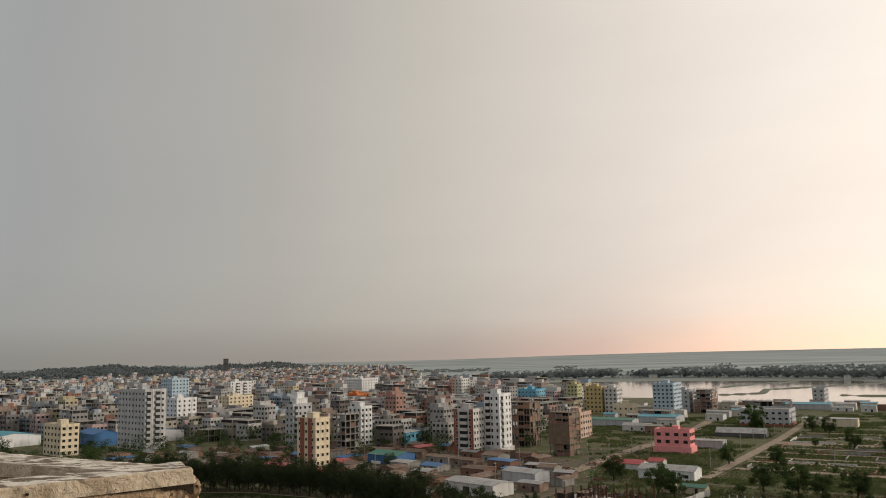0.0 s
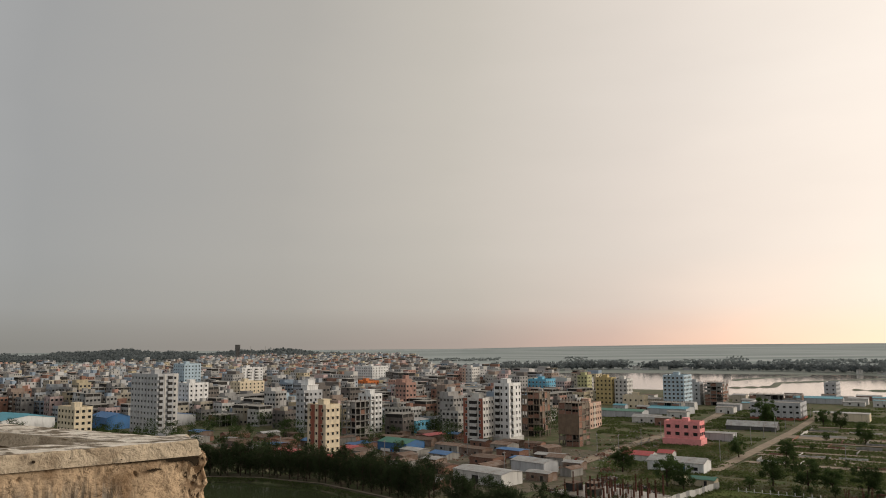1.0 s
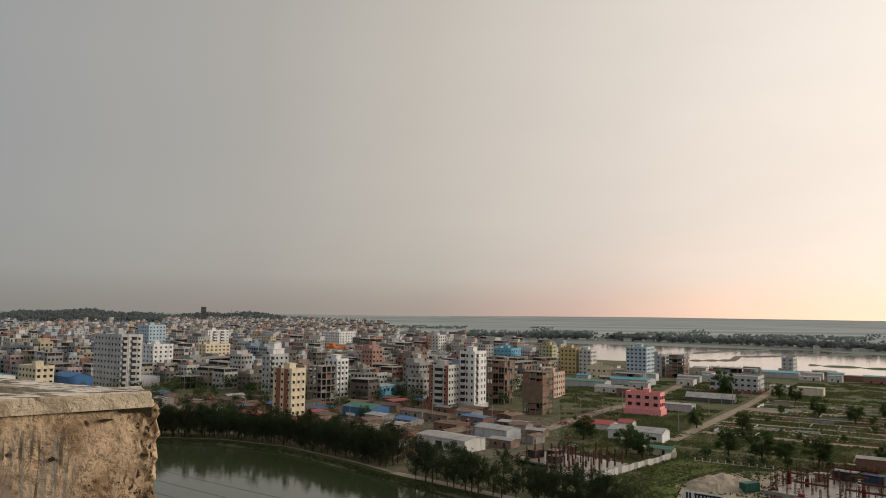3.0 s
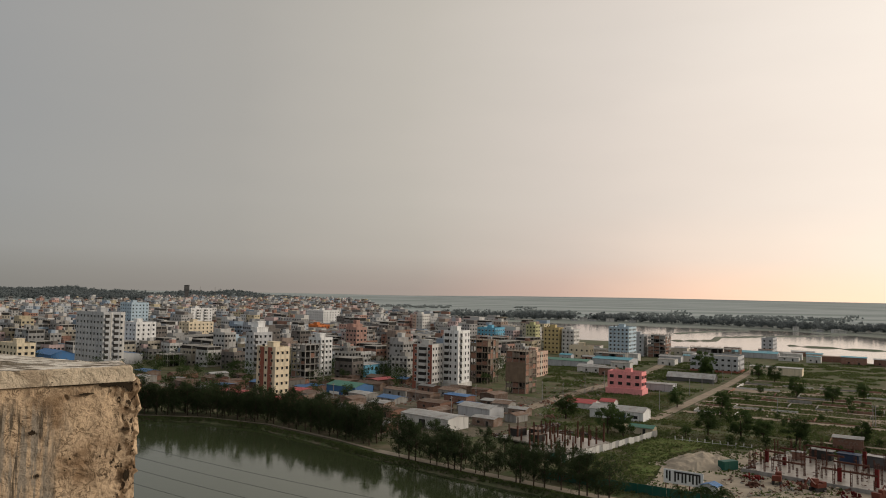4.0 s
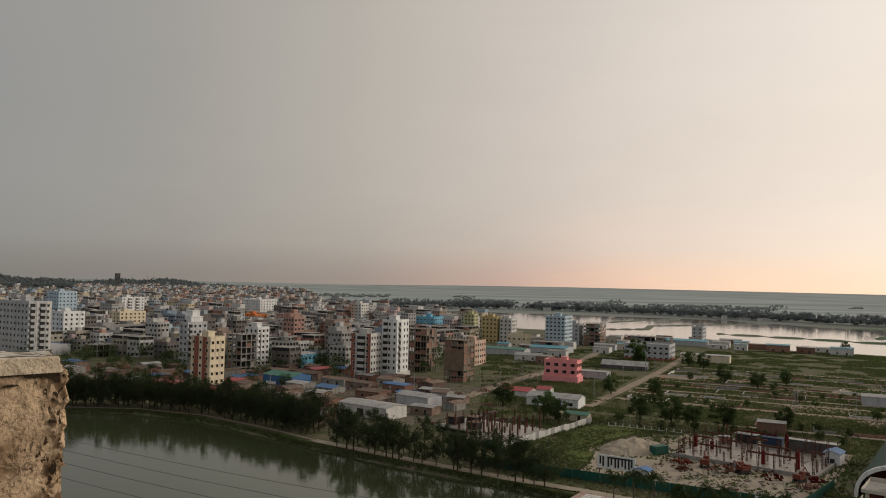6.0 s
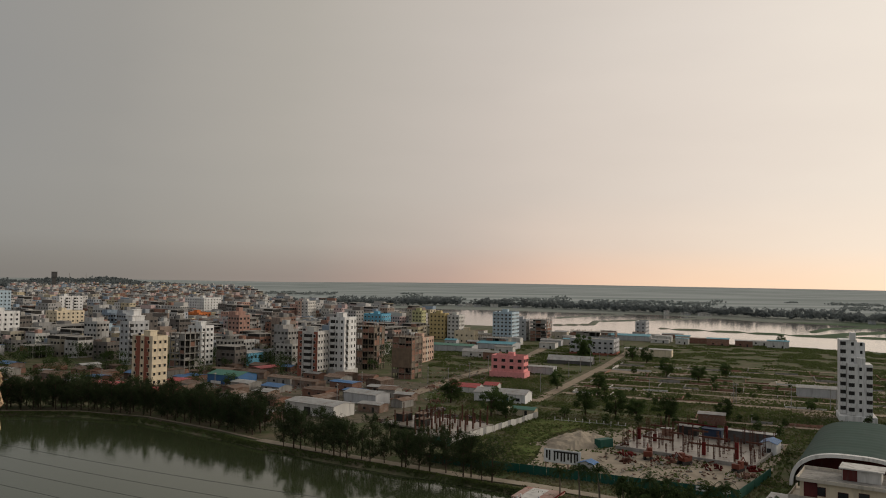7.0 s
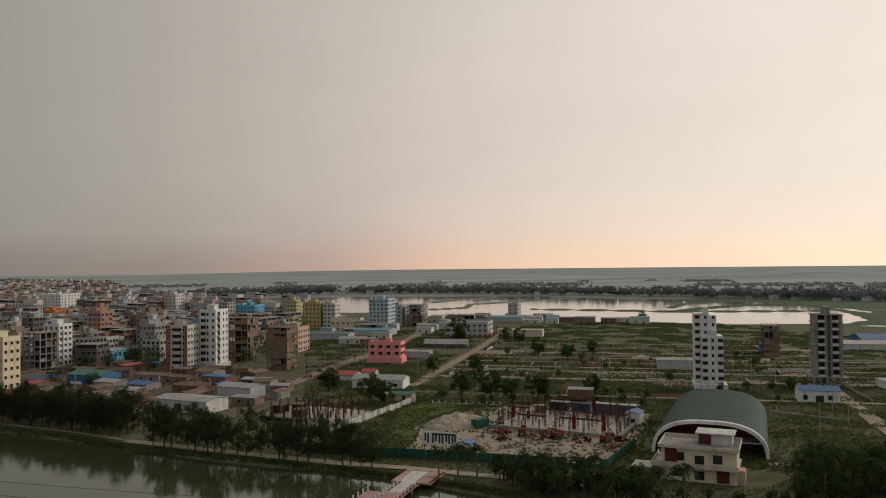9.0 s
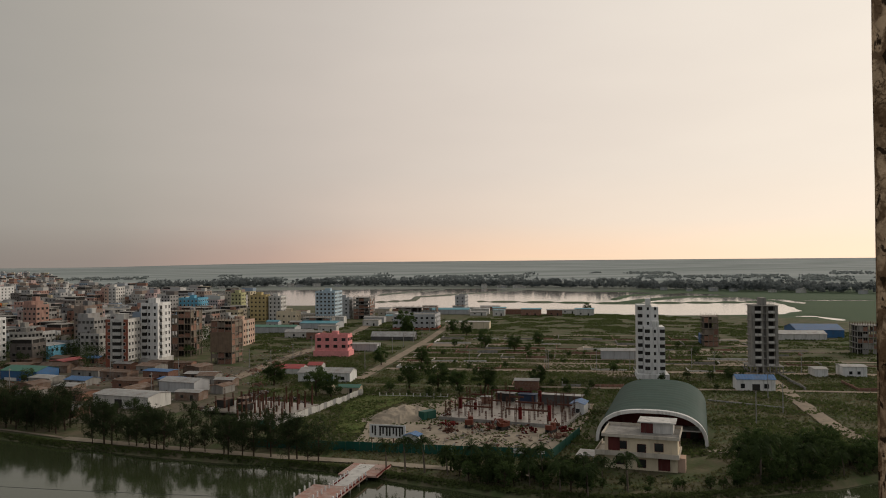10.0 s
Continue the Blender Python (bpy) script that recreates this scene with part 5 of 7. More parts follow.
def villa():
    ob = tagged(empty("villa", pose(117.5, 137.5, 0, 0, 0, 46)), "two-storey cream villa with roof terrace, balcony bands and red panels", "building")
    wl, wr = 16.0, 10.0
    part("wall", boxes((0, 0, -0.3, wr, wl, 7.2)), "cream", ob)
    part("balcony_slab", boxes((-1.6, -0.4, 3.2, wr, wl + 2.0, 3.55)), "beige", ob)
    part("balcony_rail", boxes((-1.6, -0.4, 3.55, -1.45, wl + 2.0, 4.25), (-1.45, wl + 1.85, 3.55, wr, wl + 2.0, 4.25), (-1.45, -0.4, 3.55, 0, -0.25, 4.25)), "beige", ob)
    part("roof_slab", boxes((-0.9, -0.5, 7.2, wr + 0.5, wl + 0.6, 7.5)), "beige", ob)
    part("roof_surface", boxes((-0.6, -0.2, 7.5, wr + 0.2, wl + 0.3, 7.53)), "concrete", ob, "stained grey roof terrace")
    bm = bmesh.new()
    for r in ((-0.9, -0.5, 7.5, -0.75, wl + 0.6, 7.9), (wr + 0.35, -0.5, 7.5, wr + 0.5, wl + 0.6, 8.2), (-0.75, -0.5, 7.5, wr + 0.35, -0.35, 8.2), (-0.75, wl + 0.45, 7.5, wr + 0.35, wl + 0.6, 8.0)):
        box(bm, *r)
    part("parapet", bm, "beige", ob)
    part("roof_room", boxes((4.0, 1.2, 7.53, 9.0, 8.4, 9.9)), "offwhite", ob)
    part("roof_room_slab", boxes((3.4, 0.6, 9.9, 9.6, 9.0, 10.15)), "offwhite", ob)
    part("red_panel", boxes((3.9, 5.6, 7.53, 3.99, 8.3, 9.8)), "maroon", ob)
    part("red_panel", boxes((-0.1, 12.6, 4.0, -0.01, 15.2, 7.1)), "maroon", ob)
    part("red_panel", boxes((-0.1, 1.6, 0.2, -0.01, 4.2, 3.1)), "maroon", ob)
    for y, z in ((12.0, 4.5), (7.8, 4.0), (4.0, 4.4), (12.5, 1.0), (7.8, 0.6)):
        window(window_mesh(1.8, 1.7, False, "maroon"), ob, pose(-0.005, y, z) @ LEFT)
    for x, z in ((3, 1.0), (7, 4.4)):
        window(window_mesh(1.2, 1.5, False, "brickred"), ob, pose(x, -0.005, z))
    part("side_stair_wall", boxes((0.6, -1.6, -0.3, 4.0, -0.02, 3.1)), "peach", ob)
    part("car_port_roof", boxes((-1.0, wl + 2.2, 2.4, 5.0, wl + 6.5, 2.55)), "tin", ob)
    for x, y in ((-0.8, wl + 6.3), (4.8, wl + 6.3), (-0.8, wl + 2.5), (4.8, wl + 2.5)):
        part("post", boxes((x - 0.07, y - 0.07, -0.3, x + 0.07, y + 0.07, 2.4)), "pole", ob)


villa()


# ---- trees ----
def leaf_quads(centres, radii, per, size, rng, flat=0.8, slim=0.55):
    """Small leaf clumps: quads of random turn round the given centres. Returns verts and faces."""
    n = len(centres) * per
    c = np.repeat(np.asarray(centres, float), per, 0)
    r = np.repeat(np.asarray(radii, float), per)[:, None]
    d = rng.normal(size=(n, 3))
    d /= np.linalg.norm(d, axis=1, keepdims=True)
    p = c + d * r * rng.uniform(0.35, 1.0, (n, 1)) * np.array([1, 1, flat])
    a = rng.normal(size=(n, 3))
    a /= np.linalg.norm(a, axis=1, keepdims=True)
    b = np.cross(a, rng.normal(size=(n, 3)))
    b /= np.linalg.norm(b, axis=1, keepdims=True)
    s = size * rng.uniform(0.6, 1.4, (n, 1))
    v = np.stack([p - a * s - b * s * slim, p + a * s * 0.9 - b * s * slim * 0.6, p + a * s + b * s * slim, p - a * s * 0.8 + b * s * slim * 0.7], 1).reshape(-1, 3)
    f = np.arange(n * 4).reshape(-1, 4)
    return v, f


def tree(kind, height, seed, at=(0, 0), low=0.10, dense=24):
    """A tree with a tapered trunk, limbs and a gappy crown of small leaf clumps. kind: 'broad' or 'casuarina'."""
    rng = np.random.default_rng(seed)
    ob = empty("tree", pose(at[0], at[1], 0))
    bm = bmesh.new()
    lean = Vector((rng.uniform(-0.06, 0.06), rng.uniform(-0.06, 0.06), 1))
    centres, radii = [], []
    if kind == "broad":
        top = lean * height * 0.6
        tube(bm, (0, 0, -0.3), top * 0.5, height * 0.035, height * 0.026), tube(bm, top * 0.5, top, height * 0.026, height * 0.016)
        for i in range(9):
            a, z = rng.uniform(0, 6.28), rng.uniform(0.14, 0.5)
            base = lean * height * z
            end = base + Vector((math.cos(a), math.sin(a), rng.uniform(0.5, 1.2))) * height * rng.uniform(0.18, 0.3)
            tube(bm, base, end, height * 0.013, height * 0.005, 5)
            for k in range(3):
                centres.append(end + Vector(rng.normal(size=3)) * height * 0.07)
                radii.append(height * rng.uniform(0.09, 0.15))
        for i in range(30):
            z = rng.uniform(0.2, 0.95)
            a, q = rng.uniform(0, 6.28), math.sqrt(rng.uniform(0.1, 1)) * height * 0.42 * math.sqrt(max(0.05, 1 - ((z - 0.52) / 0.46) ** 2))
            centres.append(Vector((math.cos(a) * q, math.sin(a) * q, height * z)))
            radii.append(height * rng.uniform(0.08, 0.15))
        v, f = leaf_quads(centres, radii, dense, height * (0.031 if dense < 40 else 0.02), rng)
        mat = "leaf"
    else:
        top = lean * height * 0.93
        tube(bm, (0, 0, -0.3), top * 0.5, height * 0.022, height * 0.015), tube(bm, top * 0.5, top, height * 0.015, height * 0.004)
        for i in range(46):
            z = rng.uniform(low, 0.98)
            a = rng.uniform(0, 6.28)
            reach = height * (0.40 * (1.05 - z) ** 0.8 + 0.07) * rng.uniform(0.5, 1.35)
            base = lean * height * z
            end = base + Vector((math.cos(a) * reach, math.sin(a) * reach, reach * rng.uniform(0.3, 0.9)))
            tube(bm, base, end, height * 0.005, height * 0.002, 4)
            for k in (0.55, 0.85, 1.05):
                centres.append(base.lerp(end, k) + Vector(rng.normal(size=3)) * height * 0.015)
                radii.append(height * rng.uniform(0.05, 0.085))
        v, f = leaf_quads(centres, radii, 17, height * 0.026, rng, 1.5, 0.22)
        mat = "needle"
    part("trunk", bm, "bark", ob)
    raw("crown", v.tolist(), f.tolist(), [mat], ob)
    return ob


def palm(height, seed, at=(0, 0)):
    rng = np.random.default_rng(seed)
    ob = empty("palm_tree", pose(at[0], at[1], 0))
    bm = bmesh.new()
    bend = Vector((rng.uniform(-0.12, 0.12), rng.uniform(-0.12, 0.12), 0)) * height
    pts = [Vector((0, 0, -0.3)), Vector((0, 0, height * 0.45)) + bend * 0.25, Vector((0, 0, height)) + bend]
    tube(bm, pts[0], pts[1], 0.22, 0.17), tube(bm, pts[1], pts[2], 0.17, 0.13)
    part("trunk", bm, "palmbark", ob)
    for k in range(14):
        a, up = 6.283 * k / 14 + rng.uniform(-0.25, 0.25), rng.uniform(0.05, 1.25) if k % 3 else rng.uniform(1.2, 1.9)
        reach = rng.uniform(3.0, 4.2)
        bm = bmesh.new()
        d = Vector((math.cos(a), math.sin(a), 0))
        s = Vector((-d.y, d.x, 0))
        mid = []
        for i in range(11):
            t = i / 10
            mid.append(pts[2] + d * reach * t * (1 - 0.2 * t) * (1 - 0.22 * up * (1 - t)) + Vector((0, 0, reach * (up * t - (0.5 + up * 0.85) * t * t))))
        for i in range(10):
            tube(bm, mid[i], mid[i + 1], 0.045 * (1 - i / 11), 0.045 * (1 - (i + 1) / 11), 3)
            for sg in (-1, 1):
                for q in (0.0, 0.5):
                    p0 = mid[i].lerp(mid[i + 1], q)
                    w = 0.85 * math.sin(math.pi * (0.14 + 0.80 * (i + q) / 10)) * rng.uniform(0.8, 1.15)
                    tip = p0 + s * sg * w + d * 0.38 + Vector((0, 0, -0.55 * w))
                    bm.faces.new([bm.verts.new(p0), bm.verts.new(mid[i].lerp(mid[i + 1], min(1, q + 0.42))), bm.verts.new(tip)])
        part("frond", bm, "frond", ob)
    return ob


def scatter(made, spots, group, label, category, rng, lo=0.8, hi=1.2):
    """Copies of a few made trees at the given places, turned and scaled a little."""
    for ob in made:
        tagged(ob, label, category, group)
    for i, (x, y) in enumerate(spots):
        s = rng.uniform(lo, hi)
        if i < len(made):
            made[i].matrix_world = pose(x, y, 0, 0, 0, rng.uniform(0, 360)) @ Matrix.Scale(s, 4)
        else:
            ob = copy_thing(made[i % len(made)], Matrix.Identity(4))
            ob.matrix_basis = pose(x, y, 0, 0, 0, rng.uniform(0, 360)) @ Matrix.Scale(s, 4)


rng = random.Random(7)


def along(pts, step, jitter=0.8, off=0.0):
    out = []
    pts = [Vector(p) for p in pts]
    left = 0.0
    for a, b in zip(pts, pts[1:]):
        d = (b - a).normalized()
        s = Vector((-d.y, d.x))
        x = left
        while x < (b - a).length:
            p = a + d * (x + rng.uniform(-jitter, jitter)) + s * (off + rng.uniform(-jitter, jitter))
            out.append((p.x, p.y))
            x += step
        left = x - (b - a).length
    return out


# the pond bank
THICK = [(-134, 301), (-99, 298), (-71, 294), (-45, 280), (-21, 256), (-10, 243)]
spots = along(THICK, 4.2, 1.0, 0) + along(THICK, 4.6, 1.2, 4.5) + along(THICK, 5.0, 1.4, 8.5)
scatter([tree("casuarina", 10, 100 + i, low=0.03) for i in range(5)], spots, "bank trees", "dark feathery casuarina tree on the pond bank", "tree", rng, 0.75, 1.2)
ROW = [(-2, 225.5), (17, 208), (41, 186), (50, 178)]
ROW2 = [(-4, 236), (20, 213), (42, 193.5)]
scatter([tree("casuarina", 9, 130 + i, low=0.14) for i in range(5)], along(ROW, 3.6, 1.4, 0.6) + along(ROW2, 5.5, 1.8, 4.0), "path trees", "slim dark casuarina tree beside the pond path", "tree", rng, 0.65, 1.25)
# palms along the bank
spots = [(60, 168), (63.5, 165), (67, 162), (71, 158.5), (75, 154.5), (78, 150), (83, 143), (88, 139), (93, 135), (99, 131), (128, 124), (88, 146), (95, 141), (80, 156), (134, 123), (85, 149), (91, 143), (97, 137), (72, 161), (125, 128), (131, 127), (138, 122), (143, 124), (136, 128), (86, 136), (90, 132), (148, 120)]
scatter([palm(6.0, 160 + i) for i in range(4)], spots, "bank palms", "young coconut palm on the pond bank", "palm tree", rng, 0.7, 1.15)
# thickets round the villa
spots = []
for _ in range(1400):
    x, y = rng.uniform(72, 200), rng.uniform(110, 170)
    a, d = math.degrees(math.atan2(x, y)), math.hypot(x, y)
    near_bank = line_distance(POND, np.array([x]), np.array([y]), True)[0]
    if inside(POND, np.array([x]), np.array([y]))[0] or near_bank < 2.5 or math.hypot(x - 122, y - 145) < 15.5 or math.hypot(x - 137, y - 170) < 19:
        continue
    if 34.5 < a < 44.5 and d < 200:
        continue
    if (a < 47 and near_bank < 13) or (a >= 44.5 and d < 214):
        if all((x - p) ** 2 + (y - q) ** 2 > 2.7 ** 2 for p, q in spots):
            spots.append((x, y))
scatter([tree("broad", 5.2, 200 + i) for i in range(5)], spots, "thicket", "leafy dark green garden tree", "tree", rng, 0.45, 1.25)
scatter([tree("broad", 2.4, 210 + i) for i in range(3)], [(96 + 3.1 * i + rng.uniform(-1, 1), 131.5 - 0.75 * i + rng.uniform(-3, 4)) for i in range(15)], "villa bushes", "low dark green bush before the villa", "bush", rng, 0.6, 1.3)
# single trees in the plots and the town
spots = [(117, 333), (135, 329), (191, 375), (196, 352), (219, 366), (206, 449), (210, 438), (62, 300), (70, 268), (74, 263), (114, 262), (120, 258), (128, 252), (105, 268), (150, 252)]
scatter([tree("broad", 9, 230 + i, dense=75) for i in range(4)], spots, "plot trees", "round-crowned dark green tree standing alone", "tree", rng, 0.85, 1.2)
spots = []
while len(spots) < 46:
    p = grid(rng.uniform(-46, 90), rng.uniform(10, 170))
    if free(*p, 2) and 225 < math.hypot(*p) and math.hypot(p[0] - 137, p[1] - 180) > 30 and not (84 < p[0] < 140 and 185 < p[1] < 245):
        spots.append(p)
spots += [(105, 250), (111, 254), (116, 248), (123, 244), (129, 247), (136, 240), (142, 236), (150, 232), (154, 226), (100, 256), (95, 262), (133, 236)]
scatter([tree("broad", 3.6, 240 + i) for i in range(4)], spots, "plot bushes", "low dark green bush between the plot walls", "bush", rng, 0.55, 1.25)
big = tree("broad", 16, 250, (176, 456), dense=90)
tagged(big, "large spreading rain tree beside the lane", "tree")
lone = tree("broad", 9, 251, (381, 557))
tagged(lone, "thin lone tree at the lake shore", "tree")

# ---- the town ----
PITCH = (12.6, 13.8)
u50, v50 = Vector((math.cos(radians(L)), math.sin(radians(L)))), Vector((-math.sin(radians(L)), math.cos(radians(L))))


def town_edge(d):
    """The bearing at which the town ends towards the lake, at a distance."""
    return float(np.interp(d, [400, 480, 560, 630, 700, 760, 900, 1050, 1300, 2000, 2700], [-5, -6.5, -8, -9.5, -12, -9, -3.5, -0.5, 1.5, 3.0, 5.0]))


SIGHT = [(math.degrees(math.atan2(-x, y)), math.hypot(x, y)) for x, y in ((-83, 752), (-168, 655), (-95, 915), (80, 676), (121, 620), (107, 648), (18, 770), (-210, 830), (-262, 770), (-178, 552), (-84, 442), (-40, 436))]


def kept_low(x, y):
    """True where only low houses stand, so that the taller ones behind show over them."""
    az, d = math.degrees(math.atan2(-x, y)), math.hypot(x, y)
    return (az < -3 and d < 660) or any(abs(az - a) < 1.25 and 0.55 * q < d < q for a, q in SIGHT)


def town_house(w, d, floors, seed):
    """A flat-roofed town house with rows of windows, some balconies, stair head and tank."""
    rr = random.Random(seed)
    ob = empty("town_house", Matrix.Identity(4))
    h = floors * 3.0 + rr.uniform(-0.3, 0.5)
    bm = bmesh.new()
    cut = rr.random() < 0.5 and floors > 3
    box(bm, -w / 2, -d / 2, -0.3, w / 2, d / 2, h)
    if cut:
        box(bm, -w / 2 + 0.3, -d / 2 + d * 0.4, h, w / 2 - 0.3, d / 2, h + 2.9)
    for x0, y0, x1, y1 in ((-w / 2, -d / 2, w / 2, -d / 2 + 0.15), (-w / 2, -d / 2 + 0.15, -w / 2 + 0.15, d / 2)):
        box(bm, x0, y0, h, x1, y1, h + 0.9)
    part("wall", bm, "house", ob)
    bm = bmesh.new()
    for f in range(floors):
        z = f * 3.0 + 1.0
        for face, length in (("r", w), ("l", d)):
            n = max(2, int(length / rr.choice((2.3, 2.8, 3.2))))
            for i in range(n):
                a = -length / 2 + length * (i + 0.5) / n
                if rr.random() < 0.1:
                    continue
                ww, hh = 0.75, 1.35
                if face == "r":
                    box(bm, a - ww, -d / 2 - 0.04, z, a + ww, -d / 2 + 0.02, z + hh, 0), box(bm, a - ww - 0.2, -d / 2 - 0.45, z + hh, a + ww + 0.2, -d / 2, z + hh + 0.1, 1)
                else:
                    box(bm, -w / 2 - 0.04, a - ww, z, -w / 2 + 0.02, a + ww, z + hh, 0), box(bm, -w / 2 - 0.45, a - ww - 0.2, z + hh, -w / 2, a + ww + 0.2, z + hh + 0.1, 1)
    part("windows", bm, ("glass", "concrete"), ob)["kind"] = "stuff"
    if rr.random() < 0.55:
        bm = bmesh.new()
        for f in range(1, floors):
            box(bm, -w / 2 - 1.0, -d / 2 + 1, f * 3.0 - 0.1, -w / 2, -d / 2 + 4.2, f * 3.0 + 0.9)
        part("balconies", bm, "concrete" if rr.random() < 0.5 else "offwhite", ob)["kind"] = "stuff"
    if seed % 6 == 1:
        # solid near-black block under the top slab, shade painted as an open storey
        part("open_storey", boxes((-w / 2 + 0.5, -d / 2 + 0.5, h + 0.05, w / 2 - 0.5, d / 2 - 0.5, h + 2.6)), "recess", ob, "dark block for the shade of an unwalled top storey")
        part("top_slab", boxes((-w / 2 - 0.3, -d / 2 - 0.3, h + 2.6, w / 2 + 0.3, d / 2 + 0.3, h + 2.85)), "concrete", ob)
        for x in (-w / 2 + 0.25, 0, w / 2 - 0.25):
            part("column", boxes((x - 0.18, -d / 2 + 0.02, h + 0.05, x + 0.18, -d / 2 + 0.38, h + 2.6)), "concrete", ob)
    part("roof", boxes((-w / 2 + 0.16, -d / 2 + 0.16, h, w / 2 - 0.16, d / 2 - 0.16 if not cut else -d / 2 + d * 0.4, h + 0.05)), "concrete", ob)
    part("stair_head", boxes((0.3, 0.5, h, 3.3, 3.8, h + (5.4 if cut else 2.6))), "house" if rr.random() < 0.7 else "concrete", ob)
    if rr.random() < 0.7:
        piece("water_tank", tank_mesh(), ob, "", pose(-w / 4, d / 4, h + (2.9 if cut else 0.05)))
    return ob


rng = random.Random(11)
places = []
for i in range(-90, 130):
    for j in range(-90, 130):
        p = u50 * (i * PITCH[0]) + v50 * (j * PITCH[1])
        p = p + Vector((rng.uniform(-2, 2), rng.uniform(-2, 2)))
        d, az = p.length, math.degrees(math.atan2(-p.x, p.y))
        near = float(np.interp(az, [-12, -6, 0, 6, 12, 16, 34], [470, 432, 425, 418, 455, 520, 560]))
        if near < d < 1040 and town_edge(d) < az < 34 and free(p.x, p.y, 5.5) and rng.random() < (0.72 if d < 560 else 0.9):
            places.append((d, p.x, p.y))
places.sort()
kinds = [town_house(rng.uniform(8, 11), rng.uniform(8.5, 12.0), f, 300 + k) for k, f in enumerate((2, 3, 3, 4, 4, 4, 5, 5, 5, 6, 6, 7))]
first = set()
for d, x, y in places[:300]:
    roll = rng.random()
    k = rng.randrange(0, 5) if d < 560 and roll < 0.88 else (rng.randrange(1, 9) if roll < 0.85 else rng.randrange(8, 12))
    if kept_low(x, y):
        k = rng.randrange(0, 3)
    m = pose(x, y, 0, 0, 0, L + rng.choice((0, 0, 0, 0, 7, -6)) + rng.uniform(-2, 2))
    ob = kinds[k]
    if k in first:
        ob = copy_thing(ob, m)
    else:
        first.add(k)
        ob.matrix_world = m
    tagged(ob, "weathered concrete town house with flat roof and dark windows" if k < 8 else "tall plastered town apartment house with rows of windows", "house", "town houses")
for k in range(12):
    if k not in first:
        kinds[k].matrix_world = pose(-300 - 20 * k, 700, 0, 0, 0, L)
        tagged(kinds[k], "weathered concrete town house with flat roof", "house", "town houses")


def far_quarter(name, d0, d1, pitch, seed, label, given=()):
    """The far part of the town, joined: houses with window rows."""
    rr = random.Random(seed)
    verts, faces, idx = [], [], []

    def put(c, a, x0, y0, z0, x1, y1, z1, mi):
        n = len(verts)
        co, si = math.cos(a), math.sin(a)
        for x, y, z in ((x0, y0, z0), (x1, y0, z0), (x1, y1, z0), (x0, y1, z0), (x0, y0, z1), (x1, y0, z1), (x1, y1, z1), (x0, y1, z1)):
            verts.append((c[0] + x * co - y * si, c[1] + x * si + y * co, z))
        for q in ((4, 5, 6, 7), (0, 1, 5, 4), (1, 2, 6, 5), (2, 3, 7, 6), (3, 0, 4, 7)):
            faces.append(tuple(n + t for t in q))
            idx.append(3 if mi == 0 and q[0] == 4 else mi)

    def pane(c, a, face, at, lo, hi, z0, z1):
        """A window leaf just proud of the wall."""
        n = len(verts)
        co, si = math.cos(a), math.sin(a)
        for t, z in ((lo, z0), (hi, z0), (hi, z1), (lo, z1)):
            x, y = (t, at) if face == "r" else (at, t)
            verts.append((c[0] + x * co - y * si, c[1] + x * si + y * co, z))
        faces.append((n, n + 1, n + 2, n + 3))
        idx.append(1)

    n = int(d1 / pitch) + 2
    spots = list(given)
    for i in range(-n, n):
        for j in range(-n, n):
            if given:
                continue
            p = u50 * (i * pitch) + v50 * (j * pitch) + Vector((rr.uniform(-4, 4), rr.uniform(-4, 4)))
            d, az = p.length, math.degrees(math.atan2(-p.x, p.y))
            if not (d0 < d < d1 and town_edge(d) < az < 33) or rr.random() < 0.12:
                continue
            if az > 18 and d > 1500 + 500 * rr.random():
                continue
            spots.append((p.x, p.y))
    for p in spots:
        w, dd, fl = rr.uniform(7, 11.5), rr.uniform(7.5, 12.5), rr.choice((2, 3, 3, 4, 4, 5, 5, 6, 7))
        if given and kept_low(*p):
            fl = min(fl, 3)
        h, a = fl * 3.0, radians(L + rr.uniform(-8, 8))
        z = -0.5 if math.hypot(*p) < 2430 else float(ground_height(np.array([p[0]]), np.array([p[1]]))[0]) - 0.5
        put(p, a, -w / 2, -dd / 2, z, w / 2, dd / 2, z + h, 0)
        top = rr.random()
        if top < 0.1:
            # dark inset block: an open top storey's shade put into colour
            put(p, a, -w / 2 + 0.6, -dd / 2 + 0.6, z + h, w / 2 - 0.6, dd / 2 - 0.6, z + h + 2.5, 2)
            put(p, a, -w / 2 - 0.3, -dd / 2 - 0.3, z + h + 2.5, w / 2 + 0.3, dd / 2 + 0.3, z + h + 2.8, 0)
            put(p, a, -w / 2, -dd / 2, z + h, -w / 2 + 0.6, dd / 2, z + h + 0.9, 0)
        elif top < 0.6:
            k = rr.uniform(0.3, 0.7)
            put(p, a, -w / 2 + w * k, -dd / 2, z + h, w / 2, dd / 2, z + h + 3, 0)
        if rr.random() < 0.6:
            put(p, a, 0, -1, z + h, 3.4, 3, z + h + 2.7, 0)
        for f in range(max(0, fl - 5), fl):
            m = rr.choice((2, 3, 3, 4))
            q = rr.uniform(0.4, 0.75)
            for k in range(m):
                c = -w / 2 + w * (k + 0.5) / m
                pane(p, a, "r", -dd / 2 - 0.04, c - q, c + q, z + f * 3 + 0.9, z + f * 3 + 2.2)
                c = -dd / 2 + dd * (k + 0.5) / m
                pane(p, a, "l", -w / 2 - 0.04, c - q, c + q, z + f * 3 + 0.9, z + f * 3 + 2.2)
    ob = raw(name, verts, faces, ["farhouse", "glass", "recess", "concrete"], None, idx)
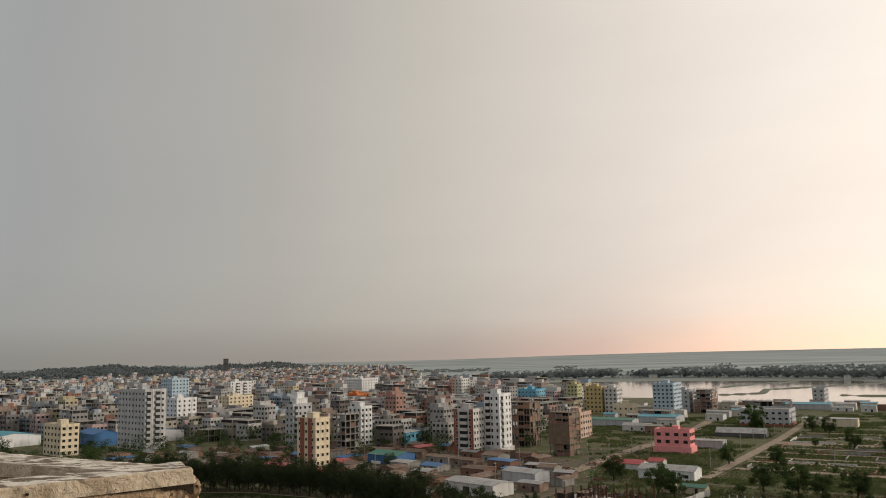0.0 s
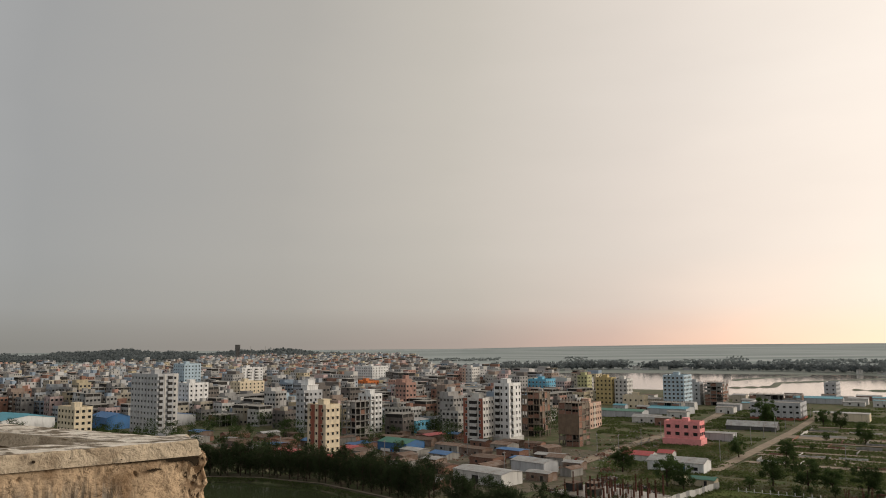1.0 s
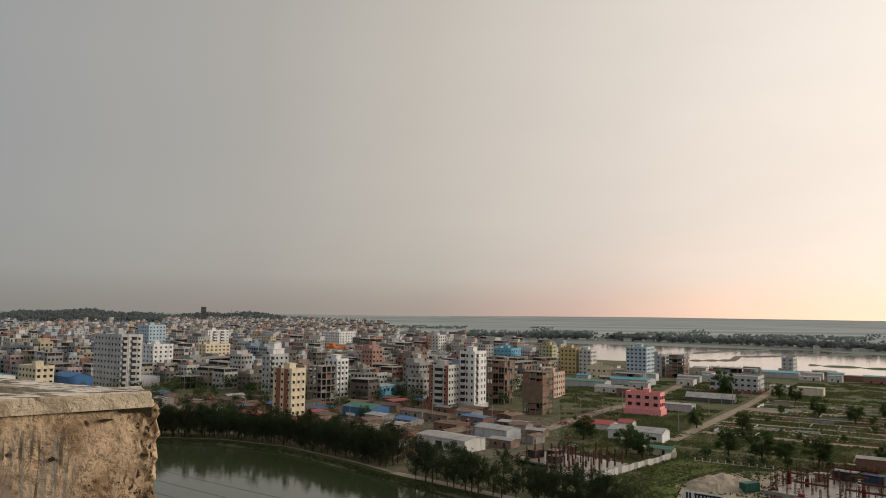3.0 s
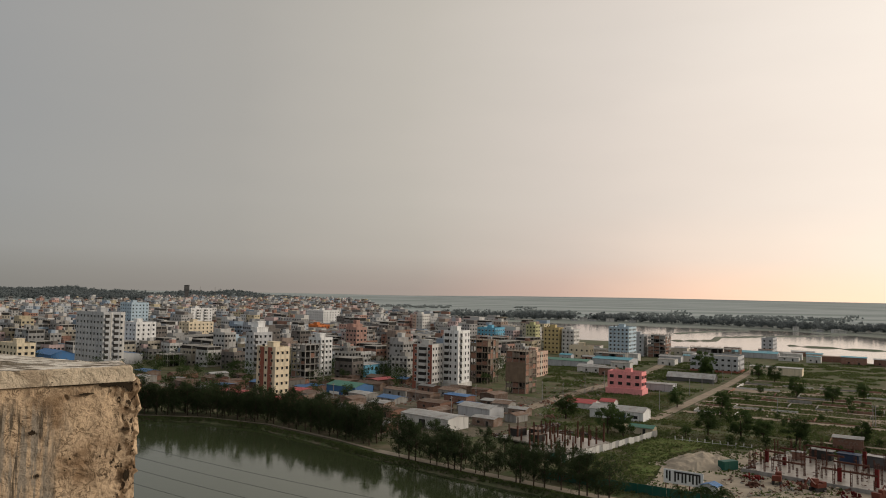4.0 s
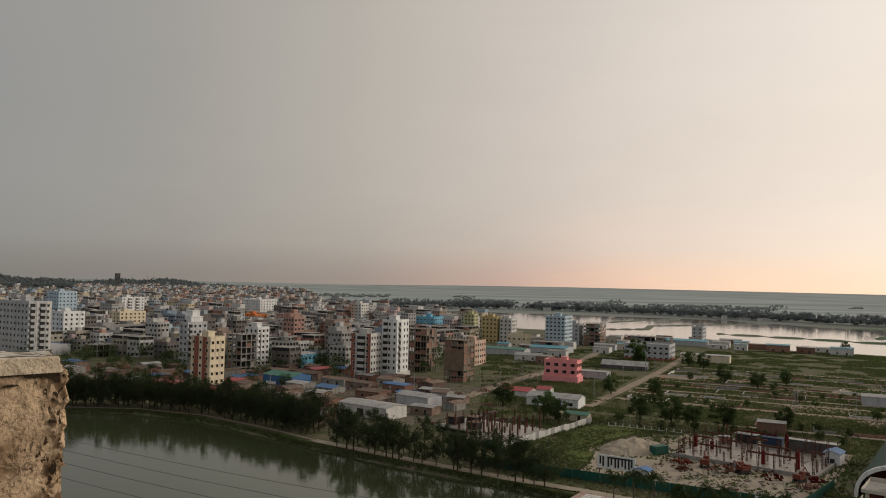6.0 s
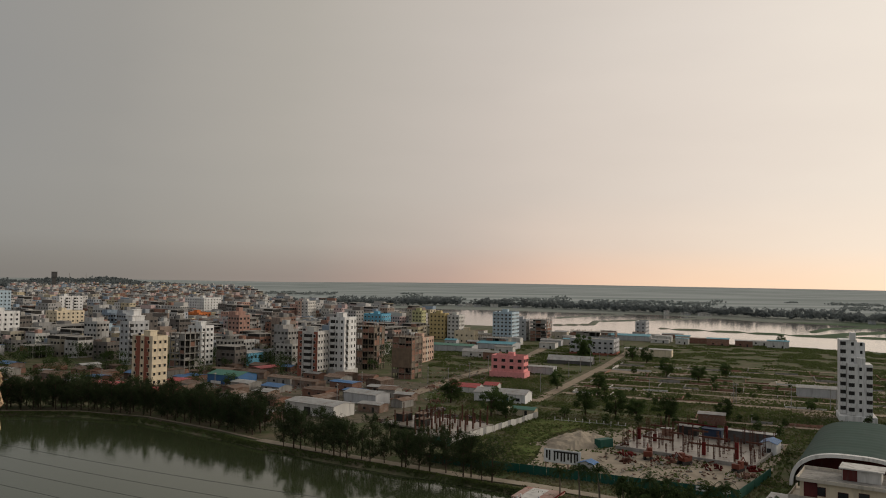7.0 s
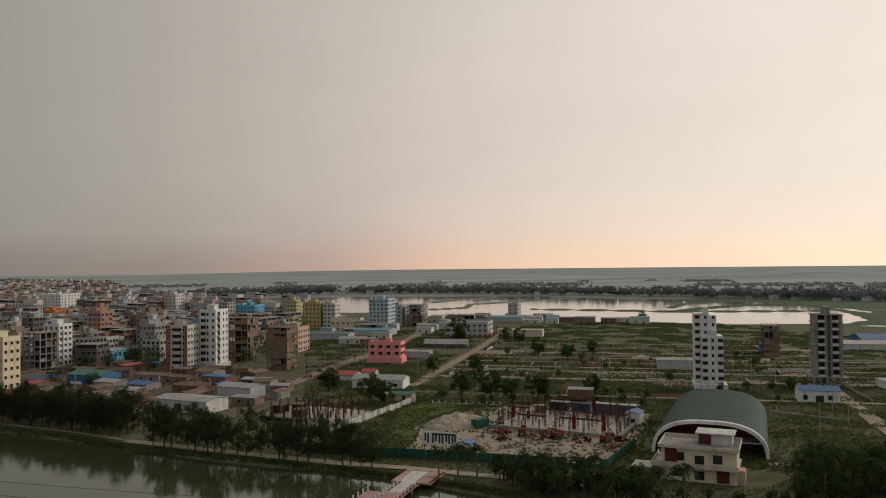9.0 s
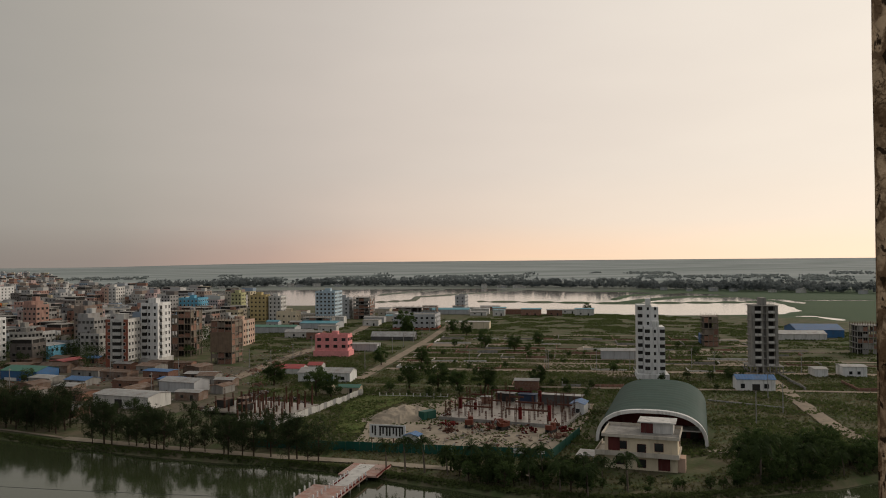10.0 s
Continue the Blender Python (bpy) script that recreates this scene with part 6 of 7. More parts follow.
    tagged(ob, label, "houses", kind="stuff")


far_quarter("distant_houses", 0, 0, 20, 4, "close-built concrete houses of the inner town", [(x, y) for _, x, y in places[300:]])
far_quarter("distant_houses", 1040, 1500, 17, 5, "crowded pale houses of the farther town quarter")
far_quarter("distant_houses", 1500, 2500, 24, 6, "small pale houses at the town's far edge")

# trees between the houses
rng = random.Random(23)
spots = []
while len(spots) < 170:
    d, az = rng.uniform(330, 900), rng.uniform(-12, 31)
    x, y = -math.sin(radians(az)) * d, math.cos(radians(az)) * d
    if town_edge(d) < az and (d > 420 or (az > 6 and d > 350)) and free(x, y, 2):
        spots.append((x, y))
town_spots = list(spots)

spots = []
while len(spots) < 130:
    d, az = rng.uniform(270, 500), rng.uniform(-8, 30)
    x, y = -math.sin(radians(az)) * d, math.cos(radians(az)) * d
    if free(x, y, 2.5) and d > float(np.interp(az, [-8, -2, 4, 30], [395, 390, 340, 350])):
        spots.append((x, y))
town_spots += spots

# huts at the town's edge
rng = random.Random(31)
HUTS = [(-14, 262), (-40, 300), (-60, 330), (-90, 345), (-120, 350), (-170, 380), (-150, 430), (-80, 415), (0, 420), (40, 360), (52, 330), (40, 285)]
sheet("yard", [(-16, 262), (-40, 298), (-62, 326), (-92, 340), (-122, 346), (-120, 380), (-80, 405), (0, 412), (44, 372), (66, 350), (52, 326), (46, 284), (28, 262), (4, 250)], 0.17, "yard", "trodden grey-brown earth between the huts", "ground")
n = 0
tries = 0
while n < 95 and tries < 4000:
    tries += 1
    x, y = rng.uniform(-170, 60), rng.uniform(255, 430)
    if not inside(np.array(HUTS, float), np.array([x]), np.array([y]))[0]:
        continue
    w, d = rng.uniform(5, 9), rng.uniform(7, 14)
    if not free(x, y, 0.55 * math.hypot(w, d)):
        continue
    th = rng.choice((46, 46, 50, 57, -44))
    c = Matrix.Rotation(radians(th), 2) @ Vector((w / 2, d / 2))
    roof = rng.choice(("tin", "rust", "rust", "rust", "rust", "bluetin", "tin", "redtin"))
    shed({"tin": "low hut under a dull grey tin roof", "rust": "low hut under a rusty corrugated tin roof", "bluetin": "low hut under a faded blue tin roof", "redtin": "low hut under a faded red tin roof"}[roof],
         (x - c.x, y - c.y), th, w, d, rng.uniform(2.3, 3.6), roof, rng.choice(("brick", "brick", "concrete", "rust", "rust")), rng.uniform(0.3, 1.1), "l",
         (("l", d * 0.3, 1.1, 0.0, 2.0, "recess"), ("l", d * 0.7, 1.1, 1.0, 1.9, "glass")), name="hut")["group"] = "huts by the pond"
    n += 1
# low houses between the blue house, the lake and the lane
n = tries = 0
ZONE = np.array([(115, 450), (160, 505), (205, 560), (300, 575), (330, 560), (400, 520), (330, 640), (200, 680), (120, 640), (95, 520)], float)
while n < 34 and tries < 3000:
    tries += 1
    x, y = rng.uniform(90, 410), rng.uniform(440, 690)
    w, d = rng.uniform(6, 10), rng.uniform(9, 18)
    if not inside(ZONE, np.array([x]), np.array([y]))[0] or not free(x, y, 0.55 * math.hypot(w, d)):
        continue
    c = Matrix.Rotation(radians(F), 2) @ Vector((w / 2, d / 2))
    roof = rng.choice(("tin", "rust", "tin", "tealtin", "concrete"))
    shed("low walled house with a plain sheet roof", (x - c.x, y - c.y), F, w, d, rng.uniform(2.6, 5.5), roof, rng.choice(("brick", "offwhite", "greyplaster", "beige")), rng.uniform(0.2, 1.0), "l",
         (("l", d * 0.3, 1.2, 0.0, 2.0, "recess"), ("l", d * 0.7, 1.3, 1.0, 2.1, "glass")), name="house")["group"] = "low houses by the lake"
    n += 1


# ---- far woods ----
def woods(name, spots, hgt, spread, per, size, seed, label, mat="hazed_farwood"):
    """A belt of trees too far to tell apart: trunks are hidden, crowns are clumps of leaf quads."""
    rr = np.random.default_rng(seed)
    centres, radii = [], []
    zs = ground_height(np.array([s[0] for s in spots]), np.array([s[1] for s in spots]))
    for (x, y, k), z in zip(spots, zs):
        for _ in range(9 if mat == "leaf" else 5):
            h = hgt * k
            centres.append((x + rr.normal() * spread * k, y + rr.normal() * spread * k, z + h * rr.uniform(0.25, 0.85)))
            radii.append(h * rr.uniform(0.16, 0.34))
    v, f = leaf_quads(centres, radii, per, size, rr, 0.75)
    ob = raw(name, v.tolist(), f.tolist(), [mat])
    tagged(ob, label, "woods", kind="stuff")


rng = random.Random(41)
woods("town_trees", [(x, y, rng.uniform(0.7, 1.4)) for x, y in town_spots], 8.0, 1.6, 60, 0.22, 9, "dark green trees between the houses", "leaf")
BELT = [(20, 1260), (112, 1335), (190, 1385), (316, 1398), (446, 1304), (558, 1174), (670, 1034), (744, 895), (800, 775), (865, 670), (911, 595)]
spots = [(x, y, rng.uniform(0.7, 1.35)) for x, y in along(BELT, 6, 4, 0)] + [(x, y, rng.uniform(0.6, 1.1)) for x, y in along(BELT, 6, 5, 25)] + [(x, y, rng.uniform(0.7, 1.3)) for x, y in along(BELT, 8, 8, 60)] + [(x, y, rng.uniform(0.7, 1.3)) for x, y in along(BELT, 10, 10, 110)]
spots = [s for s in spots if noise.noise(Vector((s[0] / 70, s[1] / 70, 0))) > -0.42]
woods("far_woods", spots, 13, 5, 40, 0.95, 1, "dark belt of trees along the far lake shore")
spots = []
while len(spots) < 1500:
    d, az = rng.uniform(2480, 3050), rng.uniform(5.5, 33)
    if rng.random() < 0.35 + 0.65 * min(1, (az - 5) / 6):
        spots.append((-math.sin(radians(az)) * d, math.cos(radians(az)) * d, rng.uniform(0.7, 1.2)))
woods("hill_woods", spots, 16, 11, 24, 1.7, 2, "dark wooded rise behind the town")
spots = []
for d, a0, a1 in ((1700, -57, -40), (1850, -50, -38), (1950, -30, -8), (2250, -58, -30), (2300, -20, 2)):
    az = a0
    while az < a1:
        dd = d * rng.uniform(0.93, 1.08)
        if noise.noise(Vector((az / 3, d / 300, 0))) > 0.0:
            spots.append((-math.sin(radians(az)) * dd, math.cos(radians(az)) * dd, rng.uniform(0.35, 0.8)))
        az += rng.uniform(0.05, 0.16)
woods("plain_woods", spots, 6, 12, 22, 1.8, 3, "low haze-paled belts of trees on the far plain", "hazewood")


def shore_houses():
    """Small pale houses among the trees of the far shore and the plain, too far to tell apart."""
    rr = random.Random(77)
    bm = bmesh.new()
    for x, y in along(BELT, 16, 9, -16) + along(BELT, 20, 14, 45):
        if noise.noise(Vector((x / 120, y / 120, 5))) < 0.0 or rr.random() < 0.35:
            continue
        w, d, h = rr.uniform(6, 13), rr.uniform(5, 9), rr.uniform(3, 6)
        z = float(ground_height(np.array([x]), np.array([y]))[0]) - 0.4
        k = 0 if rr.random() < 0.6 else 1
        box(bm, x - w / 2, y - d / 2, z, x + w / 2, y + d / 2, z + h, k)
        box(bm, x - w / 2 - 0.5, y - d / 2 - 0.5, z + h, x + w / 2 + 0.5, y + d / 2 + 0.5, z + h + 0.6, 2)
    tagged(part("distant_houses", bm, ("offwhite", "greyplaster", "tin")), "small pale houses along the far lake shore", "houses", kind="stuff")


shore_houses()


def water_tower():
    d, az = 2300, radians(15.5)
    ob = tagged(empty("water_tower", pose(-math.sin(az) * d, math.cos(az) * d, 0, 0, 0, 20)), "dark square tower standing over the far town", "tower")
    part("shaft", boxes((-5, -5, 0, 5, 5, 36)), "darkgrey", ob)
    part("tank", boxes((-6.5, -6.5, 36, 6.5, 6.5, 49), (-7, -7, 49, 7, 7, 50)), "darkgrey", ob)
    for a, h in ((0.9, 46), (1.9, 46)):
        m = Matrix.Rotation(-radians(a * 1.0), 4, "Z") @ ob.matrix_world
        mast = tagged(empty("radio_mast", pose(m.translation.x, m.translation.y, 0)), "thin grey radio mast over the town", "mast")
        bm = bmesh.new()
        tube(bm, (0, 0, 0), (0, 0, h), 0.9, 0.5, 5)
        part("mast_tube", bm, "concrete", mast)


water_tower()


# ---- the building plots ----
rng = random.Random(53)


def low_wall(a, b, h, mat, label):
    a, b = Vector(a), Vector(b)
    d = b - a
    ob = empty("boundary_wall", pose(a.x, a.y, 0, 0, 0, math.degrees(math.atan2(d.y, d.x))))
    tagged(ob, label, "wall", "plot walls")
    n = max(2, int(d.length / 3))
    bm = bmesh.new()
    top = [h * rng.uniform(0.75, 1.05) for _ in range(n + 1)]
    rows = []
    for i in range(n + 1):
        x = d.length * i / n
        rows.append([bm.verts.new((x, y, z)) for y, z in ((-0.12, -0.3), (-0.12, top[i]), (0.12, top[i]), (0.12, -0.3))])
    for r0, r1 in zip(rows, rows[1:]):
        for k in range(3):
            bm.faces.new((r0[k], r0[k + 1], r1[k + 1], r1[k]))
    bm.faces.new(rows[0]), bm.faces.new(rows[-1][::-1])
    bmesh.ops.recalc_face_normals(bm, faces=bm.faces)
    part("wall", bm, mat, ob)
    for i in range(0, n + 1, 2) if a.length < 330 else ():
        x = d.length * i / n
        part("pillar", boxes((x - 0.18, -0.18, -0.3, x + 0.18, 0.18, top[i] + 0.15)), mat, ob)
    return ob


lanes = [-42, 0, 23, 38, 57, 75, 98, 124, 150]
count = 0
for u0, u1 in zip(lanes, lanes[1:]):
    v = 8.0
    while v < 225 - u0 * 0.4:
        w = rng.uniform(10, 22)
        if u0 < -10 and v < 55:
            v += w
            continue
        mat = rng.choice(("brick", "concrete", "concrete", "offwhite", "brick"))
        label = {"brick": "low bare brick wall round a plot", "concrete": "low grey concrete wall round a plot", "offwhite": "low pale plastered wall round a plot"}[mat]
        mid = (u0 + u1) / 2 if rng.random() < 0.5 else u1 - 3
        p, q = grid(u0 + 3, v), grid(mid, v)
        if free(*p, 3) and free(*q, 3) and rng.random() < 0.75:
            low_wall(p, q, rng.uniform(0.5, 1.3), mat, label)
        p, q = grid(u0 + 2.6, v), grid(u0 + 2.6, v + w * rng.uniform(0.5, 1))
        if free(*p, 4) and free(*q, 4) and rng.random() < 0.6:
            low_wall(p, q, rng.uniform(0.5, 1.4), mat, label)
        v += w
# patches of bare sand and of dense grass
for i in range(26):
    u, v = rng.uniform(-38, 150), rng.uniform(10, 200)
    a, b = rng.uniform(5, 10), rng.uniform(6, 16)
    pts = []
    for k in range(18):
        t = 6.283 * k / 18
        s = 1 + 0.25 * math.sin(3 * t + i) + 0.12 * math.sin(7 * t + i * 2)
        pts.append(grid(u + a * s * math.cos(t), v + b * s * math.sin(t)))
    if u < -10 and v < 60:
        continue
    sheet("bare_patch", pts, 0.14 + 0.003 * i, "sand" if i % 3 == 0 else "dirtroad", "bare trodden earth between the plots", "ground")


def tufts(name, n, region, size, hgt, mat, label, seed):
    rr = np.random.default_rng(seed)
    pts = region(rr, n)
    c = np.array([(x, y, 0.15 + hgt * rr.uniform(0.1, 1)) for x, y in pts])
    c[:, 2] += ground_height(c[:, 0], c[:, 1])
    v, f = leaf_quads(c, rr.uniform(0.4, 1.2, n) * size, 5, size * 0.5, rr, 0.5)
    tagged(raw(name, v.tolist(), f.tolist(), [mat]), label, "plants", kind="stuff")


def in_plots(rr, n):
    out = []
    while len(out) < n:
        x, y = rr.uniform(45, 420, 20000), rr.uniform(130, 560, 20000)
        az, d = np.degrees(np.arctan2(x, y)), np.hypot(x, y)
        gu, gv = (x - O.x) * U.x + (y - O.y) * U.y, (x - O.x) * V.x + (y - O.y) * V.y
        ok = (d > 195) & (az > 10) & (az < 58) & ~((np.abs(gv) < 4.5) & (gu > -8))
        for k in lanes:
            ok &= ~((gv > 3) & (np.abs(gu - k) < 2.4))
        ok &= line_distance([(40, 308), (53, 327), (80, 372), (112, 420), (190, 560)], x, y) > 5
        for a, b in zip(x[ok], y[ok]):
            if noise.noise(Vector((a / 14, b / 14, 1.7))) + 0.25 * 0.5 * noise.noise(Vector((a / 3, b / 3, 3))) > -0.10:
                out.append((a, b))
    return out[:n]


def on_bank(rr, n):
    i, k, off = rr.integers(0, 13, n), rr.uniform(0, 1, (n, 1)), rr.uniform(0.3, 2.8, n)
    a, b = POND[i], POND[i + 1]
    p, d = a + (b - a) * k, (b - a) / np.linalg.norm(b - a, axis=1, keepdims=True)
    return list(zip(p[:, 0] - d[:, 1] * off, p[:, 1] + d[:, 0] * off))


tufts("scrub", 56000, in_plots, 0.6, 0.3, "scrub", "rough grass and scrub over the vacant plots", 3)
def in_meadow(rr, n):
    """Even cover of short grass over the nearer plots, clear of lanes, yards and water."""
    out = []
    yards = [np.array(q, float) for q in ([(58, 192), (66, 204), (74, 222), (92, 240), (112, 246), (146, 219), (121, 181), (100, 164)], [(44, 226), (65, 248), (59, 290), (28, 264)])]
    while len(out) < n:
        x, y = rr.uniform(50, 300, 20000), rr.uniform(110, 380, 20000)
        gu, gv = (x - O.x) * U.x + (y - O.y) * U.y, (x - O.x) * V.x + (y - O.y) * V.y
        ok = (np.degrees(np.arctan2(x, y)) > 12) & (np.hypot(x, y) < 400) & ~inside(POND, x, y) & ~((np.abs(gv) < 4) & (gu > -30))
        for k in lanes:
            ok &= ~((gv > 3) & (np.abs(gu - k) < 2.0))
        for q in yards:
            ok &= ~inside(q, x, y)
        ok &= (line_distance([(248, 240), (231, 216), (212, 190), (188, 156), (180, 140)], x, y) > 2.6) & (line_distance(POND, x, y, True) > 1.5) & (line_distance([(90, 148), (68, 167), (56, 178), (41, 190)], x, y) > 1.6)
        ok &= ((x - 137) ** 2 + (y - 176) ** 2 > 20 ** 2) & ((x - 122) ** 2 + (y - 146) ** 2 > 12 ** 2)
        out += list(zip(x[ok], y[ok]))
    return out[:n]


tufts("meadow_grass", 42000, in_meadow, 0.42, 0.12, "meadow", "short green and dry grass between the plot walls", 6)
tufts("bank_grass", 6000, on_bank, 0.4, 0.15, "scrub", "green grass fringe along the pond", 4)


def power_pole(x, y, h, th):
    ob = tagged(empty("power_pole", pose(x, y, 0, 0, 0, th)), "concrete power pole with a crossarm", "pole", "power poles")
    bm = bmesh.new()
    tube(bm, (0, 0, -0.3), (0, 0, h), 0.17, 0.11, 7)
    part("shaft", bm, "pole", ob)
    part("crossarm", boxes((-0.9, -0.06, h - 0.7, 0.9, 0.06, h - 0.55)), "pole", ob)


for i in range(9):
    power_pole(*grid(-2 + 27 * i, -5), 8.5, 57)
for i in range(6):
    power_pole(*grid(4, 40 + 34 * i), 8.5, -33)
for x, y in ((70, 345), (86, 372), (102, 398), (62, 352), (30, 330), (5, 345), (-30, 335), (-75, 340), (-112, 338), (18, 300), (205, 195), (190, 175), (172, 168), (232, 262), (196, 280), (177, 290), (210, 272)):
    power_pole(x, y, rng.uniform(7.5, 9.5), rng.uniform(0, 90))
fallen = tagged(empty("fallen_pole", pose(196, 180, 0.3, 0, 0, 118)), "pale concrete pole lying aslant in the grass", "pole")
part("shaft", boxes((0, -0.2, -0.2, 24, 0.2, 0.25)), "pole", fallen)


# ---- building site with a finished slab, by the path ----
rr = random.Random(61)
site = tagged(empty("building_slab", pose(44, 226, 0, 0, 0, 45)), "concrete floor slab with rusty column bars", "building site")
part("slab", boxes((0, 0, 0.9, 30, 11.5, 1.3), (10, 11.5, 0.9, 30, 30, 1.3)), "wetslab", site)
for i in range(11):
    part("retaining_pier", boxes((i * 3 - 0.15, -0.3, -0.3, i * 3 + 0.15, 0, 1.2)), "concrete", site)
cols = [(2 + 4.4 * i, 1.2 + 4.8 * j) for i in range(7) for j in range(6) if (j < 3 or i > 1)]
for x, y in cols:
    hh = rr.uniform(2.8, 5.6)
    part("column", boxes((-0.22, -0.22, 0, 0.22, 0.22, hh * 0.6)), "rebar", site, "", pose(x, y, 1.3))
    bm = bmesh.new()
    for k in range(6):
        a = k * 1.047
        tube(bm, (0.2 * math.cos(a), 0.2 * math.sin(a), hh * 0.55), (0.22 * math.cos(a) + rr.uniform(-0.15, 0.15), 0.22 * math.sin(a), hh * 1.15), 0.06, 0.05, 4)
    part("rebar_cage", bm, "rebar", site, "", pose(x, y, 1.3))
for x, y, w, d, h in ((12, 15, 4, 3, 2.2), (20, 21, 4, 3, 2.2), (15, 25, 5, 3, 2.4)):
    hut = tagged(empty("site_shelter", site.matrix_world @ pose(x, y, 1.3)), "dark makeshift site shelter on the slab", "hut")
    part("wall", boxes((0, 0, 0, w, d, h)), "recess", hut)
    part("roof", boxes((-0.3, -0.3, h, w + 0.3, d + 0.3, h + 0.12)), "rust", hut)
fence = tagged(empty("site_fence", pose(44, 221.5, 0, 0, 0, 45.5)), "pale sheet-metal fence with posts round the site", "fence")
for i in range(30):
    part("panel", boxes((i * 2.0 + 0.03, -0.03 + 0.05 * (i % 2), -0.1, i * 2.0 + 1.97, 0.02 + 0.05 * (i % 2), rr.uniform(1.9, 2.3))), "offwhite" if rr.random() < 0.7 else "tin", fence)
net = tagged(empty("safety_net", pose(41.5, 226.0, 0, 0, 0, -45)), "bright green safety netting on the slab edge", "net")
bm = bmesh.new()
rows = [[bm.verts.new((x * 0.8, 0.3 * math.sin(x * 1.3 + z), z)) for x in range(9)] for z in (0.0, 1.2, 2.4)]
for r0, r1 in zip(rows, rows[1:]):
    for k in range(8):
        bm.faces.new((r0[k], r0[k + 1], r1[k + 1], r1[k]))
part("netting", bm, "greentin", net).modifiers.new("thick", "SOLIDIFY").thickness = 0.03

# ---- the larger site with red formwork ----
sheet("sand_yard", [(58, 192), (66, 204), (74, 222), (92, 240), (104, 236), (112, 246), (146, 219), (141, 205), (121, 181), (112, 172), (100, 164), (88, 171), (72, 182)], 0.3, "sand", "pale trodden sand of the building yard", "ground")
mound = bmesh.new()
nn = 26
vs = []
for i in range(nn + 1):
    row = []
    for j in range(nn + 1):
        x, y = -13 + 26 * i / nn, -9 + 18 * j / nn
        z = 2.3 * max(0, 1 - (x / 12.5) ** 2 - (y / 8.5) ** 2) ** 0.8 * (1 + 0.5 * noise.noise(Vector((x * 0.4, y * 0.4, 2)))) + 0.25 * noise.noise(Vector((x * 1.3, y * 1.3, 0)))
        row.append(mound.verts.new((x, y, max(z, -0.1))))
    vs.append(row)
for r0, r1 in zip(vs, vs[1:]):
    for k in range(nn):
        mound.faces.new((r0[k], r0[k + 1], r1[k + 1], r1[k]))
mo = part("sand_mound", mound, "sand", None, "", pose(85, 222, 0.25, 0, 0, 35))
tagged(mo, "broad mound of pale dredged sand", "sand mound")

frame_site = tagged(empty("foundation_slab", pose(93, 212, 0, 0, 0, -46)), "wet concrete foundation with rusty and red column forms", "building site")
W2, D2 = 37.0, 34.0
part("slab", boxes((0, 0, 0.2, W2, D2, 0.9)), "wetslab", frame_site)
part("edge_beam", boxes((-0.5, -0.5, 0.2, W2 + 0.5, -0.02, 1.3), (-0.5, 0, 0.2, -0.02, D2, 1.3), (W2 + 0.02, 0, 0.2, W2 + 0.5, D2, 1.3)), "concrete", frame_site)
for i in range(9):
    for j in range(8):
        if rr.random() < 0.12:
            continue
        x, y = 1.0 + (W2 - 2) * i / 8 + rr.uniform(-0.5, 0.5), 1.0 + (D2 - 2) * j / 7 + rr.uniform(-0.5, 0.5)
        hh = rr.uniform(2.5, 6.4)
        if rr.random() < 0.14:
            part("formwork", boxes((-0.45, -0.45, 0, 0.45, 0.45, hh * 0.75)), "redform", frame_site, "red steel column form", pose(x, y, 0.9))
        bm = bmesh.new()
        for k in range(6):
            a = k * 1.047
            tube(bm, (0.25 * math.cos(a), 0.25 * math.sin(a), 0), (0.25 * math.cos(a) + rr.uniform(-0.2, 0.2), 0.25 * math.sin(a) + rr.uniform(-0.2, 0.2), hh), 0.05, 0.045, 4)
        for z in (0.25, 0.5, 0.75):
            box(bm, -0.27, -0.27, hh * z, 0.27, 0.27, hh * z + 0.07)
        part("rebar_cage", bm, "rebar", frame_site, "", pose(x, y, 0.9))
for i, (x, y, w, d, h, mat) in enumerate(((15, 30, 5.5, 3, 2.8, "navy"), (7, 31, 6, 2.5, 2.6, "recess"), (22.5, 30, 13, 3, 3.2, "darkgrey"), (4, 25, 3, 2, 2.2, "brick"))):
    hut = tagged(empty("site_shelter", frame_site.matrix_world @ pose(x, y, 0.9)), "small sheet-metal site shelter", "hut")
    part("wall", boxes((0, 0, 0, w, d, h)), mat, hut)
    part("roof", boxes((-0.4, -0.4, h, w + 0.4, d + 0.4, h + 0.12)), "tin" if i != 0 else "navy", hut)
for j, z in ((1, 2.6), (3, 3.0), (5, 2.8), (7, 3.0)):
    for i in range(8):
        if rr.random() < 0.55:
            x0, x1, y = 1.0 + (W2 - 2) * i / 8, 1.0 + (W2 - 2) * (i + 1) / 8, 1.0 + (D2 - 2) * j / 7
            part("beam_form", boxes((x0, y - 0.2, z + 0.9, x1, y + 0.2, z + 1.35)), "rebar" if rr.random() < 0.9 else "redform", frame_site)


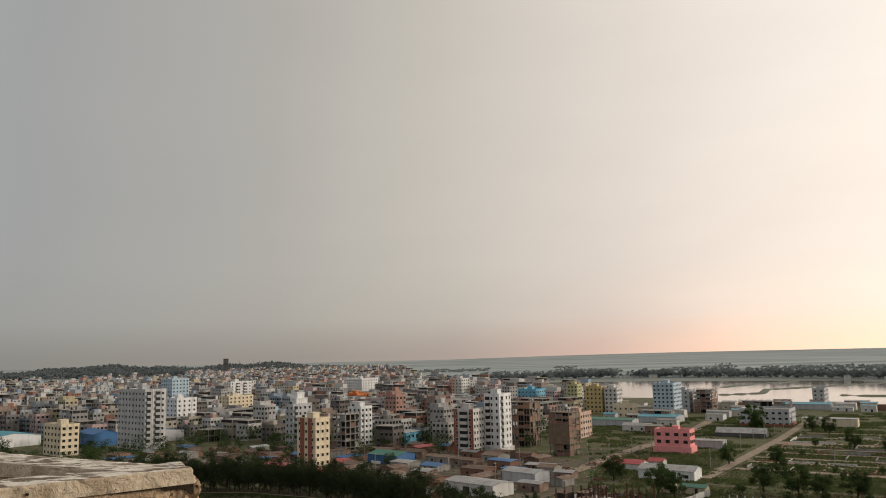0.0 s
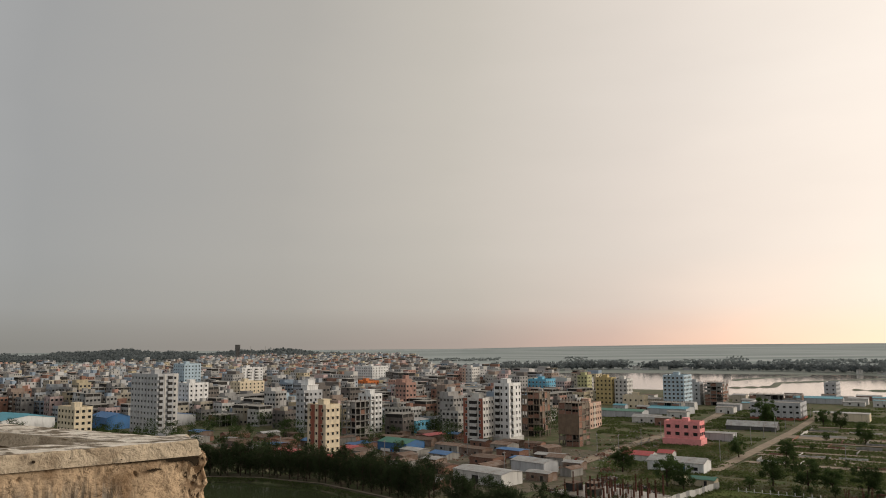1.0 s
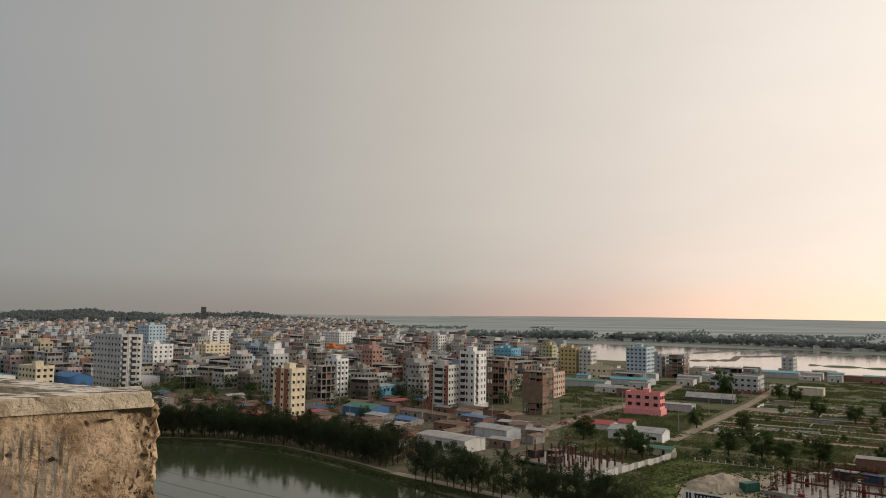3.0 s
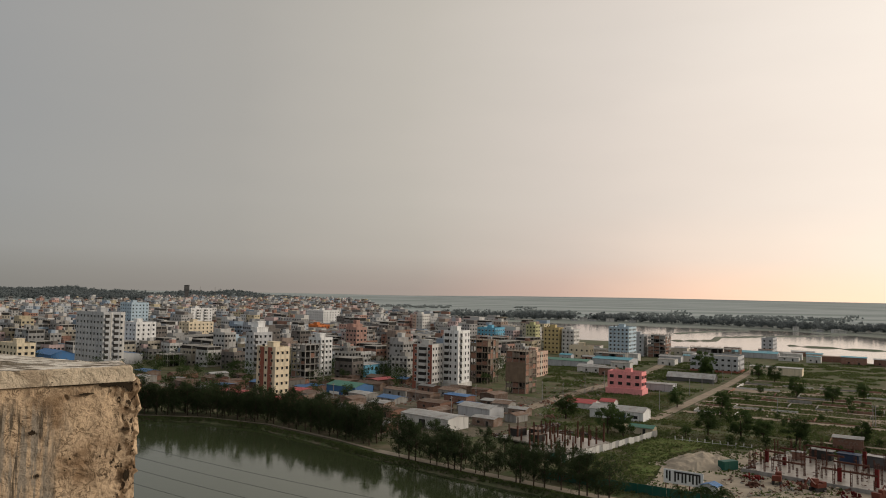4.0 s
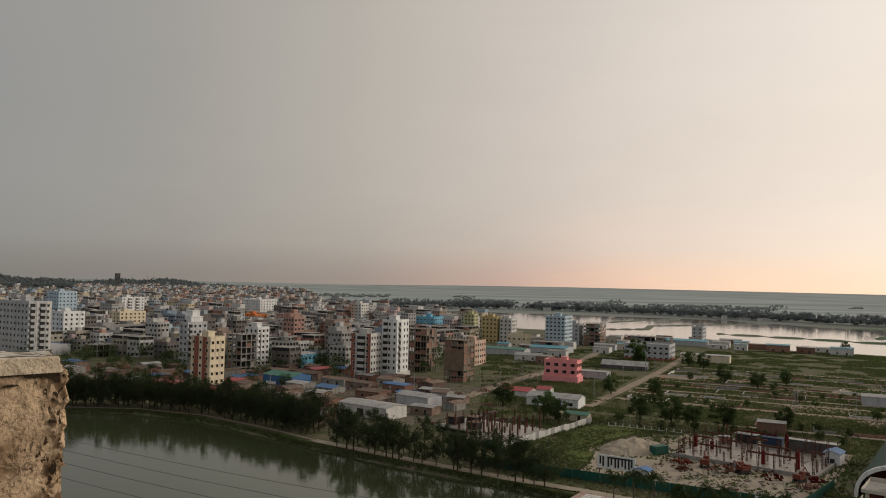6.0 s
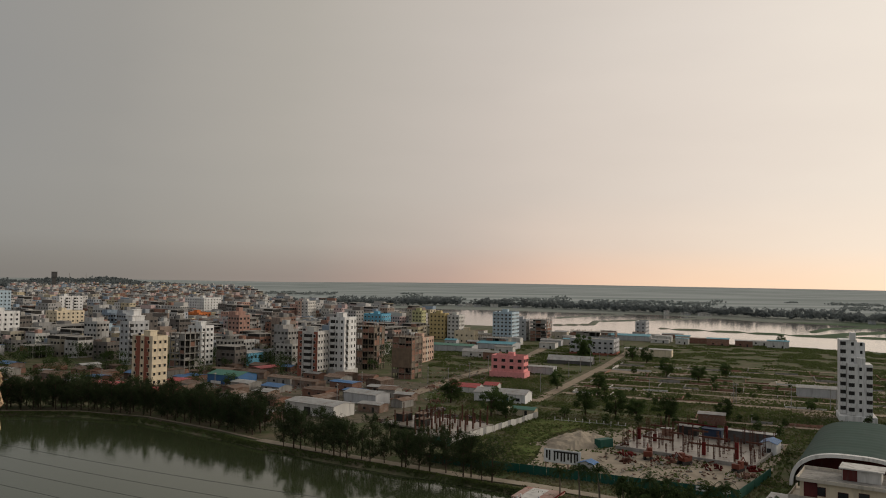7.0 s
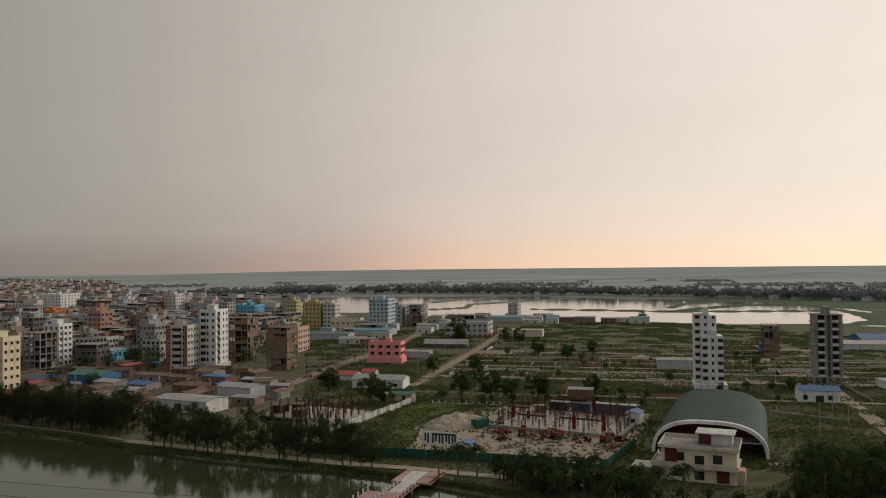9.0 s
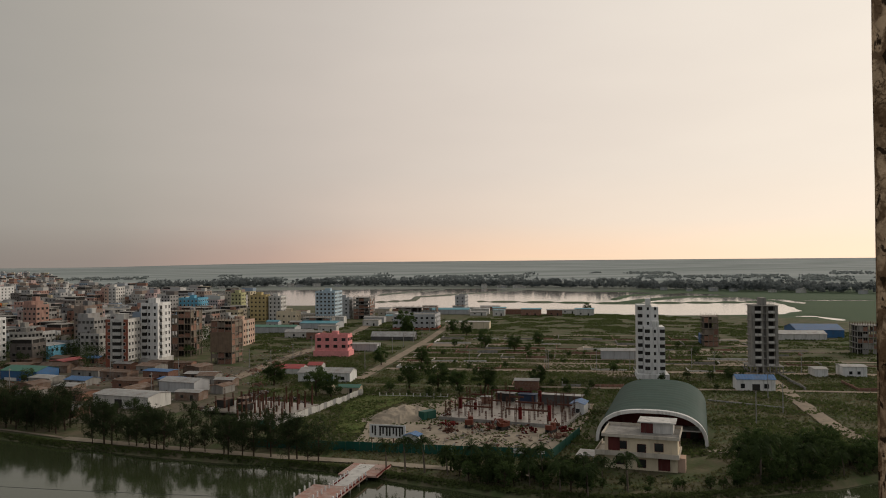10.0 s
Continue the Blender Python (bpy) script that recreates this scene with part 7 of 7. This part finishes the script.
def excavator(x, y, th, s=1.0):
    ob = tagged(empty("excavator", pose(x, y, 0.32, 0, 0, th) @ Matrix.Scale(s, 4)), "orange-red tracked digger on the sand", "digger")
    for k in (-1.1, 0.6):
        part("track", boxes((-1.8, k, 0, 1.8, k + 0.5, 0.8), (-1.5, k + 0.02, 0.8, 1.5, k + 0.48, 0.95)), "recess", ob)
    part("body", boxes((-1.7, -1.1, 0.95, 1.2, 1.1, 1.9), (-1.7, -1.1, 1.9, -0.5, 1.1, 2.3)), "orangemach", ob)
    part("cab", boxes((-0.2, -1.1, 1.9, 1.2, 0.1, 3.0)), "orangemach", ob)
    bm = bmesh.new()
    tube(bm, (1.2, 0.3, 1.6), (3.4, 0.3, 3.6), 0.22, 0.18, 6), tube(bm, (3.4, 0.3, 3.6), (4.9, 0.3, 1.8), 0.18, 0.13, 6)
    part("boom", bm, "orangemach", ob)
    part("bucket", boxes((4.6, -0.2, 1.0, 5.4, 0.8, 1.9)), "rebar", ob)


excavator(96, 199, 60)
excavator(103, 192, 200)
excavator(113, 183, 30, 0.9)


def rubble(x, y, r, mat, seed, label):
    rr = random.Random(seed)
    bm = bmesh.new()
    for _ in range(26):
        a, q = rr.uniform(0, 6.28), r * math.sqrt(rr.random())
        s = rr.uniform(0.25, 0.7)
        z = max(0, (1 - q / r)) * r * 0.35
        c = Vector((q * math.cos(a), q * math.sin(a), z))
        vs = bmesh.ops.create_cube(bm, size=s)["verts"]
        m = pose(*c, rr.uniform(0, 90), rr.uniform(0, 90), rr.uniform(0, 90)) @ Matrix.Diagonal((rr.uniform(0.6, 2.6), 1, rr.uniform(0.4, 0.9), 1))
        bmesh.ops.transform(bm, matrix=m, verts=vs)
    ob = part("rubble_heap", bm, mat, None, "", pose(x, y, 0.35))
    tagged(ob, label, "heap", kind="stuff")


for i, (x, y, r, mat, lab) in enumerate(((92, 204, 3, "redform", "heap of red formwork panels"), (99, 196, 3.4, "orangemach", "heap of orange-red scaffold parts"), (108, 187, 3, "redform", "heap of red formwork panels"), (104, 199, 2.4, "rebar", "heap of rusty bars"),
                                         (112, 178, 2.6, "brick", "heap of broken bricks"), (118, 184, 2.5, "redform", "heap of red formwork panels"), (89, 196, 2.2, "rebar", "heap of rusty bars"), (62, 340, 3, "brick", "heap of broken bricks"),
                                         (75, 360, 3, "brick", "heap of broken bricks"), (48, 318, 3, "brick", "heap of broken bricks"), (96, 214, 2.6, "rebar", "heap of rusty bars"), (56, 300, 3, "brick", "heap of broken bricks"))):
    rubble(x, y, r, mat, 70 + i, lab)
box_green = tagged(empty("container", pose(88, 213, 0.3, 0, 0, 20)), "dark green steel container box", "container")
part("body", boxes((0, 0, 0, 5, 2.4, 2.4), (0.1, -0.05, 0.1, 1.2, 0, 2.3), (1.4, -0.05, 0.1, 2.4, 0, 2.3)), "greenboard", box_green)

# hoarding and billboard
for pts, nme in (([(36, 204), (48, 195.5), (60, 187.5), (79, 174), (99, 160)], 0), ([(99, 160), (108, 168), (119, 178)], 1)):
    hoard = tagged(empty("hoarding", Matrix.Identity(4)), "dark green sheet-metal hoarding round the site", "fence")
    for a, b in zip(pts, pts[1:]):
        a, b = Vector(a), Vector(b)
        d = b - a
        n = max(1, int(d.length / 3))
        for k in range(n):
            p = a + d * (k / n)
            part("panel", boxes((0.03, -0.04 + 0.05 * (k % 2), -0.2, d.length / n - 0.03, 0.02 + 0.05 * (k % 2), 2.3)), "greenboard", hoard, "", pose(p.x, p.y, 0, 0, 0, math.degrees(math.atan2(d.y, d.x))))
for x, y in ((76, 176.4), (91, 165.8), (95, 163)):
    notice = tagged(empty("notice_board", pose(x, y - 0.12, 0, 0, 0, -36)), "small white notice board on the hoarding", "sign")
    part("board", boxes((0, -0.08, 1.0, 3.2, 0.0, 2.1)), "white", notice)
    part("text_bar", boxes((0.3, -0.1, 1.45, 2.9, -0.085, 1.65)), "recess", notice)


def billboard():
    ob = tagged(empty("billboard", pose(65, 194.5, 0, 0, 0, -38)), "white billboard with bold dark lettering shapes on posts", "sign")
    w, z0, z1 = 9.8, 1.6, 5.0
    part("board", boxes((0, -0.1, z0, w, 0.1, z1)), "white", ob)
    for x in (0.5, 3.4, 6.4, 9.3):
        part("post", boxes((x - 0.12, 0.1, -0.3, x + 0.12, 0.34, z1 - 0.3)), "rebar", ob)
    # unreadable bold shapes
    lo, hi = z0 + 0.5, z1 - 0.35
    for k, x in enumerate((0.6, 1.35, 2.7, 3.5, 4.5, 5.3, 6.3, 7.1, 8.0, 8.7)):
        part("text_bar", boxes((x, -0.14, lo if k % 3 else lo + 0.5, x + 0.45, -0.105, hi)), "recess", ob)
    part("text_bar", boxes((2.6, -0.16, hi - 0.4, 9.0, -0.145, hi)), "recess", ob)


billboard()
shed("small white guard hut with a blue roof", (74.4, 184.6), 46, 3.0, 3.6, 2.8, "bluetin", "offwhite", 0.6, "r", (("l", 2, 1, 0, 2, "recess"),), name="hut")


# ---- jetty over the pond ----
def jetty():
    ob = tagged(empty("jetty", pose(57, 171, 0, 0, 0, 231)), "brick-red walkway jetty with white railing posts over the pond", "jetty")
    part("deck", boxes((-2, -4.6, 0.15, 7.5, 4.6, 0.5), (7.5, -2.2, 0.15, 34, 2.2, 0.5), (16, -6.5, 0.15, 26, -2.2, 0.5)), "deck", ob)
    part("paving", boxes((-1.5, -2.8, 0.505, 16, 1.0, 0.53)), "offwhite", ob)
    part("kerb", boxes((7.5, 2.0, 0.5, 34, 2.2, 0.75), (-2, 4.4, 0.5, 7.5, 4.6, 0.75), (7.5, -2.2, 0.5, 16, -2.0, 0.75)), "redform", ob)
    for i in range(14):
        for y in (2.1, -2.1):
            part("rail_post", boxes((8 + i * 2 - 0.12, y - 0.12, 0.5, 8 + i * 2 + 0.12, y + 0.12, 1.5)), "white", ob)
    for i in range(5):
        part("rail_post", boxes((16 + i * 2.4 - 0.12, -6.5, 0.5, 16 + i * 2.4 + 0.12, -6.26, 1.5)), "white", ob)
    for i in range(6):
        for y in (-1.6, 1.6):
            part("pile", boxes((6 + i * 5 - 0.2, y - 0.2, -3.2, 6 + i * 5 + 0.2, y + 0.2, 0.15)), "concrete", ob)


jetty()

# overhead cables across the pond
def cable(a, b, sag):
    a, b = Vector(a), Vector(b)
    bm = bmesh.new()
    prev = a
    for i in range(1, 25):
        t = i / 24
        p = a.lerp(b, t) - Vector((0, 0, sag * 4 * t * (1 - t)))
        tube(bm, prev, p, 0.035, 0.035, 4)
        prev = p
    ob = part("cable", bm, "wire")
    tagged(ob, "thin black overhead cable over the pond", "cable", "overhead cables")


for k in range(4):
    cable((-95 + 9 * k, 205 - 15 * k, 14 - 0.4 * k), (55 + 9 * k, 95 - 12 * k, 14 - 0.4 * k), 2.5)


# loose scrap, planks and bricks among the huts and the yards
def scrap(name, n, poly, mats, seed, label):
    rr = random.Random(seed)
    poly = np.array(poly, float)
    lo, hi = poly.min(0), poly.max(0)
    verts, faces, idx = [], [], []
    while len(verts) < n * 8:
        x, y = rr.uniform(lo[0], hi[0]), rr.uniform(lo[1], hi[1])
        if not inside(poly, np.array([x]), np.array([y]))[0]:
            continue
        if noise.noise(Vector((x / 9, y / 9, 4))) < -0.05:
            continue
        m = pose(x, y, 0.3 + rr.uniform(0, 0.5), rr.uniform(-25, 25), rr.uniform(-25, 25), rr.uniform(0, 360))
        a, b, c = rr.uniform(0.25, 1.6), rr.uniform(0.12, 0.5), rr.uniform(0.08, 0.3)
        k = len(verts)
        for sx, sy, sz in ((-1, -1, -1), (1, -1, -1), (1, 1, -1), (-1, 1, -1), (-1, -1, 1), (1, -1, 1), (1, 1, 1), (-1, 1, 1)):
            verts.append(tuple(m @ Vector((a * sx / 2, b * sy / 2, c * sz / 2))))
        mi = rr.randrange(len(mats))
        for q in ((4, 5, 6, 7), (0, 1, 5, 4), (1, 2, 6, 5), (2, 3, 7, 6), (3, 0, 4, 7)):
            faces.append(tuple(k + t for t in q))
            idx.append(mi)
    tagged(raw(name, verts, faces, mats, None, idx), label, "scrap", kind="stuff")


scrap("scrap", 2000, HUTS, ["rust", "brick", "rebar", "tin", "concrete", "redform"], 91, "scattered planks, tin and bricks among the huts")
scrap("scrap", 1900, [(44, 226), (65, 248), (59, 290), (28, 264)], ["rebar", "rust", "concrete", "recess"], 92, "scattered timber and bars on the building slab")
scrap("scrap", 230, [(70, 190), (95, 214), (119, 185), (100, 164)], ["rebar", "rust", "concrete", "sand"], 93, "scattered boards and steel in the sand yard")
scrap("scrap", 700, [(93, 212), (119, 185), (142, 217), (111, 244)], ["rebar", "rust", "recess", "redform", "rebar"], 94, "scattered boards and steel on the foundation")
scrap("scrap", 350, [(36, 300), (60, 300), (120, 420), (100, 440), (40, 340)], ["brick", "rust", "concrete", "sand"], 95, "brick rubble heaped along the earth road")

posts = tagged(empty("post_fence", pose(90, 258, 0, 0, 0, -34)), "row of pale concrete fence posts on the grass", "fence")
for i in range(11):
    part("post", boxes((i * 2.4 - 0.13, -0.13, -0.2, i * 2.4 + 0.13, 0.13, 1.5)), "offwhite", posts)
part("rail", boxes((0.2, -0.04, 0.5, 23.8, 0.04, 0.62)), "offwhite", posts)
